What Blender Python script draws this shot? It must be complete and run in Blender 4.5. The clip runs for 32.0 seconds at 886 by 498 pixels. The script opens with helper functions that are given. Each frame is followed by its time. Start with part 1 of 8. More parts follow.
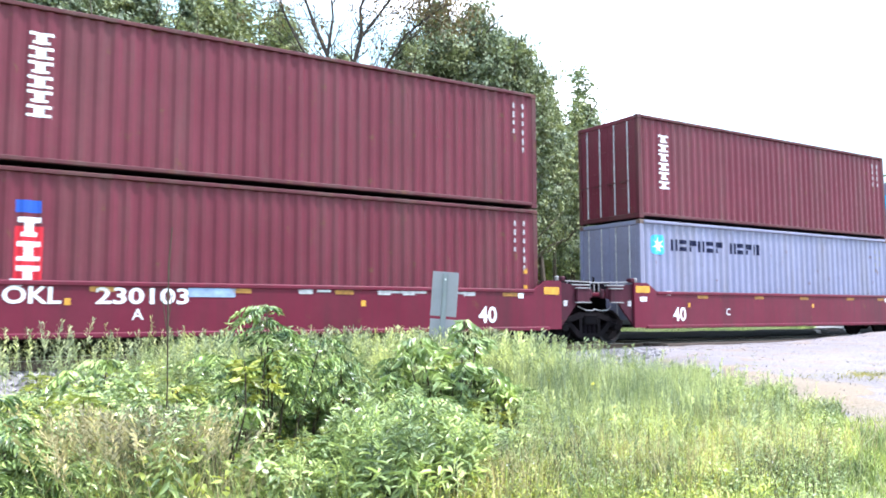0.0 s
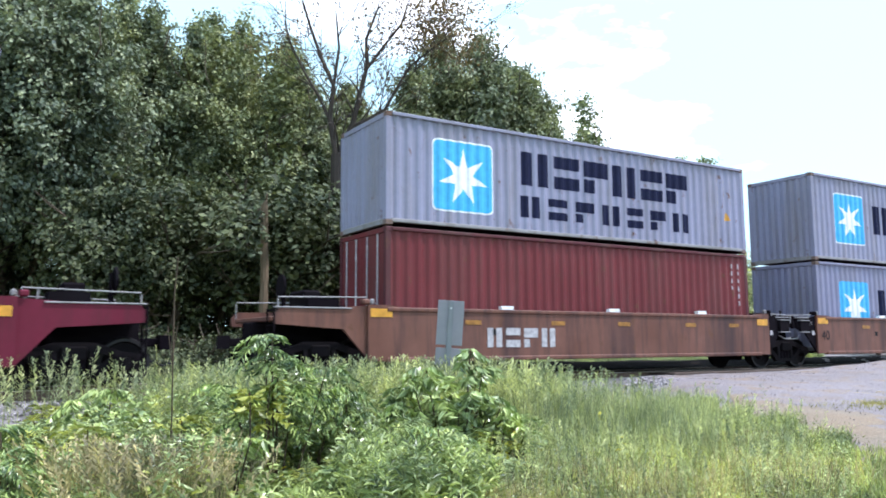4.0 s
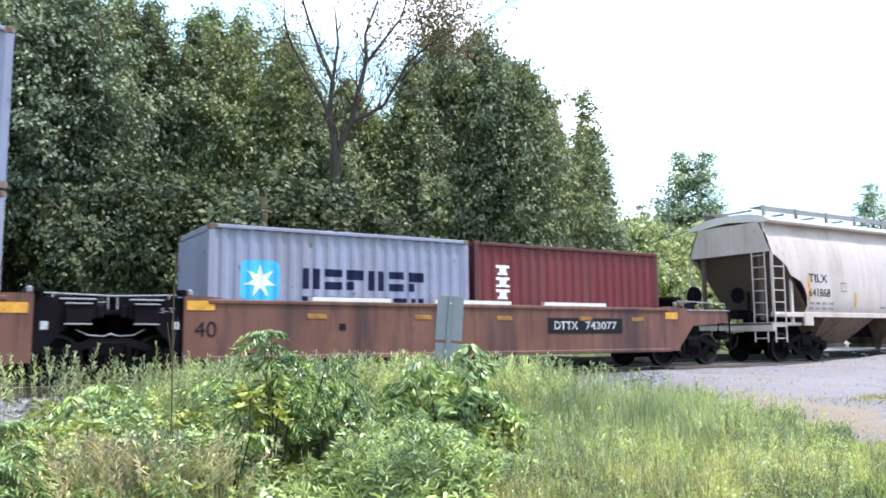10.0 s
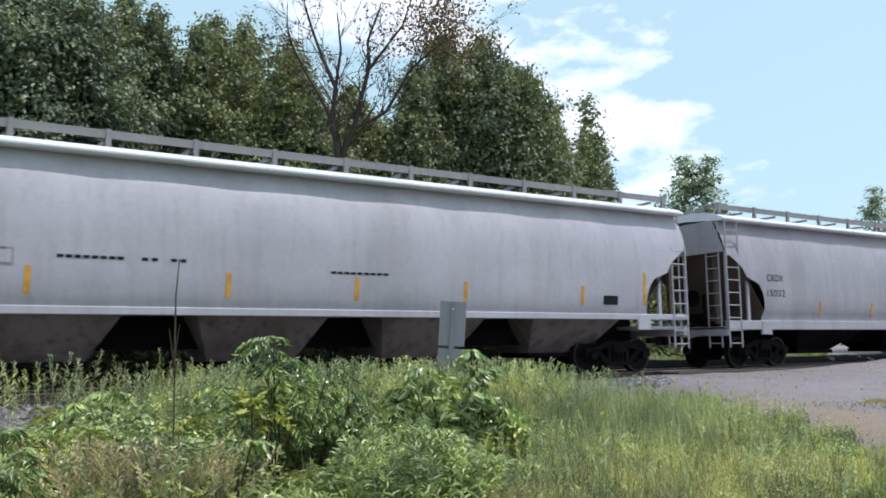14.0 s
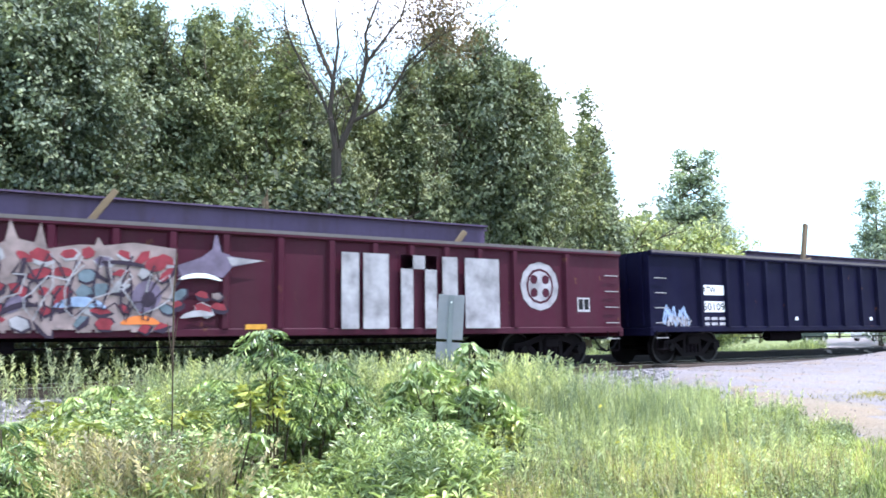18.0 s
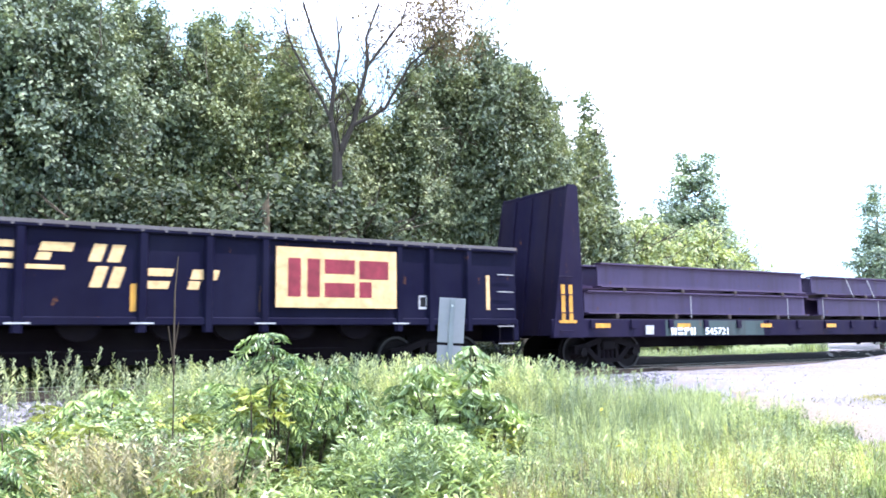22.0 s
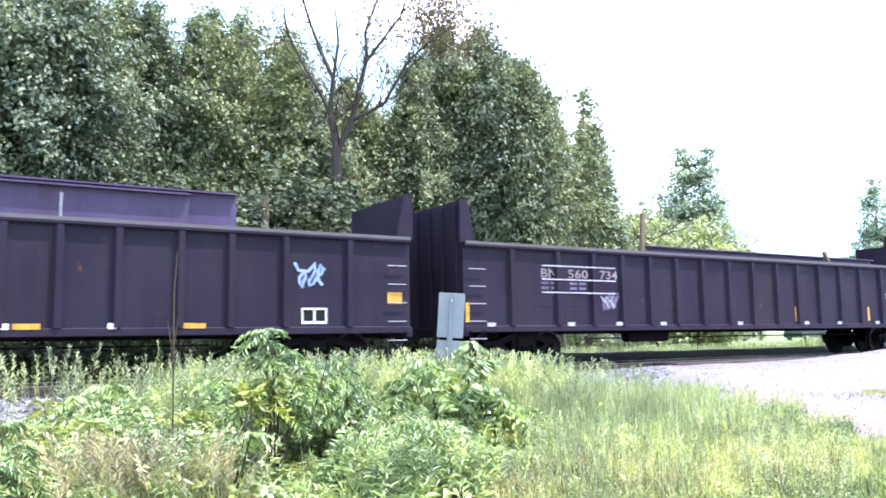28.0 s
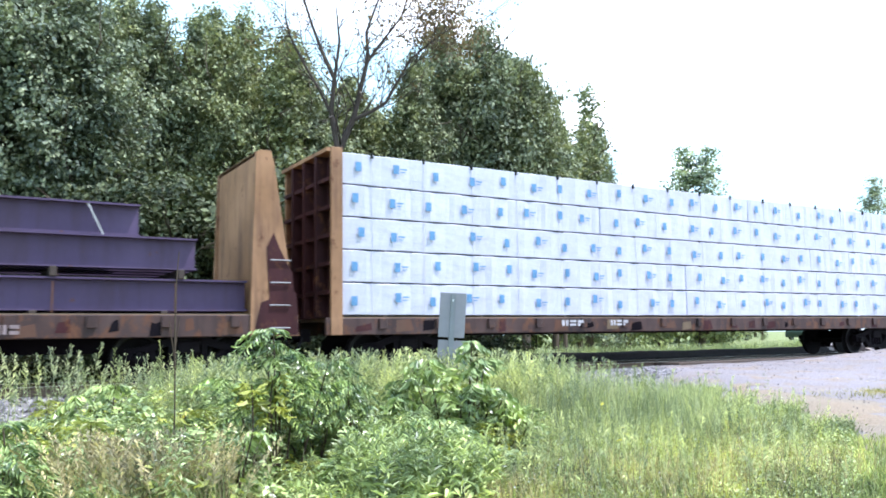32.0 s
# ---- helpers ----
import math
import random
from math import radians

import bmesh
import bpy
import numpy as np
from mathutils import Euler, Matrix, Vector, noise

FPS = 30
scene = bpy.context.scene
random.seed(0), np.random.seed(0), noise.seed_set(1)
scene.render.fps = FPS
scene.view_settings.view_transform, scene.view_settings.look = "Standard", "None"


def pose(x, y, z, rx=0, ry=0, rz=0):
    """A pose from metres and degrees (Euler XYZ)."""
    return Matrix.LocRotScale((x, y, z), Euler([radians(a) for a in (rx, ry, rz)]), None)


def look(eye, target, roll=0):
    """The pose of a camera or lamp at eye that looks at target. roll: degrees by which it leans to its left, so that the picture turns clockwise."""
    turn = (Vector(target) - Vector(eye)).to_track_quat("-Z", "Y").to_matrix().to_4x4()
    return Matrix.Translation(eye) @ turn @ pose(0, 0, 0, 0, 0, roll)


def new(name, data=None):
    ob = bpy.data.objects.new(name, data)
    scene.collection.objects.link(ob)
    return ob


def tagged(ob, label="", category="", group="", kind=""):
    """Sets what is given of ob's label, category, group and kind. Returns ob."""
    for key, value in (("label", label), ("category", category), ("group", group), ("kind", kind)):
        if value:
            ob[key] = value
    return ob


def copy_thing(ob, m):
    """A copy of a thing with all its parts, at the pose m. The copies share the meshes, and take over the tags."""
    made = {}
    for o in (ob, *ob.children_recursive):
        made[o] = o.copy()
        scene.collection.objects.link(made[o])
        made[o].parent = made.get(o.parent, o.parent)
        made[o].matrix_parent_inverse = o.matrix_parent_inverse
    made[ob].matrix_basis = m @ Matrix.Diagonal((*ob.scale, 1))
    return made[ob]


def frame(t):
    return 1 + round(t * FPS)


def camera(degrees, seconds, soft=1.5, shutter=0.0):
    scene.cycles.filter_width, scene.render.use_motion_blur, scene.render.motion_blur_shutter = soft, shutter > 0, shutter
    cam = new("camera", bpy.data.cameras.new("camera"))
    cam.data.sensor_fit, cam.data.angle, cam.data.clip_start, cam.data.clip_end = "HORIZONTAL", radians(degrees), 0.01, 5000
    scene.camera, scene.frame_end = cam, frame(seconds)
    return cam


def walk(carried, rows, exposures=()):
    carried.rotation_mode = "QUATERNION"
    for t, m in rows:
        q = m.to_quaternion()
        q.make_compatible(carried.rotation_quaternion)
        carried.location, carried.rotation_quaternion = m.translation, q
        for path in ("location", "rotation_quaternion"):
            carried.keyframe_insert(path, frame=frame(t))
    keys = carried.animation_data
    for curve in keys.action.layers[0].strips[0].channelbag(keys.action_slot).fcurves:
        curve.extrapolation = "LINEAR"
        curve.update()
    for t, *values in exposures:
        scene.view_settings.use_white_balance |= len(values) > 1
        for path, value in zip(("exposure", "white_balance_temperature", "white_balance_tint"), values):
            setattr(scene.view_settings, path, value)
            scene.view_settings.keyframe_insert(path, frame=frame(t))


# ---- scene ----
# ---- camera ----
EYE_Z = 0.794          # above the rail head
TRACK_Y = 16.71        # centre line of the track
cam = camera(58.25, 32.0, soft=1.75, shutter=0.12)
# seconds, east, north, pitch, roll, yaw
VIEW = [
    (0, -0.034, 0.021, 4.72, 0.18, -31.94), (0.5, -0.034, 0.021, 5.88, 0.18, -31.71), (1, -0.034, 0.021, 5.15, 0.18, -31.94),
    (1.5, -0.034, 0.021, 5.61, 0.18, -31.56), (2, -0.034, 0.021, 5.17, 0.19, -31.69), (2.5, -0.034, 0.021, 5.63, 0.20, -31.62),
    (3, -0.034, 0.021, 6.01, 0.23, -31.64), (3.5, -0.034, 0.021, 6.74, 0.25, -31.54), (5.5, -0.034, 0.021, 6.80, 0.28, -31.55),
    (6, -0.034, 0.021, 6.61, 0.30, -31.57), (6.5, -0.034, 0.021, 6.55, 0.33, -31.68), (7, -0.034, 0.021, 6.49, 0.35, -31.61),
    (7.5, -0.034, 0.021, 6.45, 0.37, -31.65), (8, -0.034, 0.021, 6.47, 0.37, -31.62), (8.5, -0.034, 0.021, 6.44, 0.37, -31.62),
    (9, -0.034, 0.021, 6.62, 0.38, -31.54), (9.5, -0.031, 0.019, 6.42, 0.39, -31.57), (10, -0.027, 0.017, 6.44, 0.40, -31.53),
    (10.5, -0.024, 0.015, 6.73, 0.41, -31.49), (11, -0.020, 0.013, 6.66, 0.43, -31.51), (11.5, -0.017, 0.010, 6.60, 0.45, -31.44),
    (12, -0.014, 0.008, 6.77, 0.47, -31.44), (12.5, -0.010, 0.006, 6.82, 0.51, -31.35), (13, -0.007, 0.004, 7.06, 0.55, -31.21),
    (13.5, -0.003, 0.002, 7.06, 0.59, -31.24), (14, 0.000, -0.000, 6.84, 0.62, -31.19), (14.5, 0.000, -0.000, 6.52, 0.64, -31.30),
    (16.5, 0.000, -0.000, 6.50, 0.67, -31.28), (17, 0.000, -0.000, 6.74, 0.69, -31.25), (17.5, 0.000, -0.000, 6.54, 0.69, -31.30),
    (18, 0.000, -0.000, 6.37, 0.70, -31.32), (18.5, 0.000, -0.000, 6.39, 0.70, -31.25), (19, 0.000, -0.000, 6.53, 0.70, -31.11),
    (19.5, 0.000, -0.000, 6.47, 0.71, -31.31), (20, 0.000, -0.000, 6.56, 0.71, -31.21), (20.5, 0.000, -0.000, 6.51, 0.71, -31.25),
    (21, 0.000, -0.000, 6.49, 0.72, -31.27), (21.5, 0.000, -0.000, 6.32, 0.73, -31.17), (22, 0.000, -0.000, 6.61, 0.73, -31.25),
    (22.5, 0.000, -0.000, 6.49, 0.74, -31.28), (23, 0.000, -0.000, 6.39, 0.75, -31.20), (23.5, 0.000, -0.000, 6.48, 0.75, -31.24),
    (24, 0.000, -0.000, 6.43, 0.76, -31.24), (24.5, 0.000, -0.000, 6.44, 0.76, -31.23), (25, 0.000, -0.000, 6.44, 0.76, -31.23),
    (25.5, 0.000, -0.000, 6.44, 0.77, -31.25), (27.5, 0.000, -0.000, 6.05, 0.78, -31.21), (28, 0.000, -0.000, 6.25, 0.79, -31.29),
    (28.5, 0.000, -0.000, 6.26, 0.80, -31.26), (29, 0.000, -0.000, 6.37, 0.81, -31.22), (29.5, 0.000, -0.000, 6.42, 0.82, -31.22),
    (30, 0.000, -0.000, 6.30, 0.82, -31.31), (30.5, 0.000, -0.000, 6.49, 0.82, -31.24), (31, 0.000, -0.000, 6.50, 0.82, -31.25),
    (31.5, 0.000, -0.000, 6.20, 0.82, -31.20), (32, 0.000, -0.000, 6.24, 0.82, -31.19),
]

# the clip's camera opens and closes its exposure as bright loads pass
EXPOSE = [(0, 0.8), (1.2, 0.58), (2, 0.23), (3, 0.0), (6, 0.24), (9, 0.26), (11.2, 0.28), (12, 0.0), (13, -0.44), (14, -0.68), (15.8, -0.46), (17, 0.03), (17.7, 0.42), (18.5, 0.79), (21, 0.94), (25, 1.0), (30, 0.96), (31.4, 0.78), (32, 0.44)]
walk(cam, [(t, pose(x, y, EYE_Z, 90 + p, r, a)) for t, x, y, p, r, a in VIEW],
     exposures=[(t, e, 5800 if t < 11.5 else 6050 if t < 16.5 else 5750 if t < 18 else 5550 if t < 31 else 5700, 26 if 17.8 < t < 31.5 else 18) for t, e in EXPOSE])

# ---- world and sun ----
SUN_EL, SUN_AZ = radians(64), radians(128)     # azimuth clockwise from +Y
world = bpy.data.worlds.new("sky")
scene.world = world
world.use_nodes = True
wn, wl = world.node_tree.nodes, world.node_tree.links
sky = wn.new("ShaderNodeTexSky")
sky.sky_type = 'NISHITA'
sky.sun_disc = False
sky.sun_elevation, sky.sun_rotation = SUN_EL, SUN_AZ
sky.air_density, sky.dust_density = 1.0, 1.5
coord = wn.new("ShaderNodeTexCoord")
wmap = wn.new("ShaderNodeMapping")
wmap.inputs["Scale"].default_value = (1.0, 1.0, 2.4)
wl.new(coord.outputs["Generated"], wmap.inputs["Vector"])
cn = wn.new("ShaderNodeTexNoise")
cn.inputs["Scale"].default_value, cn.inputs["Detail"].default_value = 3.2, 7
cn.inputs["Roughness"].default_value = 0.58
wl.new(wmap.outputs[0], cn.inputs["Vector"])
cr = wn.new("ShaderNodeValToRGB")
cr.color_ramp.elements[0].position, cr.color_ramp.elements[1].position = 0.52, 0.66
wl.new(cn.outputs["Fac"], cr.inputs[0])
cm = wn.new("ShaderNodeMixRGB")
cm.inputs[2].default_value = (19.0, 19.2, 19.3, 1)
wl.new(cr.outputs[0], cm.inputs[0])
haze = wn.new("ShaderNodeMixRGB")
haze.inputs[0].default_value = 0.52
haze.inputs[2].default_value = (10.6, 15.2, 15.6, 1)
wl.new(sky.outputs[0], haze.inputs[1])
wl.new(haze.outputs[0], cm.inputs[1])
bg = wn["Background"]
bg.inputs["Strength"].default_value = 0.14
wl.new(cm.outputs[0], bg.inputs["Color"])

sun = new("sun", bpy.data.lights.new("sun", 'SUN'))
sun.data.energy, sun.data.angle, sun.data.color = 5.0, radians(0.6), (1.0, 0.96, 0.9)
sun_way = Vector((math.sin(SUN_AZ) * math.cos(SUN_EL), math.cos(SUN_AZ) * math.cos(SUN_EL), math.sin(SUN_EL)))
sun.matrix_world = look(sun_way * 100, (0, 0, 0))

# ---- materials ----
def nodes_of(name):
    m = bpy.data.materials.new(name)
    m.use_nodes = True
    return m, m.node_tree.nodes, m.node_tree.links, m.node_tree.nodes["Principled BSDF"]


def noise_node(n, l, scale, detail=4, stretch=(1, 1, 1), rough=0.55, coords="Object"):
    tc = n.new("ShaderNodeTexCoord")
    mp = n.new("ShaderNodeMapping")
    mp.inputs["Scale"].default_value = stretch
    l.new(tc.outputs[coords], mp.inputs["Vector"])
    t = n.new("ShaderNodeTexNoise")
    t.inputs["Scale"].default_value, t.inputs["Detail"].default_value, t.inputs["Roughness"].default_value = scale, detail, rough
    l.new(mp.outputs[0], t.inputs["Vector"])
    return t.outputs["Fac"]


def ramp(n, l, fac, a, b, ca=(0, 0, 0, 1), cb=(1, 1, 1, 1)):
    r = n.new("ShaderNodeValToRGB")
    r.color_ramp.elements[0].position, r.color_ramp.elements[1].position = a, b
    r.color_ramp.elements[0].color, r.color_ramp.elements[1].color = ca, cb
    l.new(fac, r.inputs[0])
    return r.outputs[0]


def mix(n, l, fac, a, b, mode='MIX'):
    m = n.new("ShaderNodeMixRGB")
    m.blend_type = mode
    for i, v in enumerate((fac, a, b)):
        if isinstance(v, (int, float)):
            m.inputs[i].default_value = v
        elif isinstance(v, tuple):
            m.inputs[i].default_value = v if len(v) == 4 else (*v, 1)
        else:
            l.new(v, m.inputs[i])
    return m.outputs[0]


def bump(n, l, fac, strength, dist, bsdf):
    b = n.new("ShaderNodeBump")
    b.inputs["Strength"].default_value, b.inputs["Distance"].default_value = strength, dist
    l.new(fac, b.inputs["Height"])
    l.new(b.outputs[0], bsdf.inputs["Normal"])


def paint(name, col, rough=0.45, dirt=0.35, rust=0.0, dirt_col=(0.09, 0.07, 0.055), fade=0.15, metal=0.0, spec=0.3):
    """Weathered paint on steel: faded patches, streaks that run down, rust spots."""
    m, n, l, b = nodes_of(name)
    f = ramp(n, l, noise_node(n, l, 0.7, 3), 0.35, 0.7)
    lighter = tuple(min(1, c * (1 + fade) + 0.04 * fade) for c in col)
    c = mix(n, l, f, tuple(col), lighter)
    streak = ramp(n, l, noise_node(n, l, 1.6, 6, (3.2, 3.2, 0.35)), 0.48, 0.78)
    k = n.new("ShaderNodeMath"); k.operation = 'MULTIPLY'; k.inputs[1].default_value = dirt
    l.new(streak, k.inputs[0])
    c = mix(n, l, k.outputs[0], c, dirt_col)
    soot = ramp(n, l, noise_node(n, l, 0.8, 3, (1.0, 1.0, 0.08)), 0.5, 0.8)
    k2 = n.new("ShaderNodeMath"); k2.operation = 'MULTIPLY'; k2.inputs[1].default_value = dirt * 1.3
    l.new(soot, k2.inputs[0])
    c = mix(n, l, k2.outputs[0], c, dirt_col)
    grain = noise_node(n, l, 9, 5)
    g = ramp(n, l, grain, 0.3, 0.8, (0.93, 0.93, 0.93, 1), (1.04, 1.04, 1.04, 1))
    c = mix(n, l, 1.0, c, g, 'MULTIPLY')
    if rust:
        r = ramp(n, l, noise_node(n, l, 3.5, 8, (1, 1, 0.6), 0.7), 0.66 - 0.16 * rust, 0.72 - 0.1 * rust)
        c = mix(n, l, r, c, (0.11, 0.045, 0.022))
    l.new(c, b.inputs["Base Color"])
    b.inputs["Roughness"].default_value, b.inputs["Metallic"].default_value = rough, metal
    b.inputs["Specular IOR Level"].default_value = spec
    bump(n, l, grain, 0.05, 0.01, b)
    return m


def plain(name, col, rough=0.6, var=0.15, scale=6, spec=0.3):
    m, n, l, b = nodes_of(name)
    v = ramp(n, l, noise_node(n, l, scale, 5), 0.3, 0.75, (1 - var, 1 - var, 1 - var, 1), (1 + var, 1 + var, 1 + var, 1))
    l.new(mix(n, l, 1.0, tuple(col), v, 'MULTIPLY'), b.inputs["Base Color"])
    b.inputs["Roughness"].default_value = rough
    b.inputs["Specular IOR Level"].default_value = spec
    return m


def leafy(name, dark, light, gloss=0.5, glow=0.35, shine=0.5, varied=False):
    """Leaves: each one its own tint, with light passing through."""
    m, n, l, b = nodes_of(name)
    g = n.new("ShaderNodeNewGeometry")
    c = ramp(n, l, g.outputs["Random Per Island"], 0.0, 1.0, (*dark, 1), (*light, 1))
    # two noises paint warm lit clumps and cool dark pockets into the leaves
    big = ramp(n, l, noise_node(n, l, 1.0, 3), 0.36, 0.64, (0.55, 0.6, 0.62, 1), (1.3, 1.25, 1.05, 1))
    c = mix(n, l, 1.0, c, big, 'MULTIPLY')
    small = ramp(n, l, noise_node(n, l, 3.4, 2), 0.38, 0.62, (0.55, 0.6, 0.62, 1), (1.32, 1.3, 1.16, 1))
    c = mix(n, l, 1.0, c, small, 'MULTIPLY')
    if varied:
        who = n.new("ShaderNodeObjectInfo")
        c = mix(n, l, 1.0, c, ramp(n, l, who.outputs["Random"], 0.0, 1.0, (0.9, 0.92, 0.98, 1), (1.2, 1.13, 0.9, 1)), 'MULTIPLY')
    l.new(c, b.inputs["Base Color"])
    b.inputs["Roughness"].default_value = gloss
    b.inputs["Specular IOR Level"].default_value = shine
    t = n.new("ShaderNodeBsdfTranslucent")
    l.new(mix(n, l, 1.0, c, (1.25, 1.3, 0.75), 'MULTIPLY'), t.inputs["Color"])
    s = n.new("ShaderNodeMixShader")
    s.inputs[0].default_value = glow
    l.new(b.outputs[0], s.inputs[1]); l.new(t.outputs[0], s.inputs[2])
    l.new(s.outputs[0], n["Material Output"].inputs["Surface"])
    return m


M = {}
M["maroon"] = paint("maroon container paint", (0.115, 0.012, 0.026), 0.5, 0.25, 0.25)
M["maroon2"] = paint("brown red container paint", (0.13, 0.016, 0.02), 0.5, 0.25, 0.3)
M["grey"] = paint("light grey container paint", (0.205, 0.205, 0.305), 0.5, 0.32, 0.2, (0.2, 0.17, 0.15))
M["grey2"] = paint("pale grey container paint", (0.23, 0.23, 0.325), 0.5, 0.4, 0.3, (0.2, 0.17, 0.15))
M["rail"] = paint("container rail", (0.25, 0.24, 0.25), 0.6, 0.4, 0.5)
M["casting"] = paint("rusty corner casting", (0.15, 0.10, 0.085), 0.7, 0.5, 0.7)
M["red_rail"] = paint("dark red container rail", (0.075, 0.011, 0.018), 0.6, 0.4, 0.5)
M["navy"] = plain("navy lettering", (0.008, 0.010, 0.036), 0.65, 0.25, 6, 0.12)
M["sky_blue"] = plain("sky blue panel", (0.07, 0.40, 0.72), 0.5, 0.12)
M["deep_blue"] = plain("deep blue mark", (0.02, 0.08, 0.42), 0.5, 0.12)
M["bright_red"] = plain("bright red mark", (0.55, 0.015, 0.03), 0.5, 0.1)
M["white"] = plain("white paint marks", (0.78, 0.78, 0.8), 0.55, 0.12)
M["dim_white"] = plain("worn white marks", (0.42, 0.40, 0.42), 0.6, 0.35, 12)
M["cream"] = plain("cream yellow lettering", (0.66, 0.41, 0.19), 0.6, 0.25)
M["yellow"] = plain("yellow reflector", (0.58, 0.28, 0.035), 0.4, 0.3)
M["yellow_worn"] = plain("grimy yellow reflector", (0.30, 0.14, 0.03), 0.5, 0.45, 9)
M["black"] = plain("black paint", (0.010, 0.010, 0.012), 0.6, 0.3, 6, 0.15)
M["well_red"] = paint("red well car paint", (0.115, 0.008, 0.024), 0.5, 0.5, 0.2, (0.055, 0.018, 0.022), spec=0.2)
# darker red than well_red, with near-black streaks
M["end_red"] = paint("dark red car end with near black streaks", (0.05, 0.009, 0.018), 0.6, 0.9, 0.2, (0.012, 0.008, 0.011), spec=0.15)
M["well_tan"] = paint("faded orange well car paint", (0.125, 0.05, 0.033), 0.6, 0.95, 0.42, (0.042, 0.022, 0.023), 0.35)
M["rust_brown"] = paint("rusty brown iron", (0.09, 0.038, 0.022), 0.75, 0.5, 0.6)
# near-black bases: the shade under the cars is put into these four steels
M["dark_steel"] = paint("grimy steel darkened for shade", (0.0055, 0.0038, 0.006), 0.8, 0.4, 0.0, (0.009, 0.0065, 0.007), spec=0.03)
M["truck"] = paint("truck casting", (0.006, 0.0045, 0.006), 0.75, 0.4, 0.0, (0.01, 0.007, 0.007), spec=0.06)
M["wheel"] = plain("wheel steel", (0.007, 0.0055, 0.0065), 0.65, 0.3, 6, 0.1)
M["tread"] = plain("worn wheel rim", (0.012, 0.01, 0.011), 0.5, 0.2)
M["hopper_tan"] = paint("cream hopper paint", (0.49, 0.405, 0.375), 0.45, 0.38, 0.06, (0.23, 0.17, 0.12))
band = M["hopper_tan"]
bn, bl = band.node_tree.nodes, band.node_tree.links
bx = bn.new("ShaderNodeSeparateXYZ")
btc = bn.new("ShaderNodeTexCoord")
bl.new(btc.outputs["Object"], bx.inputs[0])
bmr = bn.new("ShaderNodeMapRange")
bmr.inputs[1].default_value, bmr.inputs[2].default_value = 12.5, 16.5
bl.new(bx.outputs["X"], bmr.inputs[0])
bst = ramp(bn, bl, noise_node(bn, bl, 1.1, 5, (1.4, 1.0, 0.07)), 0.36, 0.66)
bk = bn.new("ShaderNodeMath"); bk.operation = 'MULTIPLY'
bl.new(bmr.outputs[0], bk.inputs[0]); bl.new(bst, bk.inputs[1])
bk2 = bn.new("ShaderNodeMath"); bk2.operation = 'MULTIPLY'; bk2.inputs[1].default_value = 0.75
bl.new(bk.outputs[0], bk2.inputs[0])
bin_ = bn["Principled BSDF"].inputs["Base Color"]
bl.new(mix(bn, bl, bk2.outputs[0], bin_.links[0].from_socket, (0.13, 0.10, 0.085)), bin_)
M["hopper_white"] = paint("white hopper paint", (0.39, 0.37, 0.41), 0.45, 0.3, 0.0, (0.24, 0.21, 0.205))
M["hopper_grey"] = paint("grey hopper paint", (0.33, 0.312, 0.345), 0.45, 0.35, 0.0, (0.2, 0.175, 0.17))
M["gon_red"] = paint("maroon gondola paint", (0.045, 0.004, 0.015), 0.55, 0.3, 0.2, (0.04, 0.02, 0.024), spec=0.15)
M["gon_blue"] = paint("dark blue gondola paint", (0.0035, 0.003, 0.019), 0.55, 0.3, 0.05, (0.006, 0.005, 0.010), spec=0.06)
M["gon_black"] = paint("black gondola paint", (0.005, 0.0042, 0.018), 0.6, 0.3, 0.05, (0.006, 0.004, 0.009), spec=0.05)
M["gon_dark"] = paint("dull black gondola paint", (0.018, 0.012, 0.0255), 0.6, 0.5, 0.1, (0.034, 0.023, 0.025), spec=0.12)
M["rim"] = paint("worn bare steel edge", (0.10, 0.085, 0.09), 0.6, 0.5, 0.3)
M["beam"] = paint("primed steel beam", (0.074, 0.05, 0.104), 0.55, 0.5, 0.12, (0.05, 0.03, 0.035), spec=0.2)
M["flat_black"] = paint("dark flat car paint", (0.0095, 0.006, 0.024), 0.65, 0.5, 0.12, (0.022, 0.015, 0.022), spec=0.08)
M["flat_brown"] = paint("rusty brown flat car paint", (0.042, 0.02, 0.017), 0.65, 0.9, 0.9, (0.018, 0.012, 0.013), 0.5)
M["bulk_tan"] = paint("tan brown bulkhead paint", (0.24, 0.125, 0.06), 0.65, 0.75, 0.5, (0.06, 0.03, 0.025), 0.5)
# rusty maroon, darkened to carry the shade on the bulkheads' inner faces
M["rusty"] = paint("rust eaten maroon paint darkened for shade", (0.045, 0.014, 0.016), 0.75, 0.6, 0.7, (0.015, 0.008, 0.01), spec=0.15)
M["wood"] = paint("weathered timber", (0.15, 0.105, 0.065), 0.8, 0.3, 0.0, (0.06, 0.045, 0.03))
M["old_timber"] = paint("dark weathered timber", (0.05, 0.036, 0.03), 0.85, 0.5, 0.0, (0.02, 0.014, 0.012))
M["teal"] = paint("faded teal patch", (0.045, 0.066, 0.064), 0.65, 0.5, 0.1, (0.03, 0.025, 0.025))
M["film"] = paint("white lumber wrap", (0.46, 0.455, 0.54), 0.25, 0.12, 0.0, (0.32, 0.31, 0.36), 0.12, spec=0.5)
film = M["film"]
fn, fl = film.node_tree.nodes, film.node_tree.links
bump(fn, fl, noise_node(fn, fl, 1.3, 4, (1.0, 1.0, 1.5), 0.55), 0.55, 0.06, fn["Principled BSDF"])
M["wrap_blue"] = plain("pale blue print", (0.11, 0.24, 0.42), 0.4, 0.2)
M["strap"] = plain("steel strap", (0.36, 0.35, 0.36), 0.4, 0.2)
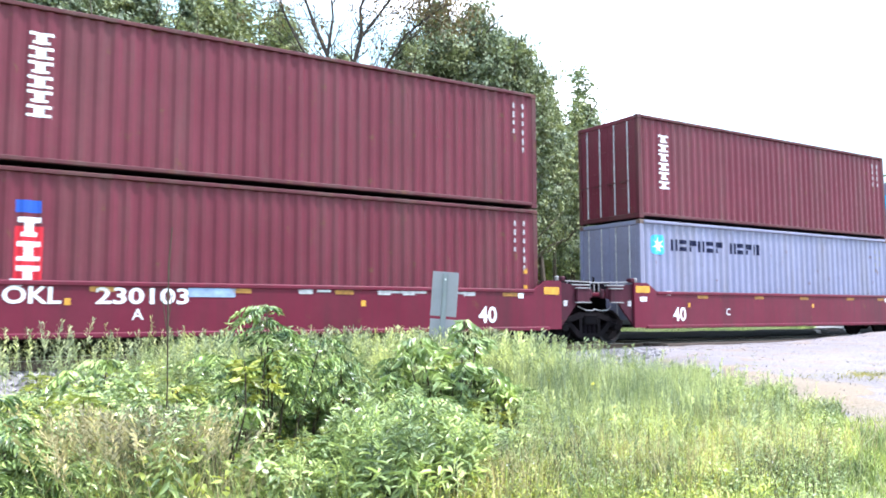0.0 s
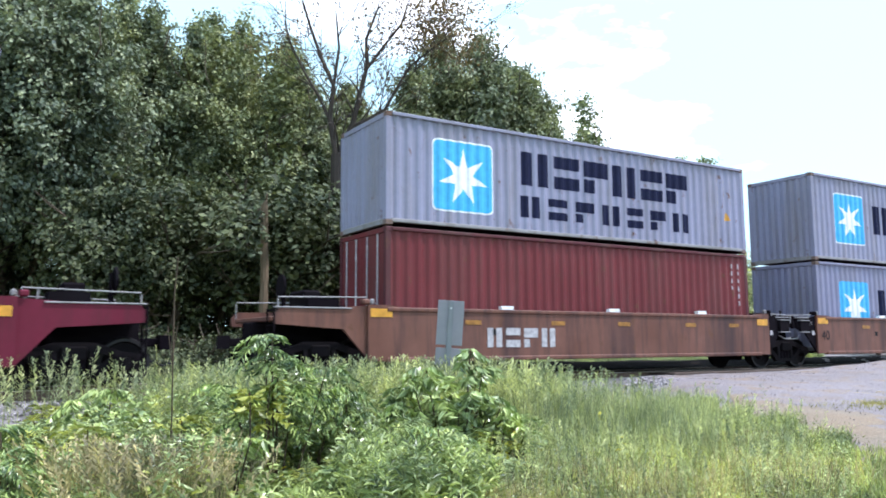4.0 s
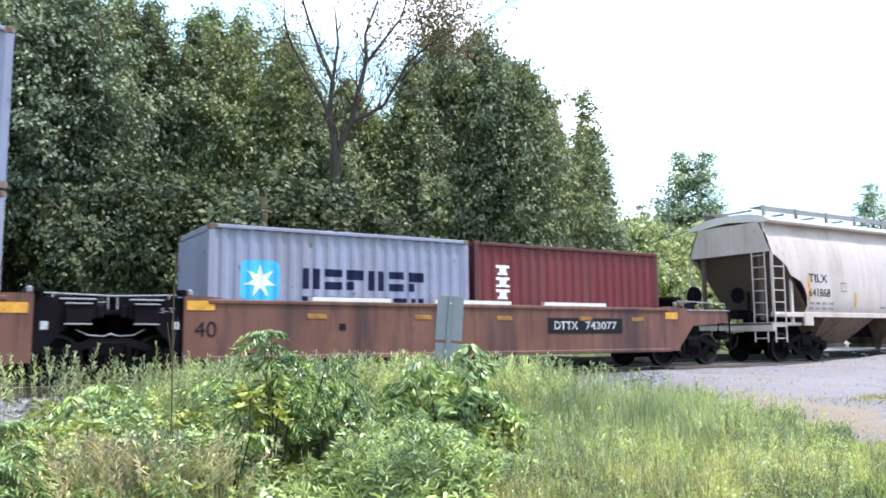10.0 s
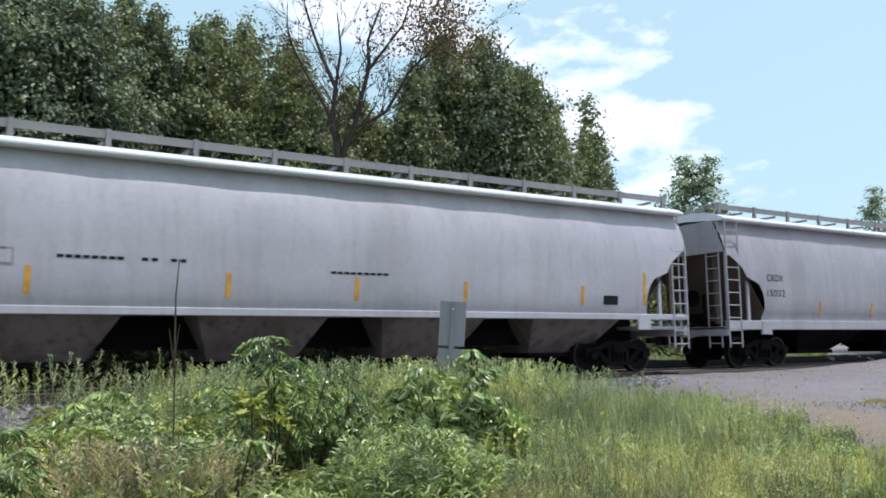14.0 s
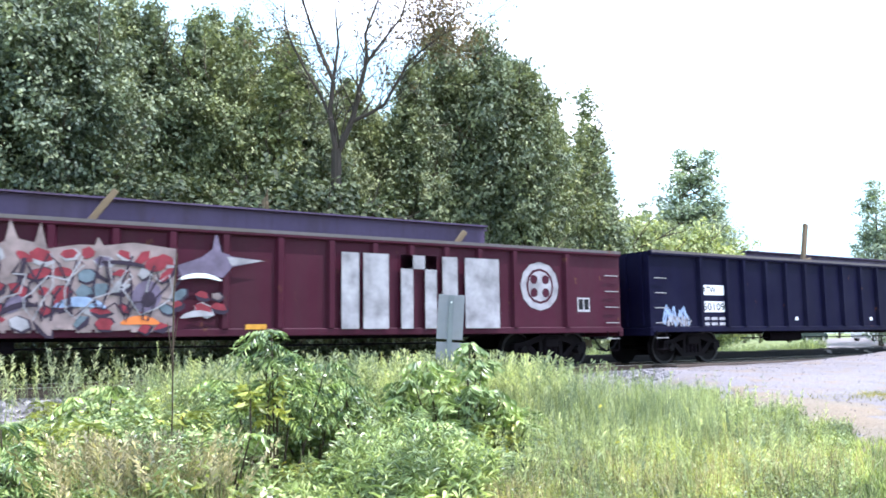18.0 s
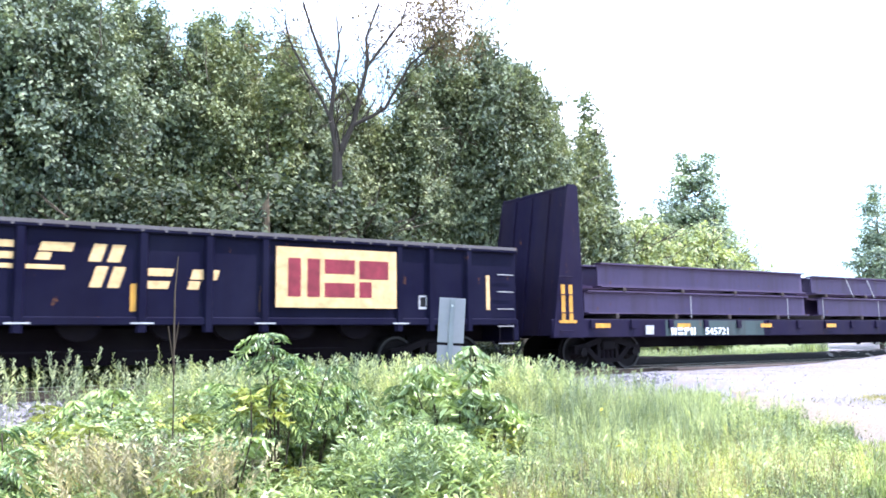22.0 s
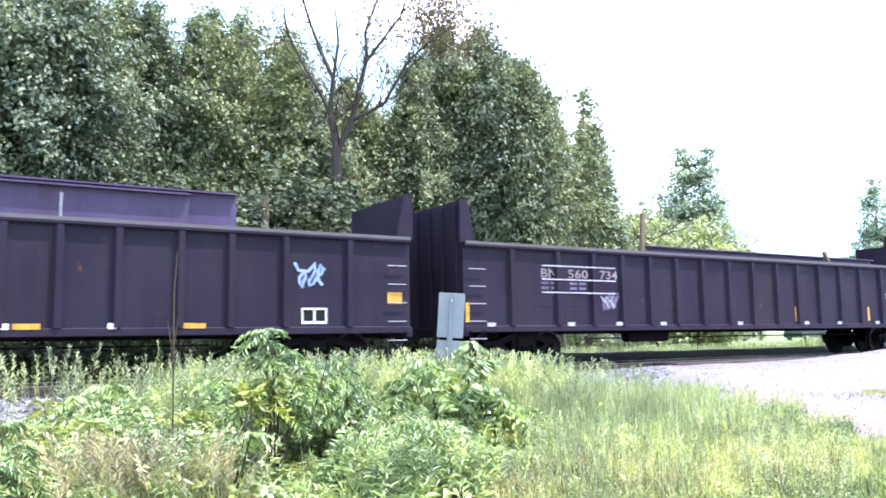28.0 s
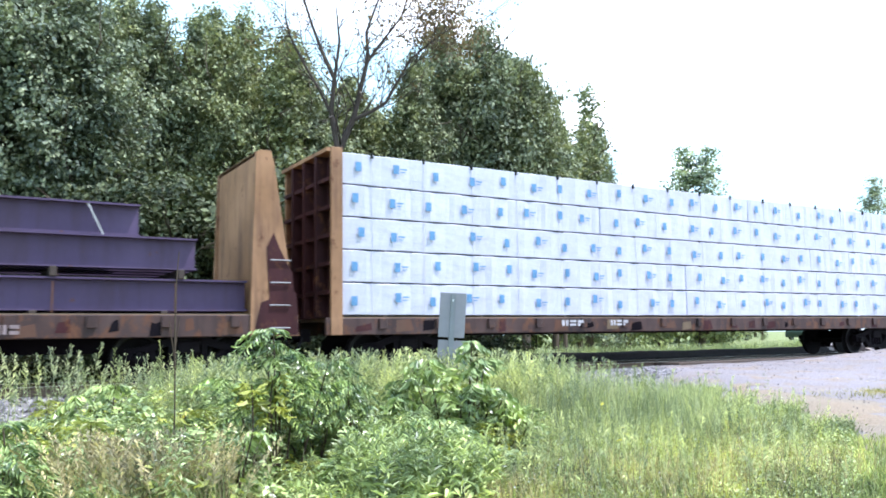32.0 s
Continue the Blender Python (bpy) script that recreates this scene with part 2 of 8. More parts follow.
M["rail_steel"] = paint("rail steel", (0.13, 0.085, 0.062), 0.75, 0.4, 0.6)
M["rail_top"] = plain("worn rail head", (0.55, 0.48, 0.42), 0.45, 0.15)
M["tie"] = paint("creosoted tie", (0.07, 0.05, 0.04), 0.85, 0.4, 0.0)
M["sign"] = paint("bare aluminium sign back", (0.26, 0.25, 0.28), 0.45, 0.25, 0.0, (0.2, 0.2, 0.2), 0.1, 0.4)
M["post"] = paint("galvanised post", (0.22, 0.23, 0.25), 0.5, 0.2, 0.0, metal=0.4)
M["orange"] = plain("orange mark", (0.6, 0.17, 0.04), 0.55, 0.15)
M["graf_a"] = plain("pale graffiti", (0.29, 0.275, 0.30), 0.6, 0.4, 3)
M["graf_e"] = plain("grey blue graffiti", (0.10, 0.13, 0.16), 0.6, 0.3)
M["graf_k"] = plain("dark graffiti outline", (0.025, 0.014, 0.03), 0.6, 0.3)
M["graf_d"] = plain("greyish pink graffiti", (0.22, 0.165, 0.165), 0.6, 0.4, 3)
M["graf_l"] = plain("lilac graffiti", (0.13, 0.10, 0.155), 0.6, 0.4, 3)
M["graf_b"] = plain("red graffiti", (0.2, 0.022, 0.035), 0.6, 0.3)
M["graf_c"] = plain("blue graffiti", (0.25, 0.33, 0.5), 0.5, 0.3)
# grey lowered to carry the shade on the running boards' fascia
M["board"] = paint("galvanised board darkened for shade", (0.21, 0.2, 0.205), 0.6, 0.3, 0.0, (0.14, 0.125, 0.12))
# roof tones paler than the sides: the sunlit eave is in the colour
M["eave_tan"] = paint("cream roof paint lightened for sun", (0.62, 0.56, 0.52), 0.5, 0.2, 0.0, (0.4, 0.34, 0.3))
M["eave_white"] = paint("white roof paint lightened for sun", (0.66, 0.66, 0.72), 0.5, 0.15, 0.0, (0.45, 0.42, 0.4))
# chutes: dust and grime, plus the shade under the sill in the colour
M["chute_tan"] = paint("dusty brown chute paint darkened for shade", (0.17, 0.12, 0.09), 0.7, 0.85, 0.1, (0.04, 0.028, 0.026))
M["chute_grey"] = paint("grimy grey chute paint darkened for shade", (0.15, 0.12, 0.12), 0.7, 0.8, 0.1, (0.04, 0.03, 0.028))
M["mark_orange"] = plain("dull orange lettering", (0.40, 0.13, 0.045), 0.6, 0.2)
M["mark_gold"] = plain("dull gold emblem", (0.42, 0.27, 0.08), 0.6, 0.2)
# brown dust, with the shade of the recessed car end put into it
M["slope"] = paint("dusty brown slope sheet darkened for shade", (0.10, 0.07, 0.055), 0.7, 0.3, 0.0)
M["stone"] = plain("ballast stone", (0.34, 0.31, 0.32), 0.9, 0.3, 3)
M["car_white"] = plain("white car paint", (0.75, 0.75, 0.76), 0.25, 0.03)
M["car_dark"] = plain("dark green car paint", (0.03, 0.05, 0.04), 0.25, 0.05)
M["glass"] = plain("dark car window", (0.02, 0.025, 0.03), 0.08, 0.05)
M["tyre"] = plain("tyre rubber", (0.015, 0.015, 0.015), 0.8)
M["bark"] = paint("tree bark", (0.10, 0.075, 0.055), 0.9, 0.4, 0.0)
M["dead_bark"] = paint("dead grey bark", (0.05, 0.038, 0.032), 0.9, 0.4, 0.0)
M["leaf_a"] = leafy("poplar leaves", (0.185, 0.21, 0.15), (0.285, 0.315, 0.235), 0.6, 0.18, 0.25, True)
M["leaf_b"] = leafy("maple leaves", (0.175, 0.2, 0.145), (0.275, 0.305, 0.23), 0.6, 0.18, 0.25, True)
M["leaf_c"] = leafy("pale aspen leaves", (0.19, 0.22, 0.15), (0.36, 0.39, 0.29), 0.6, 0.2, 0.25, True)
# leaf_s is darkened for shade under the wood, leaf_d paled for sun
M["leaf_s"] = leafy("shrub leaves darkened for shade", (0.06, 0.072, 0.042), (0.16, 0.18, 0.115), 0.6, 0.15, 0.2)
M["leaf_d"] = leafy("leaves paled for sunlight", (0.26, 0.29, 0.13), (0.56, 0.58, 0.34), 0.5, 0.3)
# distance haze is put into these paler, greyer leaves
M["leaf_h"] = leafy("poplar leaves paled for haze", (0.26, 0.31, 0.26), (0.44, 0.49, 0.43), 0.5, 0.3)
M["leaf_dry"] = leafy("browning leaves", (0.12, 0.075, 0.045), (0.22, 0.16, 0.10))
M["sumac"] = leafy("sumac leaflets", (0.045, 0.1, 0.03), (0.47, 0.56, 0.21), 0.3, 0.1)
M["broad"] = leafy("broad weed leaves", (0.13, 0.19, 0.05), (0.56, 0.64, 0.30), 0.3, 0.15)
M["sage"] = leafy("grey green seed grass", (0.22, 0.25, 0.13), (0.56, 0.57, 0.38), 0.6, 0.35)
M["lime"] = leafy("yellow green leaves", (0.24, 0.26, 0.05), (0.56, 0.56, 0.17), 0.42, 0.3)
M["weed"] = leafy("weed leaves", (0.13, 0.175, 0.06), (0.58, 0.64, 0.34), 0.4, 0.15)
M["goldenrod"] = leafy("goldenrod leaves", (0.15, 0.2, 0.075), (0.56, 0.62, 0.31), 0.45, 0.16)
M["gold"] = leafy("yellow leaves", (0.35, 0.30, 0.02), (0.5, 0.45, 0.05), 0.5)
M["grass"] = leafy("grass blades", (0.125, 0.165, 0.055), (0.6, 0.64, 0.28), 0.5, 0.25)
M["straw"] = leafy("straw seed heads", (0.25, 0.2, 0.12), (0.58, 0.48, 0.32), 0.6, 0.18, 0.2)
M["stalk"] = plain("dry stalk", (0.075, 0.055, 0.04), 0.85, 0.3, 9, 0.1)


def ground_mat(name, a, b, c2, stones):
    m, n, l, bs = nodes_of(name)
    c = mix(n, l, ramp(n, l, noise_node(n, l, 0.35, 5, coords="Object"), 0.4, 0.62), a, b)
    c = mix(n, l, ramp(n, l, noise_node(n, l, 1.7, 6, coords="Object"), 0.5, 0.72), c, c2)
    fine = noise_node(n, l, stones, 4, coords="Object")
    c = mix(n, l, 1.0, c, ramp(n, l, fine, 0.3, 0.75, (0.65, 0.65, 0.65, 1), (1.2, 1.2, 1.2, 1)), 'MULTIPLY')
    l.new(c, bs.inputs["Base Color"])
    bs.inputs["Roughness"].default_value = 0.95
    bump(n, l, fine, 0.6, 0.03, bs)
    return m


M["straw_grass"] = leafy("yellowing grass", (0.2, 0.19, 0.06), (0.42, 0.36, 0.16), 0.7, 0.25, 0.2)
# near black, so that the train's shade on the bank is in the colour
M["cinder"] = ground_mat("bank black for train shade", (0.018, 0.014, 0.015), (0.026, 0.02, 0.02), (0.014, 0.011, 0.011), 20)
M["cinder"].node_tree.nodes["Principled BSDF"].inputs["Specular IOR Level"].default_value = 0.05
M["soil"] = ground_mat("grassy soil", (0.17, 0.22, 0.06), (0.22, 0.24, 0.09), (0.20, 0.19, 0.08), 30)
M["gravel"] = ground_mat("pale road gravel", (0.245, 0.213, 0.225), (0.215, 0.185, 0.19), (0.25, 0.18, 0.12), 22)
M["dirt"] = ground_mat("tan dirt", (0.26, 0.19, 0.13), (0.24, 0.19, 0.145), (0.22, 0.19, 0.14), 24)
M["ballast"] = ground_mat("ballast bed", (0.26, 0.235, 0.24), (0.2, 0.18, 0.18), (0.15, 0.125, 0.12), 18)


# ---- mesh helpers ----
def part(name, bm, mat, parent=None, label=""):
    """Link a bmesh as one mesh object, under a thing or a part where one is given."""
    me = bpy.data.meshes.new(name)
    bm.to_mesh(me)
    bm.free()
    me.materials.append(M[mat] if isinstance(mat, str) else mat)
    ob = new(name, me)
    if parent is not None:
        ob.parent = parent
    if label:
        ob["label"] = label
    return ob


def share(name, me, parent, m, label=""):
    ob = new(name, me)
    ob.parent = parent
    ob.matrix_basis = m
    if label:
        ob["label"] = label
    return ob


def thing(name, label, category, group="", at=(0, 0, 0)):
    ob = new(name)
    ob.empty_display_size = 0.3
    ob.location = at
    return tagged(ob, label, category, group)


def box(bm, x0, x1, y0, y1, z0, z1):
    v = [bm.verts.new(p) for p in ((x0, y0, z0), (x1, y0, z0), (x1, y1, z0), (x0, y1, z0), (x0, y0, z1), (x1, y0, z1), (x1, y1, z1), (x0, y1, z1))]
    for f in ((0, 3, 2, 1), (4, 5, 6, 7), (0, 1, 5, 4), (1, 2, 6, 5), (2, 3, 7, 6), (3, 0, 4, 7)):
        bm.faces.new([v[i] for i in f])
    return bm


def boxes(*rows):
    bm = bmesh.new()
    for r in rows:
        box(bm, *r)
    return bm


def bbox(x0, x1, y0, y1, z0, z1, r=0.012):
    """A box with softened edges."""
    bm = boxes((x0, x1, y0, y1, z0, z1))
    bmesh.ops.bevel(bm, geom=bm.edges[:], offset=r, segments=1, affect='EDGES')
    return bm


def prism(pts, a, b, axis='y', bm=None):
    """A polygon drawn in the two other axes, run from a to b along axis."""
    bm = bm or bmesh.new()
    def at(p, d):
        return (p[0], d, p[1]) if axis == 'y' else (d, p[0], p[1]) if axis == 'x' else (p[0], p[1], d)
    lo, hi = [bm.verts.new(at(p, a)) for p in pts], [bm.verts.new(at(p, b)) for p in pts]
    n = len(pts)
    fs = [bm.faces.new(lo), bm.faces.new(hi[::-1])]
    for i in range(n):
        fs.append(bm.faces.new((lo[i], hi[i], hi[(i + 1) % n], lo[(i + 1) % n])))
    bmesh.ops.recalc_face_normals(bm, faces=fs)
    return bm


def rod(p, q, r0, r1=None, n=8, bm=None):
    """A tapered round bar from p to q."""
    bm = bm or bmesh.new()
    r1 = r0 if r1 is None else r1
    p, q = Vector(p), Vector(q)
    m = (q - p).to_track_quat('Z', 'Y').to_matrix()
    ring = [[bm.verts.new(c + m @ Vector((r * math.cos(a * math.tau / n), r * math.sin(a * math.tau / n), 0))) for a in range(n)] for c, r in ((p, r0), (q, r1))]
    for i in range(n):
        bm.faces.new((ring[0][i], ring[0][(i + 1) % n], ring[1][(i + 1) % n], ring[1][i]))
    bm.faces.new(ring[0][::-1]); bm.faces.new(ring[1])
    return bm


def tube(points, r, n=6):
    """One bent round bar through points."""
    bm = bmesh.new()
    prev = None
    pts = [Vector(p) for p in points]
    for i, p in enumerate(pts):
        d = (pts[min(i + 1, len(pts) - 1)] - pts[max(i - 1, 0)]).normalized()
        m = d.to_track_quat('Z', 'Y').to_matrix()
        ring = [bm.verts.new(p + m @ Vector((r * math.cos(a * math.tau / n), r * math.sin(a * math.tau / n), 0))) for a in range(n)]
        if prev:
            for k in range(n):
                bm.faces.new((prev[k], prev[(k + 1) % n], ring[(k + 1) % n], ring[k]))
        else:
            bm.faces.new(ring[::-1])
        prev = ring
    bm.faces.new(prev)
    return bm


def sheet(polys, y=0.0):
    """Flat shapes in the x-z plane at depth y, facing the near side."""
    bm = bmesh.new()
    for pts in polys:
        f = bm.faces.new([bm.verts.new((p[0], y, p[1])) for p in pts])
        f.normal_update()
        if f.normal.y > 0:
            f.normal_flip()
    return bm


def rect(x0, x1, z0, z1):
    return [(x0, z0), (x1, z0), (x1, z1), (x0, z1)]


def np_mesh(name, verts, faces, mat, parent=None):
    me = bpy.data.meshes.new(name)
    me.from_pydata(verts.reshape(-1, 3).tolist(), [], faces.tolist())
    me.materials.append(M[mat])
    me.update()
    ob = new(name, me)
    if parent is not None:
        ob.parent = parent
    return ob


def scatter(verts, faces, place, ax, ay, az):
    """Many copies of one small template; ax, ay, az are the copies' scaled axes."""
    n, k = len(place), len(verts)
    v = place[:, None, :] + verts[None, :, 0:1] * ax[:, None, :] + verts[None, :, 1:2] * ay[:, None, :] + verts[None, :, 2:3] * az[:, None, :]
    f = (np.asarray(faces)[None] + (np.arange(n) * k)[:, None, None]).reshape(-1, len(faces[0]))
    return v.reshape(-1, 3), f


def unit(v):
    return v / np.maximum(np.linalg.norm(v, axis=-1, keepdims=True), 1e-9)


LETTERS = {}


def words(text, x, z, height, y, mat, parent, width=0.0, name="lettering", bold=0.0):
    """Lettering on the near side, from x to the right, its base at z."""
    key = (text, height, width, bold)
    if key not in LETTERS:
        c = bpy.data.curves.new("lettering", 'FONT')
        c.body, c.size, c.offset, c.resolution_u = text, 1.0, bold, 3
        o = bpy.data.objects.new("lettering", c)
        me = bpy.data.meshes.new_from_object(o)
        bpy.data.objects.remove(o)
        co = np.array([v.co for v in me.vertices])
        lo, hi = co.min(0), co.max(0)
        k = height / (hi[1] - lo[1])
        kx = width / (hi[0] - lo[0]) if width else k
        for v in me.vertices:
            v.co = ((v.co.x - lo[0]) * kx, 0, (v.co.y - lo[1]) * k)
        LETTERS[key] = me
    me = LETTERS[key].copy()
    me.materials.clear()
    me.materials.append(M[mat])
    ob = new(name, me)
    ob.parent = parent
    ob.location = (x, y, z)
    return ob
# ---- ground, road and track ----
def smooth(a, b, v):
    t = np.clip((v - a) / (b - a), 0, 1)
    return t * t * (3 - 2 * t)


def road_edge(y):
    """Where the gravel of the crossing begins, for each y."""
    return np.where(y < 18, 9.0 + 0.42 * (y - 4) + 0.012 * np.maximum(y - 4, 0) ** 2, 26.5 + 1.5 * (y - 18))


def ground_z(x, y):
    d = np.abs(y - TRACK_Y)
    base = np.where(y < TRACK_Y, -0.74, -0.55)
    z = base + (-0.24 - base) * smooth(3.9, 1.9, d)
    rise = np.interp(d, [0, 1.7, 5, 11, 30, 100], [-0.2, -0.14, -0.22, -0.55, -0.6, -0.6])
    z = z + (rise - z) * smooth(-2.5, 1.0, x - road_edge(y))
    hump = 0.4 * smooth(17, 29, x) * smooth(60, 44, x) * np.interp(d, [0, 1.75, 2.5, 4.5, 8.5], [0, 0, 1, 0.7, 0])
    z = z + np.where(y < TRACK_Y, hump, 0)
    bank = smooth(11, 15, x) * smooth(75, 60, x) * np.interp(y - TRACK_Y, [0.95, 1.75, 3.1, 4.6], [0, 1, 1, 0])
    z = z + (0.1 - z) * bank
    z = z + (-0.05 - z) * smooth(30, 42, y) * smooth(30, 50, x)
    rough = 0.03 * np.sin(x * 1.7 + 0.6 * y) * np.cos(y * 1.3) + 0.05 * np.sin(x * 0.31) * np.sin(y * 0.23 + 1)
    return z + rough * smooth(2.0, 4.0, d)


def grid_mesh(name, xs, ys, zfun, mat, keep=None):
    gx, gy = np.meshgrid(xs, ys)
    v = np.stack([gx, gy, zfun(gx, gy)], -1).reshape(-1, 3)
    w, h = len(xs), len(ys)
    i = (np.arange(h - 1)[:, None] * w + np.arange(w - 1)[None]).reshape(-1)
    f = np.stack([i, i + 1, i + w + 1, i + w], -1)
    if keep is not None:
        c = v[f].mean(1)
        f = f[keep(c[:, 0], c[:, 1])]
    ob = np_mesh(name, v, f, mat)
    for p in ob.data.polygons:
        p.use_smooth = True
    return ob


xs = np.concatenate([[-1800, -600, -200, -90, -50], np.arange(-30, 60, 0.5), [70, 85, 110, 160, 260, 600, 1800]])
ys = np.concatenate([[-1800, -600, -200, -60, -25], np.arange(-12, 40, 0.4), [44, 50, 60, 80, 120, 240, 600, 1800]])
tagged(grid_mesh("ground", xs, ys, ground_z, "soil"), "uneven grassy ground beside the railway track", "ground", kind="structure")


def road_line(y):
    return road_edge(y) + 0.28 * np.sin(y * 1.9) + 0.12 * np.sin(y * 4.3)


def road_keep(x, y):
    e = road_line(y)
    return (x > e - 1.2) & (x < e + 40 + 0.6 * y)


def road_z(x, y):
    """The gravel's surface; it dips under the grass along its edge."""
    return ground_z(x, y) + 0.075 - 0.13 * smooth(0.9, -0.8, x - road_line(y)) + 0.012 * np.sin(3 * x + 2 * y)


road = grid_mesh("road", np.concatenate([np.arange(4, 45, 0.3), np.arange(45, 140, 1.0)]), np.concatenate([np.arange(-8, 25, 0.3), np.arange(25, 70, 0.8)]), road_z, "gravel", road_keep)
tagged(road, "pale gravel road over the level crossing", "road", kind="structure")


def dirt_keep(x, y):
    d = x - road_line(y) - 0.5 * np.sin(1.7 * y + 0.8) - 0.25 * np.sin(4.1 * x + 2.3 * y) - 0.12 * np.sin(9 * y)
    return (d > -1.0) & (d < 1.5) & (y < 10.2 + 0.4 * np.sin(3 * x))


patch = grid_mesh("dirt_patch", np.arange(7.5, 18.2, 0.08), np.arange(3.0, 11.0, 0.08), lambda x, y: road_z(x, y) + 0.004, "dirt", dirt_keep)
tagged(patch, "bare tan dirt on the edge of the gravel road", "dirt", kind="structure")
bed = grid_mesh("ballast_bed", np.arange(-25, 60, 0.35), np.arange(TRACK_Y - 6.1, TRACK_Y + 2.91, 0.2),
                lambda x, y: ground_z(x, y) + 0.03 + 0.02 * np.sin(9 * x) * np.sin(11 * y), "ballast", lambda x, y: (y > TRACK_Y - 2.6 - 0.4 * np.sin(x * 1.1) - 2.2 * smooth(9, 13, x) - 3.0 * smooth(1.5, 0.7, x)) & (x < road_edge(y) + 2.5))
tagged(bed, "grey crushed stone ballast under the track", "ballast", kind="structure")

# sheet over the bank, coloured as the shade that the train throws there
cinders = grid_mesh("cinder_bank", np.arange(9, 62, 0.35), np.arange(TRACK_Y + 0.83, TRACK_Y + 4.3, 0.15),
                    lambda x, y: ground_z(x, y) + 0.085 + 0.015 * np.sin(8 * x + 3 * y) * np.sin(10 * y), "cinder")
tagged(cinders, "low bank behind the track, blackened for the train's shade", "cinders", kind="structure")

track = tagged(new("railway_track"), "steel rails on dark wooden ties in ballast", "railway track", kind="structure")
for side in (-0.755, 0.755):
    y = TRACK_Y + side
    r = prism([(y - 0.07, -0.17), (y + 0.07, -0.17), (y + 0.07, -0.15), (y + 0.012, -0.13), (y + 0.012, -0.045), (y + 0.036, -0.035),
               (y + 0.036, -0.006), (y - 0.036, -0.006), (y - 0.036, -0.035), (y - 0.012, -0.045), (y - 0.012, -0.13), (y - 0.07, -0.15)], -40, 120, 'x')
    r = part("rail", r, "rail_steel", track)
    part("rail_head", boxes((-40, 120, y - 0.03, y + 0.03, -0.006, 0.0)), "rail_top", r, "shiny worn rail head")
tie = bbox(-0.11, 0.11, -1.28, 1.28, -0.33, -0.172, 0.015)
tie_me = bpy.data.meshes.new("tie")
tie.to_mesh(tie_me); tie.free()
tie_me.materials.append(M["tie"])
for i in range(96):
    share("tie", tie_me, track, pose(-6 + i * 0.53, TRACK_Y + 0.02 * math.sin(i * 5.1), 0.004 * math.sin(i * 3.3), 0, 0, 1.5 * math.sin(i * 2.2)))

# planks added unseen: their dark timber makes the shade band under the train
plank_me = bpy.data.meshes.new("crossing_plank")
plank = bbox(0, 2.42, -0.145, 0.145, -0.16, -0.012, 0.012)
plank.to_mesh(plank_me); plank.free()
plank_me.materials.append(M["tie"])
crossing = tagged(new("crossing_deck"), "added dark planks that stand for the shade under the train", "crossing", kind="structure")
for i in range(11):
    for dy in (-1.55, -1.25, -0.95, -0.48, -0.16, 0.16, 0.48, 0.95, 1.25, 1.55):
        share("crossing_plank", plank_me, crossing, pose(16.4 + i * 2.44, TRACK_Y + dy, 0.004 * math.sin(i * 3 + dy * 7), 0, 0, 0.15 * math.sin(i * 2.3 + dy)))

rng = np.random.default_rng(4)


def rand_axes(n, size, g=None):
    g = g or rng
    a = unit(g.normal(size=(n, 3)))
    b = unit(np.cross(a, g.normal(size=(n, 3))))
    s = size[:, None]
    return a * s, b * s, np.cross(a, b) * s


STONE_V = np.array([(0.6, 0.1, -0.3), (-0.1, 0.6, -0.25), (-0.6, -0.1, -0.3), (0.1, -0.6, -0.25), (0.25, 0.2, 0.4), (-0.25, -0.2, 0.45)])
STONE_F = [(0, 1, 4), (1, 2, 5), (1, 5, 4), (2, 3, 5), (3, 0, 4), (3, 4, 5)]


def stones(name, n, xr, yr, size, mat, label, lift=0.03, keep=None):
    x, y = rng.uniform(*xr, n), rng.uniform(*yr, n)
    if keep is not None:
        k = keep(x, y)
        x, y = x[k], y[k]
    p = np.stack([x, y, ground_z(x, y) + lift], -1)
    ax, ay, az = rand_axes(len(x), rng.uniform(size * 0.6, size * 1.3, len(x)))
    v, f = scatter(STONE_V, STONE_F, p, ax, ay, az)
    return tagged(np_mesh(name, v, f, mat), label, "stones", kind="stuff")


stones("ballast_stones", 12000, (-3, 32), (TRACK_Y - 3.6, TRACK_Y - 0.3), 0.06, "stone", "crushed grey ballast stones along the track", 0.045)
stones("road_stones", 3000, (8, 34), (2, 15), 0.022, "gravel", "loose pebbles on the gravel road", 0.078, lambda x, y: x > road_line(y) + 0.9)

# ---- trees ----
LEAF_V = np.array([(0, -0.5, 0), (0.36, 0, 0.09), (0, 0.5, 0), (-0.36, 0, 0.09)])
LEAF_F = [(0, 1, 2, 3)]


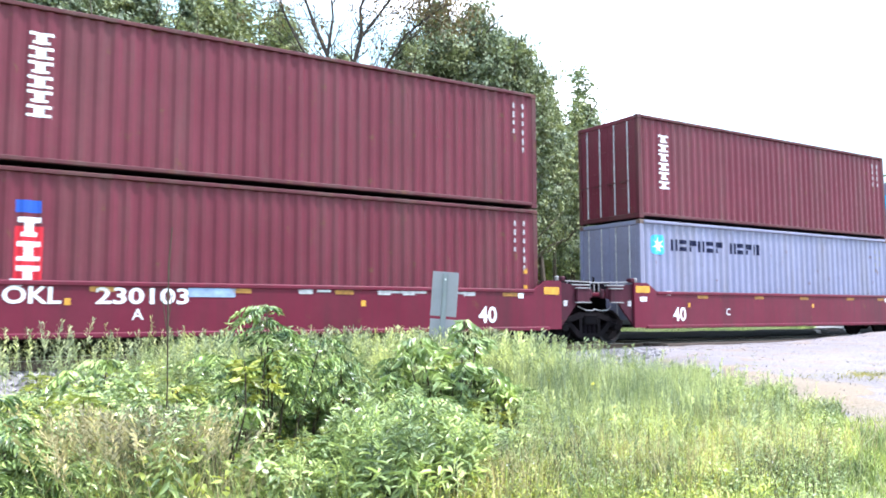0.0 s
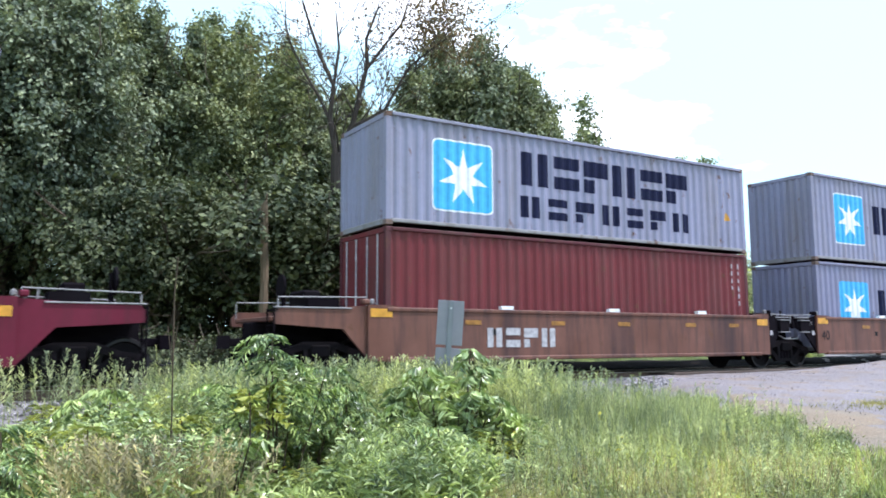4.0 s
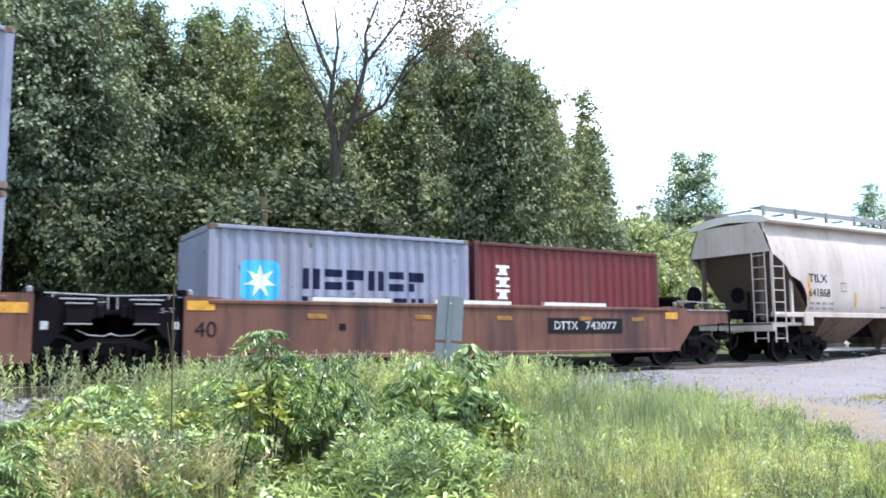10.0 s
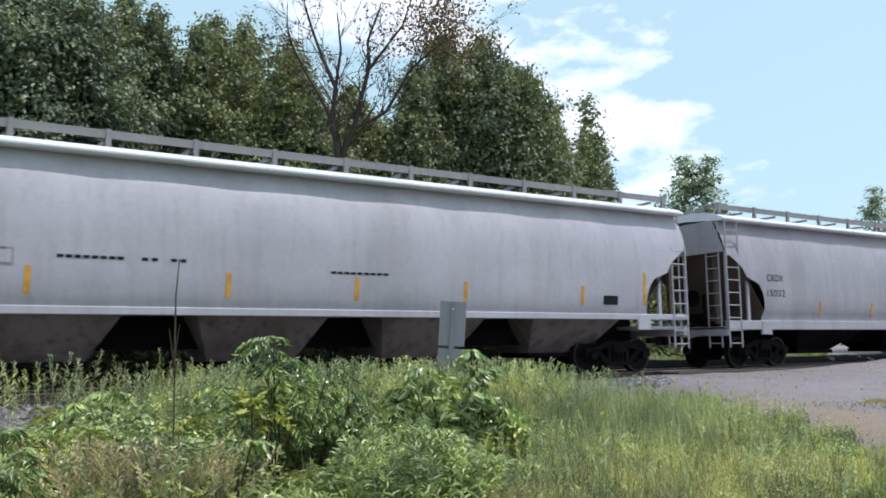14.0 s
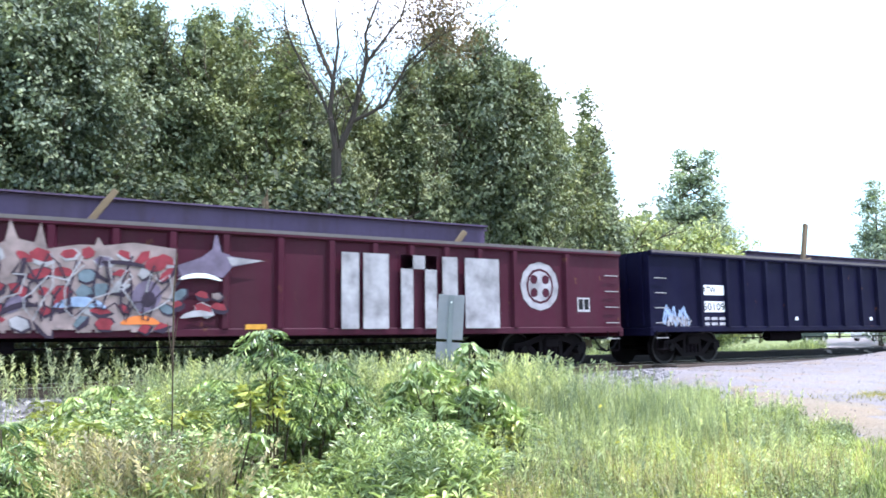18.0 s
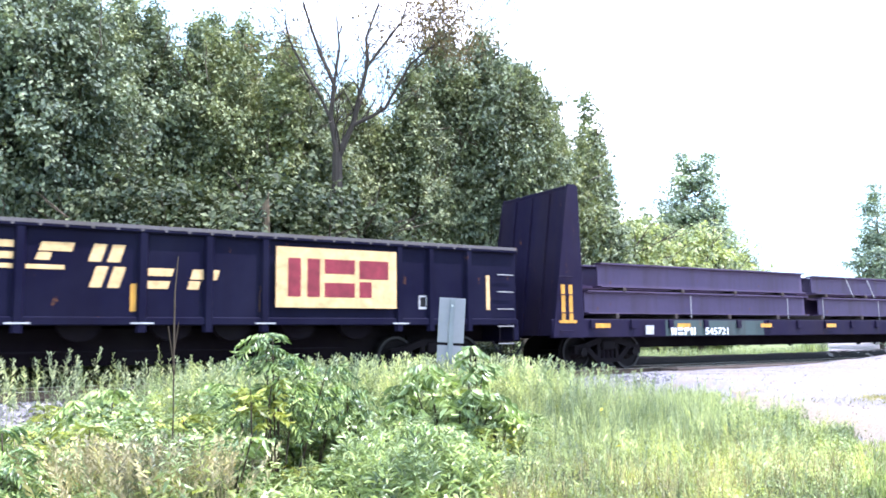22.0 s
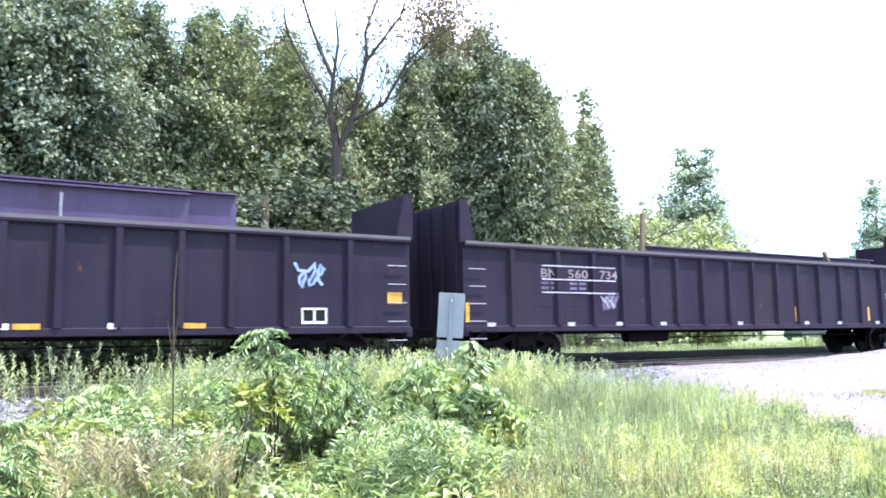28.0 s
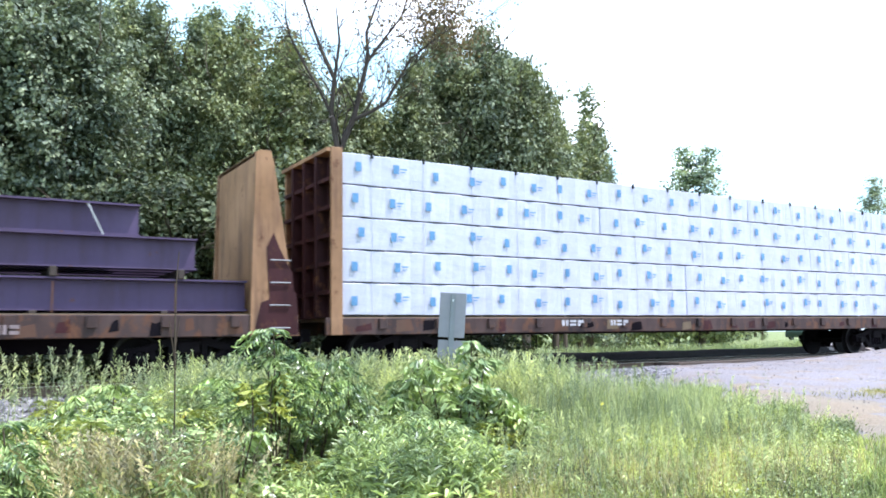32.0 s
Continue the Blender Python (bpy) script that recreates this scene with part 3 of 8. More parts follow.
def crown(name, height, low, radius, lobes, leaves, size, mat, seed, taper=0.5, parent=None):
    """Leaves in clusters along many uneven boughs, so that the outline is ragged."""
    g = np.random.default_rng(seed)
    t = np.sort(g.uniform(0, 1, lobes) ** 0.85)
    env = radius * np.sqrt(np.clip(1 - np.abs((t - 0.42) / (0.64 - 0.05 * taper)) ** (2.6 - taper), 0.04, 1))
    env = env * np.where(t > 0.5, np.clip((1.06 - t) / 0.56, 0.08, 1) ** (1.5 * taper), 1.0)
    a = np.arange(lobes) * 2.4 + g.normal(0, 0.5, lobes)
    reach = env * g.choice([0.6, 0.8, 1.0, 1.25], lobes) * g.uniform(0.85, 1.1, lobes)
    lift = reach * g.uniform(0.35, 1.3, lobes)
    C = []
    for k in range(lobes):
        base = np.array([0, 0, low + (height - low) * 0.93 * t[k] - lift[k] * 0.4])
        tip = base + np.array([reach[k] * math.cos(a[k]), reach[k] * math.sin(a[k]), lift[k]])
        n = max(3, int(leaves / lobes / 16 * (0.5 + env[k] / radius)))
        s = g.beta(2.2, 1.1, n)
        w = (0.16 + 0.28 * np.sin(np.pi * s ** 0.8)) * (0.55 + 0.3 * radius)
        C.append(base + (tip - base) * s[:, None] + g.normal(size=(n, 3)) * w[:, None] * np.array([0.8, 0.8, 0.8]))
    n = max(2, leaves // 480)
    C.append(np.array([0, 0, height]) + np.stack([g.normal(0, 0.16, n), g.normal(0, 0.16, n), -np.abs(g.normal(0, 1.0, n))], -1))
    c = np.concatenate(C)
    # each spray of leaves droops over its own twig
    per = g.integers(7, 24, len(c))
    i = np.repeat(np.arange(len(c)), per)
    n = len(i)
    wide = g.uniform(0.75, 1.35, len(c))[i, None] * size * 1.05
    q = g.normal(size=(n, 3)) * np.array([1.0, 1.0, 0.62])
    p = c[i] + q * wide
    out = unit(c - np.array([0, 0, height * 0.4]))[i]
    nrm = unit(out * 0.6 + g.normal(size=(n, 3)) * 0.55 + q * 0.25 + np.array([0, 0, 0.45]))
    u = unit(np.cross(nrm, g.normal(size=(n, 3))))
    s = g.uniform(0.6, 1.3, n)[:, None] * size
    v, f = scatter(LEAF_V, LEAF_F, p, u * s, np.cross(nrm, u) * s, nrm * s)
    return np_mesh(name, v, f, mat, parent)


def limbs(bm, p, way, length, r, depth, g, spread=0.6, kids=(2, 4), up=0.25):
    """A branch that bends and forks."""
    for k in range(3):
        q = p + way * (length / 3)
        rod(p, q, r * (1 - 0.18 * k), r * (0.82 - 0.18 * k), 6 if depth > 2 else 4, bm)
        p = q
        way = (way + Vector(g.normal(0, 0.12, 3)) + Vector((0, 0, up * 0.2))).normalized()
    if depth <= 0:
        return
    for _ in range(int(g.integers(*kids))):
        w = (way + Vector(g.normal(0, spread, 3)) + Vector((0, 0, up))).normalized()
        limbs(bm, p, w, length * g.uniform(0.55, 0.82), r * 0.5, depth - 1, g, spread, kids, up)


def make_tree(name, label, height, low, radius, lobes, leaves, size, mat, seed, taper):
    t = thing(name, label, "tree", "trees of the wood")
    g = np.random.default_rng(seed + 50)
    bm = bmesh.new()
    top = Vector((0.2, 0.1, height * 0.8))
    p, n = Vector((0, 0, -0.3)), 6
    for k in range(n):
        q = Vector((0.12 * math.sin(k * 2.1 + seed), 0.1 * math.cos(k * 1.7), height * 0.8 * (k + 1) / n))
        rod(p, q, 0.17 * (1 - k / (n + 1)) + 0.02, 0.17 * (1 - (k + 1) / (n + 1)) + 0.02, 8, bm)
        if k > 0:
            for _ in range(3):
                w = Vector((*g.normal(0, 1, 2), 0.6)).normalized()
                limbs(bm, p.lerp(q, g.uniform()), w, radius * 0.75, 0.05, 1, g, 0.5, (1, 3))
        p = q
    part("trunk", bm, "bark", t)
    crown("crown", height, low, radius, lobes, leaves, size, mat, seed, taper, t)
    return t


KINDS = {
    "A": make_tree("poplar_tree", "tall leafy green poplar at the edge of the wood", 13.0, 4.3, 1.85, 80, 19000, 0.165, "leaf_a", 1, 0.55),
    "B": make_tree("maple_tree", "broad leafy green tree at the edge of the wood", 12.0, 4.0, 2.5, 104, 23000, 0.17, "leaf_b", 2, 0.35),
    "C": make_tree("aspen_tree", "slender pale green aspen tree at the wood's edge", 12.0, 0.8, 1.2, 55, 8500, 0.17, "leaf_c", 3, 0.6),
    # D and G: much the same shrub with shaded and with sunlit leaf colour
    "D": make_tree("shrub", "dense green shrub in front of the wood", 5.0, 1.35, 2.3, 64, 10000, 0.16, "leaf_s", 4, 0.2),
    "G": make_tree("shrub", "green shrub in front of the wood, leaves paled for sunlight", 5.0, 0.15, 2.3, 64, 10000, 0.16, "leaf_d", 4, 0.2),
    "F": make_tree("undergrowth_bush", "low green bush with leaves darkened for shade", 2.5, 0.05, 1.3, 30, 3200, 0.15, "leaf_s", 8, 0.1),
    "H": make_tree("poplar_tree", "grey green poplar beyond the crossing, paled for haze", 13.0, 1.0, 1.7, 60, 12000, 0.2, "leaf_h", 17, 0.4),
    "E": make_tree("poplar_tree", "tall ragged pale green poplar of the wood", 13.0, 4.3, 1.6, 58, 14500, 0.165, "leaf_c", 7, 0.75),
}
TALL = {"H": 13.0, "G": 5.0, "F": 2.5, "E": 13.0, "A": 13.0, "B": 12.0, "C": 12.0, "D": 5.0}
WOOD = [
    ('A', -0.1, 27, 13.3), ('B', 0.9, 26.5, 12.9), ('A', 2.0, 28, 13.4), ('B', 2.8, 26, 12.0),
    ('A', 4.2, 28, 12.7), ('A', 5.4, 27.5, 13.2), ('A', 7.1, 28, 13.3), ('B', 7.7, 26.5, 12.1),
    ('C', 9.3, 29, 13.5), ('A', 10.4, 28, 12.9), ('B', 10.7, 26.5, 11.4), ('B', 13.5, 27.5, 11.3),
    ('A', 15.0, 27, 12.3), ('B', 17.4, 28, 14.3), ('B', 18.9, 27, 14.4), ('B', 19.6, 26, 13.0), ('B', 20.9, 27.6, 13.6),
    ('A', 22.0, 27, 12.6), ('A', 23.6, 28.2, 11.8), ('C', 26.6, 30, 13.7), ('C', 28.3, 30.5, 11.4), ('B', 42.0, 40, 9.6),
    ('H', 47.6, 46, 11.4), ('H', 50.3, 46.4, 15.9), ('H', 52.2, 45.6, 15.7), ('H', 54.4, 46, 12.0), ('B', 60.9, 50, 11.5),
    ('C', 97.8, 75, 13.7), ('H', 62.4, 36, 13.2), ('H', 68.7, 37, 13.2),     ("E", 9.0, 28.0, 13.7), ("A", 4.2, 28.0, 14.0),
    ("C", 63.1, 49.4, 9.0), ("C", 64.6, 48.8, 8.6), ("C", 25.4, 29.4, 11.7), ("C", 27.7, 30.2, 12.2), ("C", 29.2, 30.8, 10.0), ("E", 3.4, 27.2, 12.3), ("E", 6.3, 27.2, 12.5), ("C", 8.6, 26.6, 11.6),
]
g = np.random.default_rng(9)
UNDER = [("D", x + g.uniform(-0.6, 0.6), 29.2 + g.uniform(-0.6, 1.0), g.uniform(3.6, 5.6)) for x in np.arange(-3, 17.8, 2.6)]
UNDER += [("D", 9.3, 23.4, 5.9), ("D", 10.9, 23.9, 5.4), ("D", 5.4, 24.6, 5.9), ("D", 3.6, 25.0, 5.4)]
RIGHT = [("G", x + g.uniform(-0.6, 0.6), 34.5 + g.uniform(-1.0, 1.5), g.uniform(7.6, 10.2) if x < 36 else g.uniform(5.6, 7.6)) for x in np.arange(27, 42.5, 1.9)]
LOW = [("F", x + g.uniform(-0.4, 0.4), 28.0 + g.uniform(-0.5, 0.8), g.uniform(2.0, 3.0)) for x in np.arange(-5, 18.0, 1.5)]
BACK = [("AB"[i % 2], x, 31.5 + g.uniform(-1, 1.5), g.uniform(10.2, 11.6)) for i, x in enumerate(np.arange(-4, 21, 3.0))]
FAR = [("BD"[i % 2], 52 + i * 9.0 + g.uniform(-2, 2), 74 + g.uniform(-6, 6), g.uniform(6, 9)) for i in range(9)]
# hedge added behind the track; its dark leaves close the gap under the train
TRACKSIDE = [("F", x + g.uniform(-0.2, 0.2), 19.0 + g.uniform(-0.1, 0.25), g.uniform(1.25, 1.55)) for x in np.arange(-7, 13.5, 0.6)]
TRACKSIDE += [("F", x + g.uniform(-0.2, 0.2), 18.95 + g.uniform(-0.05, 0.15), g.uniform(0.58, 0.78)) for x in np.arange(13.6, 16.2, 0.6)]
SECOND = [("E" if i % 2 else "A", x + 1.3, y + 1.6, h * 0.95) for i, (k, x, y, h) in enumerate(WOOD) if k in "AB" and not 20.5 < x < 40]
first = set()
g = np.random.default_rng(23)
for i, (kind, x, y, h) in enumerate(WOOD + SECOND + UNDER + RIGHT + LOW + BACK + FAR + TRACKSIDE):
    kind = "E" if kind == "A" and i % 3 == 1 else kind
    k = h / TALL[kind] * (1.0 if y < 45 else 1.05)
    slim = (0.66, 0.92) if kind in "ABE" and y < 30 else (1.1, 1.4) if kind == "H" else (0.85, 1.2)
    m = Matrix.Translation((x, y, -0.5)) @ pose(0, 0, 0, 0, 0, g.uniform(0, 360)) @ pose(0, 0, 0, g.normal(0, 2.5), g.normal(0, 2.5), 0) @ Matrix.Diagonal((min(k, 1.25) * g.uniform(*slim), min(k, 1.25) * g.uniform(*slim), k, 1))
    if kind not in first:
        first.add(kind)
        KINDS[kind].matrix_basis = m
    else:
        c = copy_thing(KINDS[kind], Matrix())
        c.matrix_basis = m

# the half dead tree that stands out above the wood
bare = thing("half_dead_tree", "tall half dead tree with bare grey branches", "tree", at=(10.15, 23.2, -0.5))
bare.scale = (0.903, 0.903, 0.91)
g = np.random.default_rng(12)
bm = bmesh.new()
def bough(points, r0, r1, twigs, depth):
    """A limb through points of (across, height), with twigs along its upper half."""
    pts = [Vector((0.855 * u, -0.518 * u + 0.25 * math.sin(3.1 * k), z)) for k, (u, z) in enumerate(points)]
    n = len(pts) - 1
    for k in range(n):
        ra, rb = r0 + (r1 - r0) * k / n, r0 + (r1 - r0) * (k + 1) / n
        rod(pts[k], pts[k + 1], ra * 0.92, rb * 0.92, 8, bm)
        for _ in range(twigs if k else twigs // 2):
            p = pts[k].lerp(pts[k + 1], g.uniform())
            w = ((pts[k + 1] - pts[k]).normalized() + Vector(g.normal(0, 0.55, 3)) + Vector((0, 0, 0.25))).normalized()
            limbs(bm, p, w, g.uniform(0.7, 1.5), max(rb * 0.38, 0.02), depth, g, 0.5, (2, 5), 0.15)


rod((0, 0, -0.2), (0.05, 0, 5.0), 0.24, 0.21, 9, bm)
rod((0.05, 0, 5.0), (0.03, 0, 8.1), 0.21, 0.18, 9, bm)
bough([(0.03, 8.0), (-0.2, 9.4), (-0.1, 10.6), (-0.55, 11.7), (-0.95, 12.7), (-1.2, 13.7)], 0.12, 0.035, 4, 2)
bough([(-0.1, 10.5), (0.1, 12.0), (-0.05, 13.4)], 0.07, 0.025, 4, 2)
bough([(0.1, 8.0), (0.62, 9.2), (0.86, 10.3), (1.15, 11.4), (1.05, 12.3), (1.55, 13.6)], 0.13, 0.035, 4, 2)
bough([(1.15, 11.3), (1.75, 12.1), (2.35, 12.9), (2.6, 13.7)], 0.065, 0.025, 4, 2)
bough([(0.6, 9.1), (1.25, 9.4), (1.75, 9.7), (2.2, 10.5), (2.65, 11.3), (3.4, 11.9), (4.2, 12.5)], 0.085, 0.025, 4, 2)
bough([(-0.2, 9.3), (-0.6, 10.2), (-1.1, 11.0), (-1.6, 12.0), (-1.9, 13.0)], 0.065, 0.022, 4, 2)
part("trunk", bm, "dead_bark", bare)
p = g.normal(0, 1, (5200, 3)) * np.array([0.62, 0.62, 0.52])
cl = np.array([(3.3, -2.0, 13.2), (2.6, -1.6, 12.6), (3.7, -2.2, 12.2), (3.2, -2.0, 14.0)])
p = p + cl[g.integers(0, 4, len(p))]
nrm = unit(g.normal(size=p.shape) + np.array([0, 0, 0.4])); u = unit(np.cross(nrm, g.normal(size=p.shape)))
twig = np.array([v.co for v in bare.children[0].data.vertices])
twig = twig[(twig[:, 2] > 9.0) & (np.hypot(twig[:, 0], twig[:, 1]) > 0.5)]
k = g.integers(0, len(twig), 1500)
p[:1500] = twig[k] + g.normal(0, 0.1, (1500, 3))
s = g.uniform(0.07, 0.15, len(p))[:, None]
v, f = scatter(LEAF_V, LEAF_F, p, u * s, np.cross(nrm, u) * s, nrm * s)
np_mesh("leaves", v, f, "leaf_dry", bare)["label"] = "sparse browning leaves"

stub = thing("broken_trunk", "pale broken trunk standing at the wood's edge", "tree", at=(7.08, 21.0, -0.5))
bm = rod((0, 0, -0.1), (0.06, 0, 3.0), 0.13, 0.115, 9)
rod((0.06, 0, 3.0), (0.02, 0.03, 5.2), 0.115, 0.095, 9, bm)
rod((0.07, 0.04, 5.15), (0.1, 0.05, 5.45), 0.05, 0.012, 5, bm)
part("trunk", bm, "wood", stub)

# ---- plants before the track ----
BLADE_V = np.array([(-1, 0, 0), (1, 0, 0), (0.8, 0.16, 0.55), (-0.8, 0.16, 0.55), (0.12, 0.5, 1.0), (-0.12, 0.5, 1.0)])
BLADE_F = [(0, 1, 2, 3), (3, 2, 4, 5)]


def polar(n, r0, r1, a0, a1, power=1.0):
    r = r0 + (r1 - r0) * rng.uniform(0, 1, n) ** power
    a = rng.uniform(a0, a1, n)
    soft = rng.uniform(0, 1, n) < 0.08
    a = np.radians(np.where(soft & (a1 < 45), a1 + (62 - a1) * rng.uniform(0, 1, n) ** 2.2, a))
    return r * np.sin(a), r * np.cos(a)


def on_grass(x, y):
    return (x < road_edge(y) + 0.25 * np.sin(5 * y) + 0.1) & (np.abs(y - TRACK_Y) > 1.9 + 2.3 * smooth(9.5, 13.5, x) * (y < TRACK_Y) + 0.3 * np.sin(2.7 * x))


def blades(name, x, y, h, w, mat, label, lean=0.35):
    n = len(x)
    a = rng.uniform(0, math.tau, n)
    side = np.stack([np.cos(a), np.sin(a), 0 * a], -1)
    out = np.stack([-np.sin(a), np.cos(a), 0 * a], -1)
    upv = np.stack([rng.normal(0, lean * 0.5, n), rng.normal(0, lean * 0.5, n), np.ones(n)], -1)
    p = np.stack([x, y, ground_z(x, y) - 0.02], -1)
    v, f = scatter(BLADE_V, BLADE_F, p, side * w[:, None], out * (h * lean)[:, None], upv * h[:, None])
    return tagged(np_mesh(name, v, f, mat), label, "grass", kind="stuff")


def patches(n, spots, size):
    """Places gathered in loose patches round the given spots (range, azimuth)."""
    q = rng.integers(0, len(spots), n)
    r = np.array([s[0] for s in spots])[q] + rng.normal(0, size, n)
    a = np.radians(np.array([s[1] for s in spots])[q] + rng.normal(0, np.degrees(size / 8.0), n))
    return r * np.sin(a), r * np.cos(a)


def top_line(a):
    """Depression of the tips of the tall growth before the track, for each azimuth in degrees."""
    return np.interp(a, [-2, 5, 8, 11, 15, 19, 27, 33, 38, 43, 48, 53, 60], [6.3, 5.6, 4.0, 2.6, 1.4, 0.8, 0.6, 0.9, 1.5, 2.0, 2.7, 3.4, 4.5])


def tall(x, y, most=1.3):
    """Height of the growth at a place: low near the road, tall before the ballast."""
    r, a = np.hypot(x, y), np.degrees(np.arctan2(x, y))
    dep = np.maximum(top_line(a), np.interp(r, [7, 8.5, 10, 11.5, 12.5], [6.4, 5.4, 3.7, 2.0, 0.0]))
    low = np.where((np.abs(a - 20.5) < 4.0) & (r > 6.2) & (r < 9.4), 0.42, np.where((a < 4.8) & (r > 10.2), 0.12, np.where((np.abs(a - 32) < 3.2) & (r > 7.6) & (r < 9.2), 0.7, 1.0)))
    return np.clip(EYE_Z - r * np.tan(np.radians(dep)) - ground_z(x, y), 0.2, most) * low


x, y = polar(100000, 6.4, 17, 20, 64, 0.8)
k = on_grass(x, y); x, y = x[k], y[k]
blades("grass", x, y, rng.uniform(0.05, 0.24, len(x)) * (0.72 + 0.28 * np.sin(1.3 * x) * np.cos(0.9 * y)), rng.uniform(0.004, 0.0085, len(x)), "grass", "long pale green grass on the verge", 0.55)
x, y = polar(22000, 10.3, 15.5, 9, 50, 0.8)
k = on_grass(x, y) & (y < 14.2); x, y = x[k], y[k]
blades("tall_grass", x, y, tall(x, y) * rng.uniform(0.35, 0.95, len(x)), rng.uniform(0.002, 0.005, len(x)), "sage", "tall grey green grass before the track", 0.3)
x, y = polar(3500, 6.0, 10.5, -3, 30, 0.8)
blades("weed_grass", x, y, tall(x, y, 1.0) * rng.uniform(0.4, 0.9, len(x)), rng.uniform(0.002, 0.005, len(x)), "grass", "long green grass among the weeds", 0.5)
spots = np.array([(g2, a2) for g2, a2 in zip(rng.uniform(7.0, 14.5, 420), rng.uniform(29, 57, 420))])
for part_k, (mt, word) in enumerate((("grass", "green"), ("lime", "yellow green"), ("sage", "grey green"))):
    x, y = patches(7000, spots[part_k::3].tolist(), 0.11)
    k = on_grass(x, y); x, y = x[k], y[k]
    blades("grass_tufts", x, y, rng.uniform(0.08, 0.25, len(x)), rng.uniform(0.004, 0.01, len(x)), mt, word + " grass tufts on the verge", 0.9)
x, y = rng.uniform(13, 46, 24000), rng.uniform(21.0, 27, 24000)
k = on_grass(x, y); x, y = x[k], y[k]
blades("far_grass", x, y, rng.uniform(0.15, 0.4, len(x)), rng.uniform(0.012, 0.02, len(x)), "grass", "sunlit grass between the track and the wood")
x, y = rng.uniform(15.0, 36, 14000), rng.uniform(21.2, 24.5, 14000)
k = x < road_line(y) + 1.0; x, y = x[k], y[k]
blades("meadow_grass", x, y, rng.uniform(0.5, 0.95, len(x)), rng.uniform(0.008, 0.015, len(x)), "weed", "tall bright meadow grass beyond the track", 0.6)

# thin dry grass that has taken hold on the edge of the gravel
q = np.random.default_rng(31)
x, y = 14.1 + q.normal(0, 0.6, 700), 8.4 + q.normal(0, 0.2, 700)
y = y + 0.15 * np.sin(3.1 * x) - 0.1 * (x - 14)
blades("dry_grass", x, y, q.uniform(0.11, 0.17, len(x)), q.uniform(0.005, 0.011, len(x)), "straw_grass", "thin yellowing grass on the gravel road", 1.0)

gs = np.random.default_rng(77)
SEED_V = [(-0.005, 0, 0), (0.005, 0, 0), (0.004, 0.08, 0.72), (-0.004, 0.08, 0.72)]
for i in range(20):
    z, s = 0.62 + 0.38 * i / 20, 1 if i % 2 else -1
    o, ln = 0.06 + 0.1 * (z - 0.6), (0.125 - 0.004 * i) * gs.uniform(0.7, 1.2)
    dx, dy, dz = s * ln * gs.uniform(0.3, 0.9), ln * gs.uniform(-0.5, 0.7), ln * gs.uniform(0.5, 0.9)
    SEED_V += [(0, o, z), (dx * 0.6 + 0.008, o + dy * 0.6, z + dz * 0.5), (dx, o + dy, z + dz), (dx * 0.6 - 0.009, o + dy * 0.6, z + dz * 0.6 + 0.014)]
SEED_V = np.array(SEED_V)
SEED_F = [(4 * i, 4 * i + 1, 4 * i + 2, 4 * i + 3) for i in range(len(SEED_V) // 4)]


def seed_heads(name, x, y, h, mat, label, lean=0.25):
    n = len(x)
    a = rng.uniform(0, math.tau, n)
    side, out = np.stack([np.cos(a), np.sin(a), 0 * a], -1), np.stack([-np.sin(a), np.cos(a), 0 * a], -1)
    upv = np.stack([rng.normal(0, lean * 0.5, n), rng.normal(0, lean * 0.5, n), np.ones(n)], -1)
    p = np.stack([x, y, ground_z(x, y) - 0.02], -1)
    v, f = scatter(SEED_V, SEED_F, p, side * h[:, None], out * h[:, None], upv * h[:, None])
    return tagged(np_mesh(name, v, f, mat), label, "grass", kind="stuff")


x, y = patches(430, [(7.0, 7), (6.8, 8.5), (7.2, 10.5), (6.8, 13), (7.1, 15.5), (7.7, 8), (6.6, 17.5), (6.5, 11)], 0.3)
seed_heads("straw_grass", x, y, tall(x, y, 1.0) * rng.uniform(0.75, 1.08, len(x)), "straw", "pale straw coloured seed heads of ripe grass", 0.7)
x, y = polar(1500, 11.5, 14.4, 11, 40)
k = on_grass(x, y) & (y < 14.3); x, y = x[k], y[k]
seed_heads("trackside_grass", x, y, tall(x, y) * rng.uniform(0.72, 1.06, len(x)), "sage", "tall grey seed grass along the ballast", 0.3)
x, y = patches(260, [(13.6, 4.5), (13.9, 6.5), (13.2, 7.4), (13.4, 9), (13.0, 10.3), (13.6, 11), (14.0, 12.5), (13.6, 14), (13.8, 16), (13.3, 17.5)], 0.32)
seed_heads("ballast_grass", x, y, rng.uniform(0.4, 1.0, len(x)) + 0.22 * smooth(11.8, 12.8, np.hypot(x, y)), "sage", "airy grey weeds at the edge of the ballast", 0.3)
x, y = polar(2600, 6.5, 14.0, 28, 57)
k = on_grass(x, y); x, y = x[k], y[k]
blades("dry_stems", x, y, rng.uniform(0.12, 0.36, len(x)), rng.uniform(0.002, 0.0035, len(x)), "stalk", "thin brown dead stems in the verge grass", 0.25)
x, y = polar(900, 7, 14.5, 26, 56)
k = on_grass(x, y); x, y = x[k], y[k]
seed_heads("verge_grass", x, y, np.minimum(tall(x, y), 0.75) * rng.uniform(0.5, 1.0, len(x)), "sage", "thin dry seed heads above the verge grass", 0.25)


LEAF2_V = np.array([(0, -0.5, 0), (0.33, -0.14, 0.09), (0.25, 0.2, 0.05), (0, 0.5, -0.12), (-0.25, 0.2, 0.05), (-0.33, -0.14, 0.09), (0, 0, -0.02)])
LEAF2_F = [(0, 1, 6, 5), (1, 2, 3, 6), (6, 3, 4, 5)]


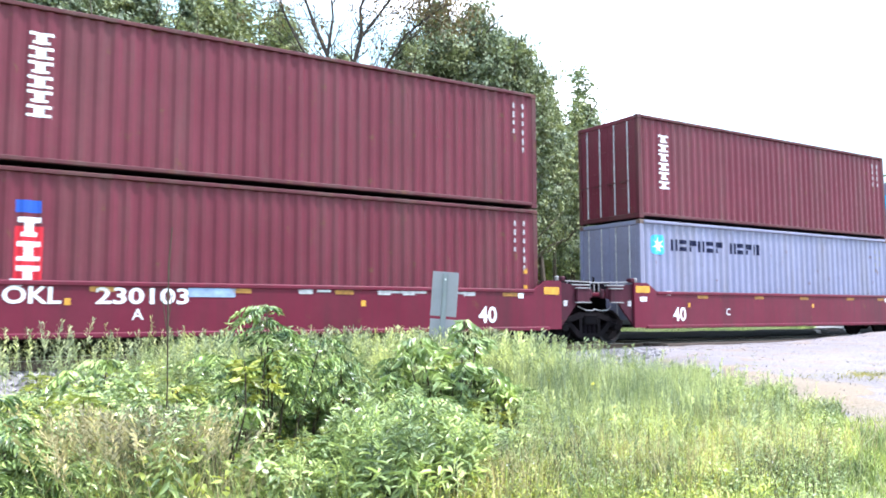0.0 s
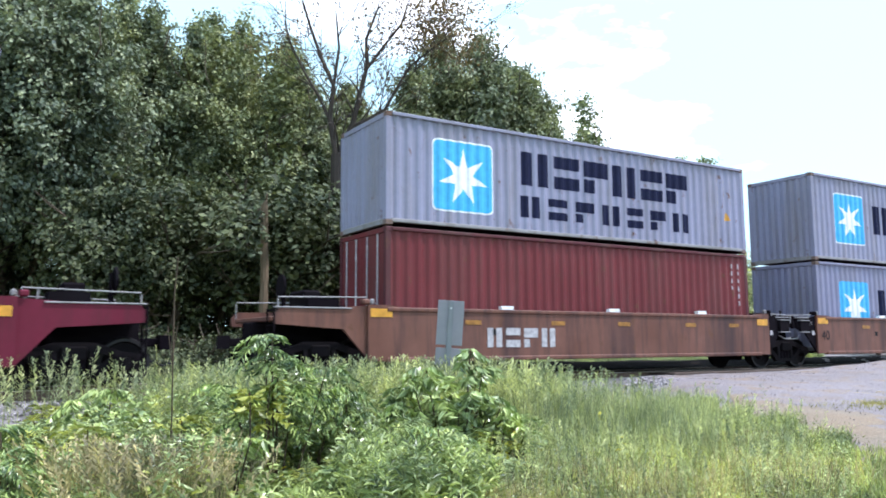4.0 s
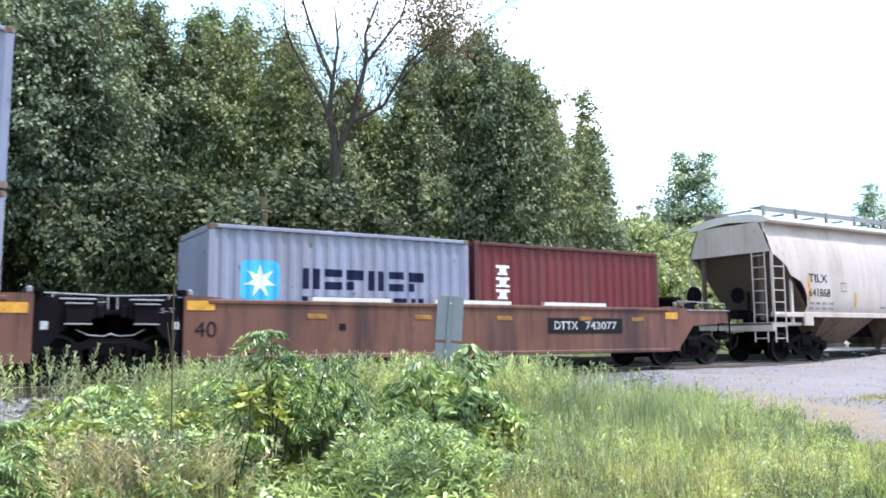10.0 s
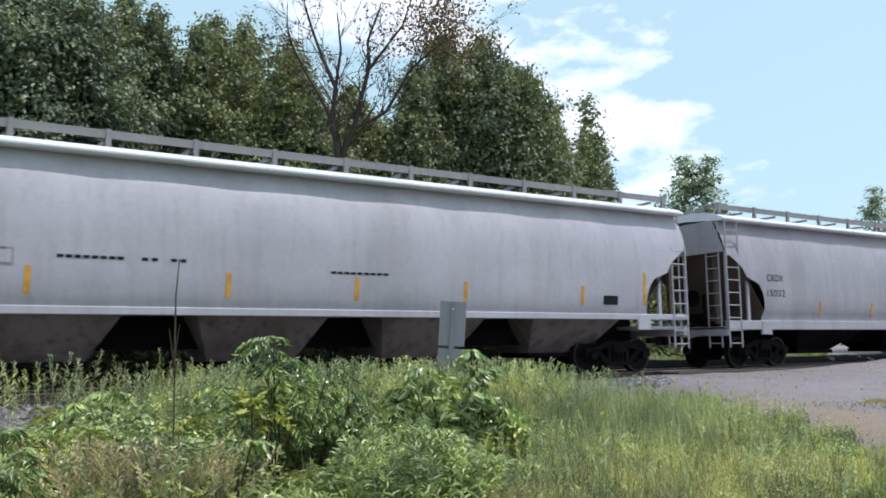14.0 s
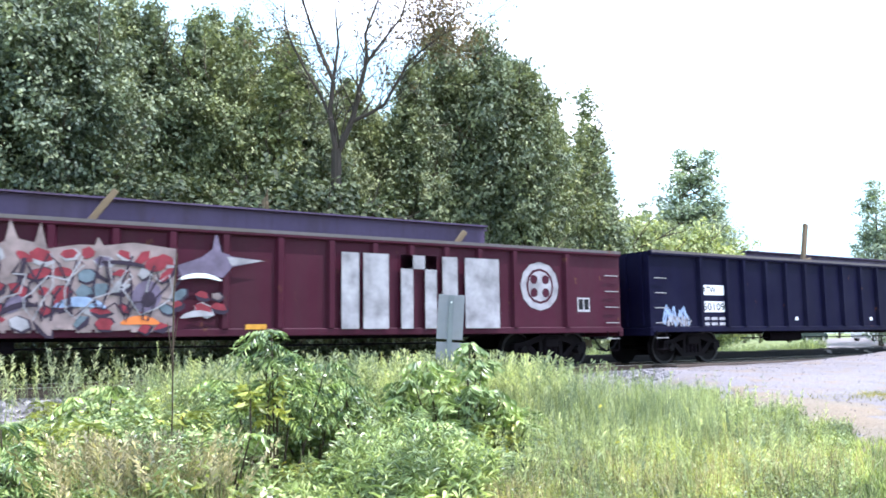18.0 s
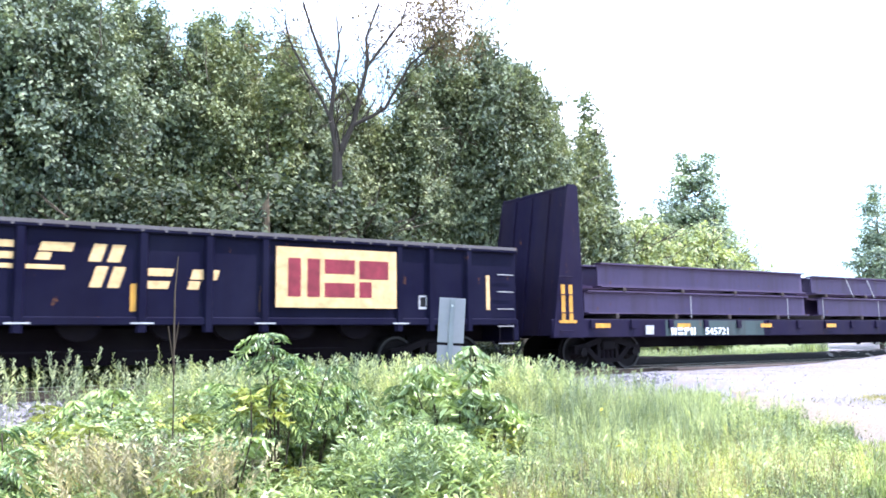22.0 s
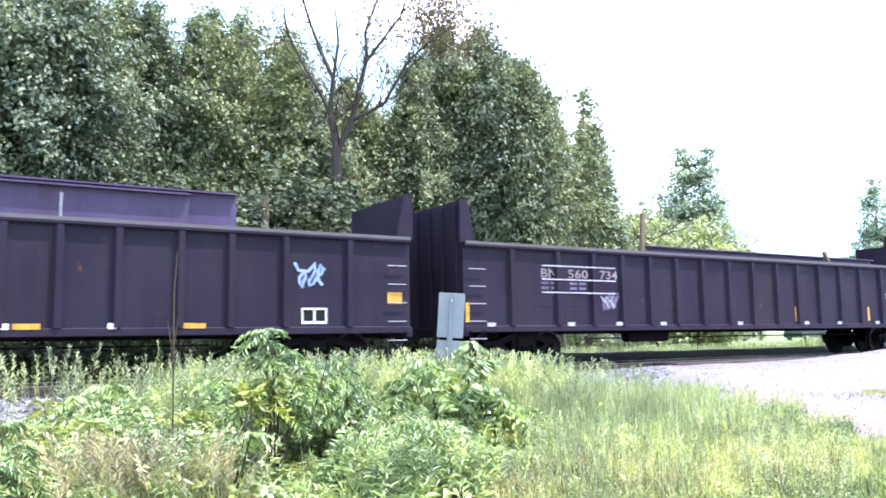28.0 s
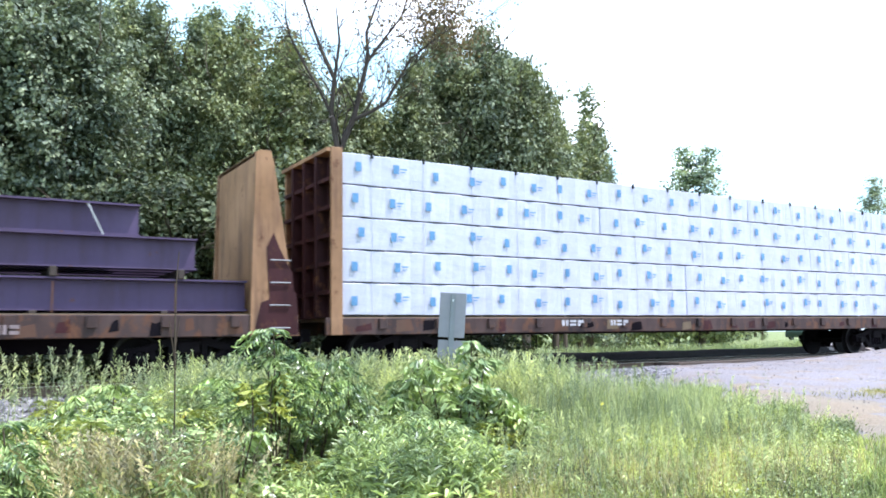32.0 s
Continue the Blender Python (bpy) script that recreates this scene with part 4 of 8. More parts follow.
def leafy_stems(name, x, y, h, per, size, mat, label, slim=1.0, droop=0.5, spread=0.1, category="weeds", bottom=0.25, lean=0.14):
    """Upright stems, each with leaves round it from near the ground to the tip."""
    n = len(x)
    z0 = ground_z(x, y)
    lx, ly = rng.normal(0, lean, n), rng.normal(0, lean, n)
    t = np.tile(np.linspace(bottom, 1, per), n)
    i = np.repeat(np.arange(n), per)
    a = rng.uniform(0, math.tau, n)[i] + np.tile(np.arange(per) * 2.4, n)
    hh = h[i]
    s = size * rng.uniform(0.7, 1.3, n * per) * (1.15 - 0.55 * t)
    out = np.stack([np.cos(a), np.sin(a), 0 * a], -1)
    d = unit(out + np.stack([0 * a, 0 * a, 1.1 * t - droop - 0.5 + rng.normal(0, 0.45, n * per)], -1))
    stem = np.stack([x[i] + lx[i] * t * hh, y[i] + ly[i] * t * hh, z0[i] + t * hh], -1)
    p = stem + d * (s * 0.5 + spread * (1 - t) * rng.uniform(0.2, 1, n * per) * hh)[:, None]
    sidev = unit(np.cross(d, np.array([0, 0, 1.0])) + rng.normal(0, 0.35, (n * per, 3)))
    up = np.cross(sidev, d)
    v, f = scatter(LEAF2_V, LEAF2_F, p, sidev * (s * slim)[:, None], d * s[:, None], up * s[:, None])
    return tagged(np_mesh(name, v, f, mat), label, category, kind="stuff")


g = np.random.default_rng(5)
SPOTS = [(g.uniform(6.2, 11.5), g.uniform(0, 31)) if i % 3 else (g.uniform(9.5, 12.8), g.uniform(4, 16)) for i in range(60)]
x, y = patches(420, SPOTS[:24], 0.25)
leafy_stems("weeds", x, y, tall(x, y, 1.05) * rng.uniform(0.6, 1.0, len(x)), 26, 0.13, "weed", "pale green narrow leaved weeds in the verge", 0.45)
x, y = patches(240, SPOTS[30:44] + [(11.6, 5.2), (12.2, 6.8), (11.0, 6.4), (10.4, 4.4), (12.4, 8.5), (12.0, 3.6)], 0.25)
leafy_stems("broad_weeds", x, y, tall(x, y, 1.0) * rng.uniform(0.6, 1.0, len(x)), 18, 0.125, "broad", "broad leaved weeds before the track", 1.0)
x, y = patches(170, SPOTS[44:54] + [(8.3, 3.2), (8.8, 4.5), (8.0, 5.5), (11.2, 4.2), (11.8, 6.0), (12.6, 7.4)], 0.26)
leafy_stems("yellow_weeds", x, y, tall(x, y, 1.0) * rng.uniform(0.6, 0.95, len(x)), 16, 0.10, "lime", "yellow green leafy weeds in the verge", 0.9)
x, y = patches(230, [(7.2, 23.5), (7.3, 26), (6.6, 28), (7.6, 29), (7.0, 31), (8.2, 27)], 0.3)
leafy_stems("goldenrod", x, y, tall(x, y, 0.95) * rng.uniform(0.65, 1.0, len(x)), 26, 0.135, "goldenrod", "goldenrod with dense narrow pale leaves", 0.34, -0.25)
x, y = polar(120, 12.5, 14.4, 3, 30)
k = on_grass(x, y); x, y = x[k], y[k]
leafy_stems("mugwort", x, y, np.maximum(tall(x, y), 0.85) * rng.uniform(0.7, 1.02, len(x)), 34, 0.07, "sage", "grey leaved mugwort stems along the ballast", 0.35, 0.0, 0.12)
x, y = polar(13000, 6.6, 15, 28, 58, 0.8)
k = on_grass(x, y); x, y = x[k], y[k]
leafy_stems("clover", x, y, rng.uniform(0.06, 0.24, len(x)), 5, 0.055, "weed", "small leaved plants in the verge grass", 0.6, bottom=0.5)
x, y = patches(2600, [(g.uniform(6.5, 13.5), g.uniform(30, 55)) for _ in range(22)], 0.5)
k = on_grass(x, y); x, y = x[k], y[k]
leafy_stems("vetch", x, y, rng.uniform(0.1, 0.3, len(x)), 7, 0.05, "lime", "yellow green low plants in the verge grass", 0.5, bottom=0.3)
x, y = patches(5000, [(8.2, 52), (7.6, 46), (9.6, 54), (9.0, 41), (11.5, 50), (7.0, 36)], 0.45)
k = on_grass(x, y); x, y = x[k], y[k]
blades("dry_grass", x, y, rng.uniform(0.15, 0.4, len(x)), rng.uniform(0.002, 0.005, len(x)), "straw", "patches of dry straw coloured grass in the verge", 0.5)
x, y = patches(1500, [(g.uniform(6.8, 13.0), g.uniform(30, 55)) for _ in range(26)], 0.3)
k = on_grass(x, y); x, y = x[k], y[k]
leafy_stems("dark_herbs", x, y, rng.uniform(0.12, 0.34, len(x)), 7, 0.045, "leaf_s", "dark leaved herbs in the verge grass", 0.45, bottom=0.3)
x, y = polar(140, 6.5, 14, 26, 54)
k = on_grass(x, y); x, y = x[k], y[k]
leafy_stems("flowers", x, y, rng.uniform(0.2, 0.45, len(x)), 2, 0.024, "white", "small white flowers in the verge grass", bottom=0.9)
x, y = polar(60, 6.5, 13, 0, 45)
k = on_grass(x, y); x, y = x[k], y[k]
leafy_stems("gold_leaves", x, y, tall(x, y, 0.95) * rng.uniform(0.6, 0.95, len(x)), 4, 0.08, "gold", "weeds with a few yellowed leaves", 0.9, bottom=0.75)


def bush(name, label, cx, cy, rx, ry, h, stems, mat, frond, seed, droop=0.9, low=0.35):
    """A shrub of leaning stems whose arching fronds carry paired hanging leaflets."""
    g = np.random.default_rng(seed)
    t = thing(name, label, "shrub")
    z0 = float(ground_z(np.array(cx), np.array(cy)))
    t.location = (cx, cy, z0)
    P, U, D, N = [], [], [], []
    for _ in range(stems):
        a, q = g.uniform(0, math.tau), math.sqrt(g.uniform(0, 1))
        tip = Vector((rx * q * math.cos(a), ry * q * math.sin(a), h * (1 - 0.38 * q * q) * g.uniform(0.55, 1.0)))
        base = Vector((tip.x * 0.35, tip.y * 0.35, 0))
        part("stem", rod(base, tip, 0.014, 0.006, 5), "stalk", t)
        for j in range(frond[0]):
            s = 1.0 if j < frond[0] // 2 else g.uniform(low, 1.0)
            o = base.lerp(tip, s)
            b = g.uniform(0, math.tau)
            d = Vector((math.cos(b), math.sin(b), g.uniform(0.1, 0.8))).normalized()
            L = frond[1] * g.uniform(0.7, 1.2)
            side = d.cross(Vector((0, 0, 1))).normalized()
            for i in range(frond[2]):
                w = (i + 1) / frond[2]
                c = o + d * (L * w) + Vector((0, 0, -0.7 * L * w * w))
                for sg in (-1, 1):
                    ld = (side * sg * 0.7 + d * 0.35 + Vector((0, 0, -droop + 0.25 * g.normal()))).normalized()
                    ls = frond[3] * (1.1 - 0.5 * abs(w - 0.4)) * g.uniform(0.8, 1.2)
                    wd = (d + side * 0.35 * g.normal() + Vector((0, 0, 0.3 * g.normal()))).normalized()
                    P.append(c + ld * ls * 0.5); D.append(ld * ls); U.append(wd * ls * frond[4]); N.append(ld.cross(wd).normalized() * ls)
    v, f = scatter(LEAF2_V, LEAF2_F, np.array(P), np.array(U), np.array(D), np.array(N))
    np_mesh("foliage", v, f, mat, t)
    return t


bush("sumac_shrub", "green sumac shrub with long drooping leaflets", 3.05, 8.5, 0.72, 0.5, 1.66, 9, "sumac", (10, 0.44, 10, 0.135, 0.3), 33, 0.7, 0.55).rotation_euler = Euler((0, 0, math.pi))
bush("leafy_shrub", "bright green shrub with broad drooping leaves", 5.15, 8.2, 0.82, 0.6, 1.58, 24, "broad", (8, 0.22, 4, 0.155, 0.66), 22, 0.75, 0.5)
bush("small_shrub", "small green shrub beside the ballast", 1.5, 10.4, 0.45, 0.4, 1.12, 14, "broad", (8, 0.24, 5, 0.12, 0.6), 23)
bush("small_shrub", "low shrub with drooping green leaves in the weeds", 4.15, 8.9, 0.55, 0.5, 1.15, 14, "sumac", (7, 0.3, 6, 0.12, 0.45), 28)
bush("young_shoot", "bright young shoot with broad pale leaves", 2.72, 8.3, 0.2, 0.15, 1.85, 4, "lime", (6, 0.16, 3, 0.13, 0.7), 41, 0.4, 0.75)
clumps = [
    bush("weed_clump", "clump of drooping sumac shoots in the weeds", 0.45, 7.3, 0.5, 0.45, 0.95, 10, "sumac", (8, 0.34, 8, 0.12, 0.3), 24, 0.8),
    bush("weed_clump", "bright broad leaved weed clump in the verge", 2.1, 7.3, 0.45, 0.4, 0.95, 10, "broad", (7, 0.2, 4, 0.13, 0.65), 25, 0.35),
    bush("weed_clump", "yellow green leafy weed clump in the verge", 1.2, 8.9, 0.4, 0.4, 0.85, 10, "lime", (7, 0.2, 4, 0.10, 0.7), 27, 0.35),
    bush("weed_clump", "pale green clump of narrow leaved weeds", 3.9, 6.9, 0.4, 0.4, 0.9, 12, "weed", (8, 0.22, 6, 0.11, 0.4), 29, 0.2),
]
for k in clumps:
    tagged(k, category="weeds", group="weed clumps in the verge")
g = np.random.default_rng(44)
for i in range(112):
    r, a = g.uniform(7.1, 11.2), math.radians(g.uniform(-1, 36))
    if i > 93:
        r, a = g.uniform(6.4, 7.8), math.radians(g.uniform(-1.5, 6.5))
    elif i > 63:
        r, a = g.uniform(9.6, 12.8), math.radians(g.uniform(3, 15))
    if r < 8.6 and 0.25 < a < 0.43 or r > 9.9 and a < 0.09:
        continue
    x, y = r * math.sin(a), r * math.cos(a)
    h = float(tall(np.array(x), np.array(y), 1.05)) * g.uniform(0.85, 1.25)
    if i > 63:
        h = g.uniform(0.7, 1.0) if i < 94 else g.uniform(0.6, 0.8)
    s = g.uniform(0.75, 1.1)
    c = copy_thing(clumps[0 if i % 9 == 0 or i > 93 and i % 2 else 1 + i % 3], Matrix())
    c.matrix_basis = Matrix.Translation((x, y, float(ground_z(np.array(x), np.array(y))))) @ pose(0, 0, 0, 0, 0, g.uniform(0, 360)) @ Matrix.Diagonal((s, s, h, 1))

stalk = thing("dead_stalk", "thin dead weed stalk with two withered branches", "dead plant", at=(1.98, 8.8, -0.76))
bm = rod((0, 0, 0), (0.012, 0, 0.8), 0.009, 0.008, 6)
rod((0.012, 0, 0.8), (0.0, 0, 1.5), 0.008, 0.009, 6, bm)
rod((0, 0, 1.5), (-0.004, 0, 2.1), 0.011, 0.008, 6, bm)
rod((-0.004, 0, 2.1), (0.022, 0, 2.5), 0.008, 0.006, 6, bm)
rod((0, 0, 1.35), (-0.06, 0.02, 1.75), 0.007, 0.004, 5, bm)
rod((0, 0, 1.45), (0.05, 0.02, 1.8), 0.007, 0.004, 5, bm)
part("stem", bm, "stalk", stalk)

x, y = rng.normal(0, 1, 5000), rng.normal(0, 1, 5000)
pick = rng.integers(0, 3, 5000)
x = x * np.array([0.9, 0.5, 0.6])[pick] + np.array([13.6, 11.3, 16.0])[pick]
y = y * np.array([0.35, 0.5, 0.3])[pick] + np.array([8.6, 5.9, 9.4])[pick]
blades("road_grass", x, y, rng.uniform(0.03, 0.12, len(x)), rng.uniform(0.003, 0.006, len(x)), "straw", "short dry grass on the road's edge", 0.5)

# ---- road sign seen from behind ----
post_sign = thing("road_sign", "grey aluminium road sign seen from behind on a leaning post", "sign", at=(6.75, 11.1, -0.75))
post_sign.rotation_euler = Euler((0, radians(4.0), radians(-31)))
part("post", boxes((-0.028, 0.028, -0.06, -0.03, -0.3, 2.23), (-0.045, -0.022, -0.035, -0.02, -0.3, 2.23), (0.022, 0.045, -0.035, -0.02, -0.3, 2.23)), "post", post_sign, "galvanised channel post")
up = bbox(-0.213, 0.213, -0.02, -0.014, 1.52, 2.245, 0.002)
up = part("sign_panel", up, "sign", post_sign)
part("bolt", rod((0, -0.085, 2.12), (0, -0.06, 2.12), 0.014, 0.014, 8), "white", up)
low_panel = part("sign_panel", bbox(-0.208, 0.208, -0.02, -0.014, 1.02, 1.475, 0.002), "sign", post_sign)


def parked_car(x, y, turn, paint_name, label):
    """A waiting car, seen from afar under the train."""
    z = float(ground_z(np.array(x), np.array(y))) + 0.03
    c = thing("car", label, "car", "cars waiting beyond the crossing", at=(x, y, z))
    c.rotation_euler = Euler((0, 0, radians(turn)))
    bm = prism([(-2.2, 0.3), (2.2, 0.3), (2.25, 0.6), (2.1, 0.85), (1.0, 0.95), (-2.0, 0.98), (-2.25, 0.7)], -0.88, 0.88)
    bmesh.ops.bevel(bm, geom=bm.edges[:], offset=0.06, segments=2, affect='EDGES')
    part("body", bm, paint_name, c)
    bm = prism([(-1.7, 0.95), (0.95, 0.93), (0.3, 1.42), (-1.2, 1.45)], -0.76, 0.76)
    bmesh.ops.bevel(bm, geom=bm.edges[:], offset=0.07, segments=2, affect='EDGES')
    part("cabin", bm, paint_name, c)
    for y0 in (-0.78, 0.765):
        part("side_window", prism([(-1.35, 1.0), (0.6, 0.99), (0.2, 1.34), (-1.1, 1.36)], y0, y0 + 0.015), "glass", c)
    for px in (-1.35, 1.35):
        for y0 in (-0.9, 0.72):
            w = part("wheel", rod((px, y0, 0.31), (px, y0 + 0.18, 0.31), 0.31, 0.31, 18), "tyre", c)
            part("hubcap", rod((px, y0 - 0.01, 0.31), (px, y0 + 0.19, 0.31), 0.19, 0.19, 14), "strap", w)
    for y0 in (-0.75, 0.45):
        part("headlight", bbox(2.16, 2.27, y0, y0 + 0.3, 0.6, 0.74, 0.02), "white", c)


parked_car(72.5, 42.5, 0, "car_white", "white car waiting on the road beyond the track")
parked_car(66.0, 45.0, 4, "car_dark", "dark car waiting on the road beyond the track")
# ---- the train ----
# metres that the train has gone at each time
RUN = [(0, 0.0), (4, 43.61), (8, 87.62), (12, 132.70), (16, 178.28), (17, 189.83), (18, 201.28), (19, 212.85), (20, 224.64), (21, 236.34), (24, 270.62), (28, 316.32), (32, 362.53)]
MOVING, WHEELS = [], []


def rides(ob, s, z=0.0, y=0.0):
    """Note a thing that moves with the train; s is its place along the train."""
    MOVING.append((ob, s, z, y))
    ob.location = (s, TRACK_Y + y, z)
    return ob


def mesh_of(name, bm, mat):
    me = bpy.data.meshes.new(name)
    bm.to_mesh(me)
    bm.free()
    me.materials.append(M[mat])
    return me


def marks(name, polys, y, mat, parent, label=""):
    """Painted shapes on a flat side, each one a part."""
    if name == "chart" and mat in ("white", "dim_white"):
        for p in polys:
            x0, x1, z0, z1 = p[0][0], p[1][0], p[0][1], p[2][1]
            if x1 - x0 > 0.3:
                m_ = (x0 + x1) / 2
                for a, b in ((x0 + 0.035, m_ - 0.02), (m_ + 0.02, x1 - 0.035)):
                    part("chart_face", sheet([rect(a, b, z0 + 0.05, z1 - 0.035)], y - 0.003), "black", parent)
    return [part(name, sheet([p], y), mat, parent, label) for p in polys]


# trucks with wheels
R_WHEEL = 0.46


def wheel_profile():
    bm = bmesh.new()
    rod((0, -1.08, 0), (0, 1.08, 0), 0.075, 0.075, 10, bm)
    for s in (-1, 1):
        ring = []
        for y, r in ((0.69, 0.49), (0.715, 0.485), (0.735, R_WHEEL), (0.83, R_WHEEL - 0.004), (0.83, 0.40), (0.79, 0.37), (0.775, 0.2), (0.83, 0.15), (0.84, 0.07)):
            ring.append([bm.verts.new((r * math.cos(a * math.tau / 22), s * y, r * math.sin(a * math.tau / 22))) for a in range(22)])
        for p, q in zip(ring, ring[1:]):
            for i in range(22):
                bm.faces.new((p[i], p[(i + 1) % 22], q[(i + 1) % 22], q[i]))
        bm.faces.new(ring[0]); bm.faces.new(ring[-1])
        rod((0, s * 0.95, 0), (0, s * 1.14, 0), 0.115, 0.105, 10, bm)
        for a in (0.3, 0.3 + math.tau / 3, 0.3 + 2 * math.tau / 3):
            c = Vector((0.06 * math.cos(a), s * 1.14, 0.06 * math.sin(a)))
            rod(c, c + Vector((0, s * 0.025, 0)), 0.016, 0.016, 6, bm)
    bmesh.ops.recalc_face_normals(bm, faces=bm.faces[:])
    return bm


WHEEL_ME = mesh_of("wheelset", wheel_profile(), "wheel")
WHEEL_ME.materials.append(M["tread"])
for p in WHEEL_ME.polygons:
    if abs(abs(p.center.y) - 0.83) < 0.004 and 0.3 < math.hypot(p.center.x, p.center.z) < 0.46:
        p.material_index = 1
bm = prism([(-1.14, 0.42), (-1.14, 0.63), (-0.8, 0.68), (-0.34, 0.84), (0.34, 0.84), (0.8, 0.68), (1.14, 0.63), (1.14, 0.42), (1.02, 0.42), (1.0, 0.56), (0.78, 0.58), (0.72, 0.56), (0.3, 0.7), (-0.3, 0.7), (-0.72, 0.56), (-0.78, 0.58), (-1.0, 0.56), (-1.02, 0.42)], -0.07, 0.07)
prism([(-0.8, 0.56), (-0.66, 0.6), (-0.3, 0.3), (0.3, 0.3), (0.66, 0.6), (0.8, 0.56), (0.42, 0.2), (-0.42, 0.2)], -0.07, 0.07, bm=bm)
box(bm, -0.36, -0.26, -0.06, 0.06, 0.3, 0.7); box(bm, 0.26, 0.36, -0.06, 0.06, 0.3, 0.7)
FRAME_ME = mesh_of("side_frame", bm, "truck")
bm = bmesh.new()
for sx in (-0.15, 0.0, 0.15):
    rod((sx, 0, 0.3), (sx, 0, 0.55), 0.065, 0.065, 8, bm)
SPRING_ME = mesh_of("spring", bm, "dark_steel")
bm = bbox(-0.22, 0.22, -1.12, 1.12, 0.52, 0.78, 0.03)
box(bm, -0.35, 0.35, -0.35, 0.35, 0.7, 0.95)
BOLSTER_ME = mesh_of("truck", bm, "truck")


def truck(car, s, x, spread=1.78):
    t = share("truck", BOLSTER_ME, car, pose(x, 0, 0), "dark rusty cast steel truck")
    for y in (-1.0, 1.0):
        share("side_frame", FRAME_ME, t, pose(0, y, 0))
        share("spring", SPRING_ME, t, pose(0, y, 0))
    for dx in (-spread / 2, spread / 2):
        w = share("wheelset", WHEEL_ME, t, pose(dx, 0, R_WHEEL))
        WHEELS.append((w, s + x + dx, dx))
    return t


def coupler(car, x, way, mat="dark_steel"):
    bm = bbox(min(x, x + way * 0.55), max(x, x + way * 0.55), -0.09, 0.09, 0.76, 0.92, 0.02)
    prism([(x + way * 0.5, -0.2), (x + way * 0.75, -0.16), (x + way * 0.72, 0.02), (x + way * 0.6, 0.05), (x + way * 0.66, 0.2), (x + way * 0.5, 0.2)], 0.7, 0.98, 'z', bm)
    part("coupler", bm, mat, car)
    part("air_hose", tube([(x + way * 0.1, -0.3, 0.8), (x + way * 0.18, -0.32, 0.62), (x + way * 0.3, -0.33, 0.48), (x + way * 0.55, -0.3, 0.38), (x + way * 0.8, -0.2, 0.45)], 0.025), "black", car)


def ladder(car, x, y, z0, z1, mat, width=0.45, step=0.38, along='x'):
    bm = bmesh.new()
    for e in (0, width):
        a = (x + e, y, z0) if along == 'x' else (x, y + e, z0)
        rod(a, (a[0], a[1], z1), 0.022, 0.022, 6, bm)
    z = z0 + 0.12
    while z < z1:
        rod((x, y, z), (x + width, y, z) if along == 'x' else (x, y + width, z), 0.017, 0.017, 6, bm)
        z += step
    return part("ladder", bm, mat, car)


# containers
PITCH, DEEP = 0.28, 0.036


def corr(x):
    """Depth of the corrugated side at x: nought on the outer faces."""
    u = (x % PITCH) / PITCH
    return DEEP * (0 if u < 0.25 else (u - 0.25) / 0.25 if u < 0.5 else 1 if u < 0.75 else 1 - (u - 0.75) / 0.25)


def breaks(a, b):
    n0, n1 = math.floor(a / (PITCH / 4)) + 1, math.ceil(b / (PITCH / 4))
    return [a] + [i * PITCH / 4 for i in range(n0, n1)] + [b]


def corr_panel(x0, x1, z0, z1, y, sign):
    bm = bmesh.new()
    prev = None
    for x in breaks(x0, x1):
        yy = y + sign * (corr(x) if x not in (x0, x1) else 0)
        cur = (bm.verts.new((x, yy, z0)), bm.verts.new((x, yy, z1)))
        if prev:
            f = bm.faces.new((prev[0], cur[0], cur[1], prev[1]))
        prev = cur
    bmesh.ops.recalc_face_normals(bm, faces=bm.faces[:])
    return bm


def corr_marks(name, polys, mat, parent, label="", lift=0.004):
    return [corr_mark(name, [p], mat, parent, label, lift) for p in polys]


def corr_mark(name, polys, mat, parent, label="", lift=0.004):
    """Painted shapes that follow the corrugation of the near side."""
    bm = sheet(polys, 0)
    x0, x1 = min(v.co.x for v in bm.verts), max(v.co.x for v in bm.verts)
    for x in breaks(x0, x1)[1:-1]:
        bmesh.ops.bisect_plane(bm, geom=bm.verts[:] + bm.edges[:] + bm.faces[:], plane_co=(x, 0, 0), plane_no=(1, 0, 0))
    for v in bm.verts:
        v.co.y = -1.205 + corr(v.co.x + 1e-6) - lift
    return part(name, bm, mat, parent, label)


def slabs(x0, x1, z0, z1, n, gap=0.28, slant=0.0):
    """A row of plain block shapes that fill the place of a name."""
    out, w = [], (x1 - x0) / (n + (n - 1) * gap)
    h = z1 - z0
    for i in range(n):
        a = x0 + i * w * (1 + gap)
        if i % 3 == 0:
            out += [rect(a, a + w * 0.4, z0, z1), rect(a + w * 0.6, a + w, z0, z1)]
        elif i % 3 == 1:
            out += [rect(a, a + w, z0 + h * 0.62, z1), rect(a, a + w, z0, z0 + h * 0.38)]
        else:
            out += [rect(a, a + w, z0 + h * 0.5, z1), rect(a, a + w * 0.42, z0, z0 + h * 0.42)]
    return [[(p[0] + slant * (p[1] - z0), p[1]) for p in q] for q in out]


def star(cx, cz, r, r2, n=7):
    pts = []
    for i in range(n):
        for k, q in ((0, r), (0.5, r2)):
            a = math.pi / 2 + (i + k) * math.tau / n
            pts.append((cx + q * math.cos(a), cz + q * math.sin(a)))
    tri = [[(cx, cz), pts[j], pts[(j + 1) % (2 * n)]] for j in range(2 * n)]
    return tri


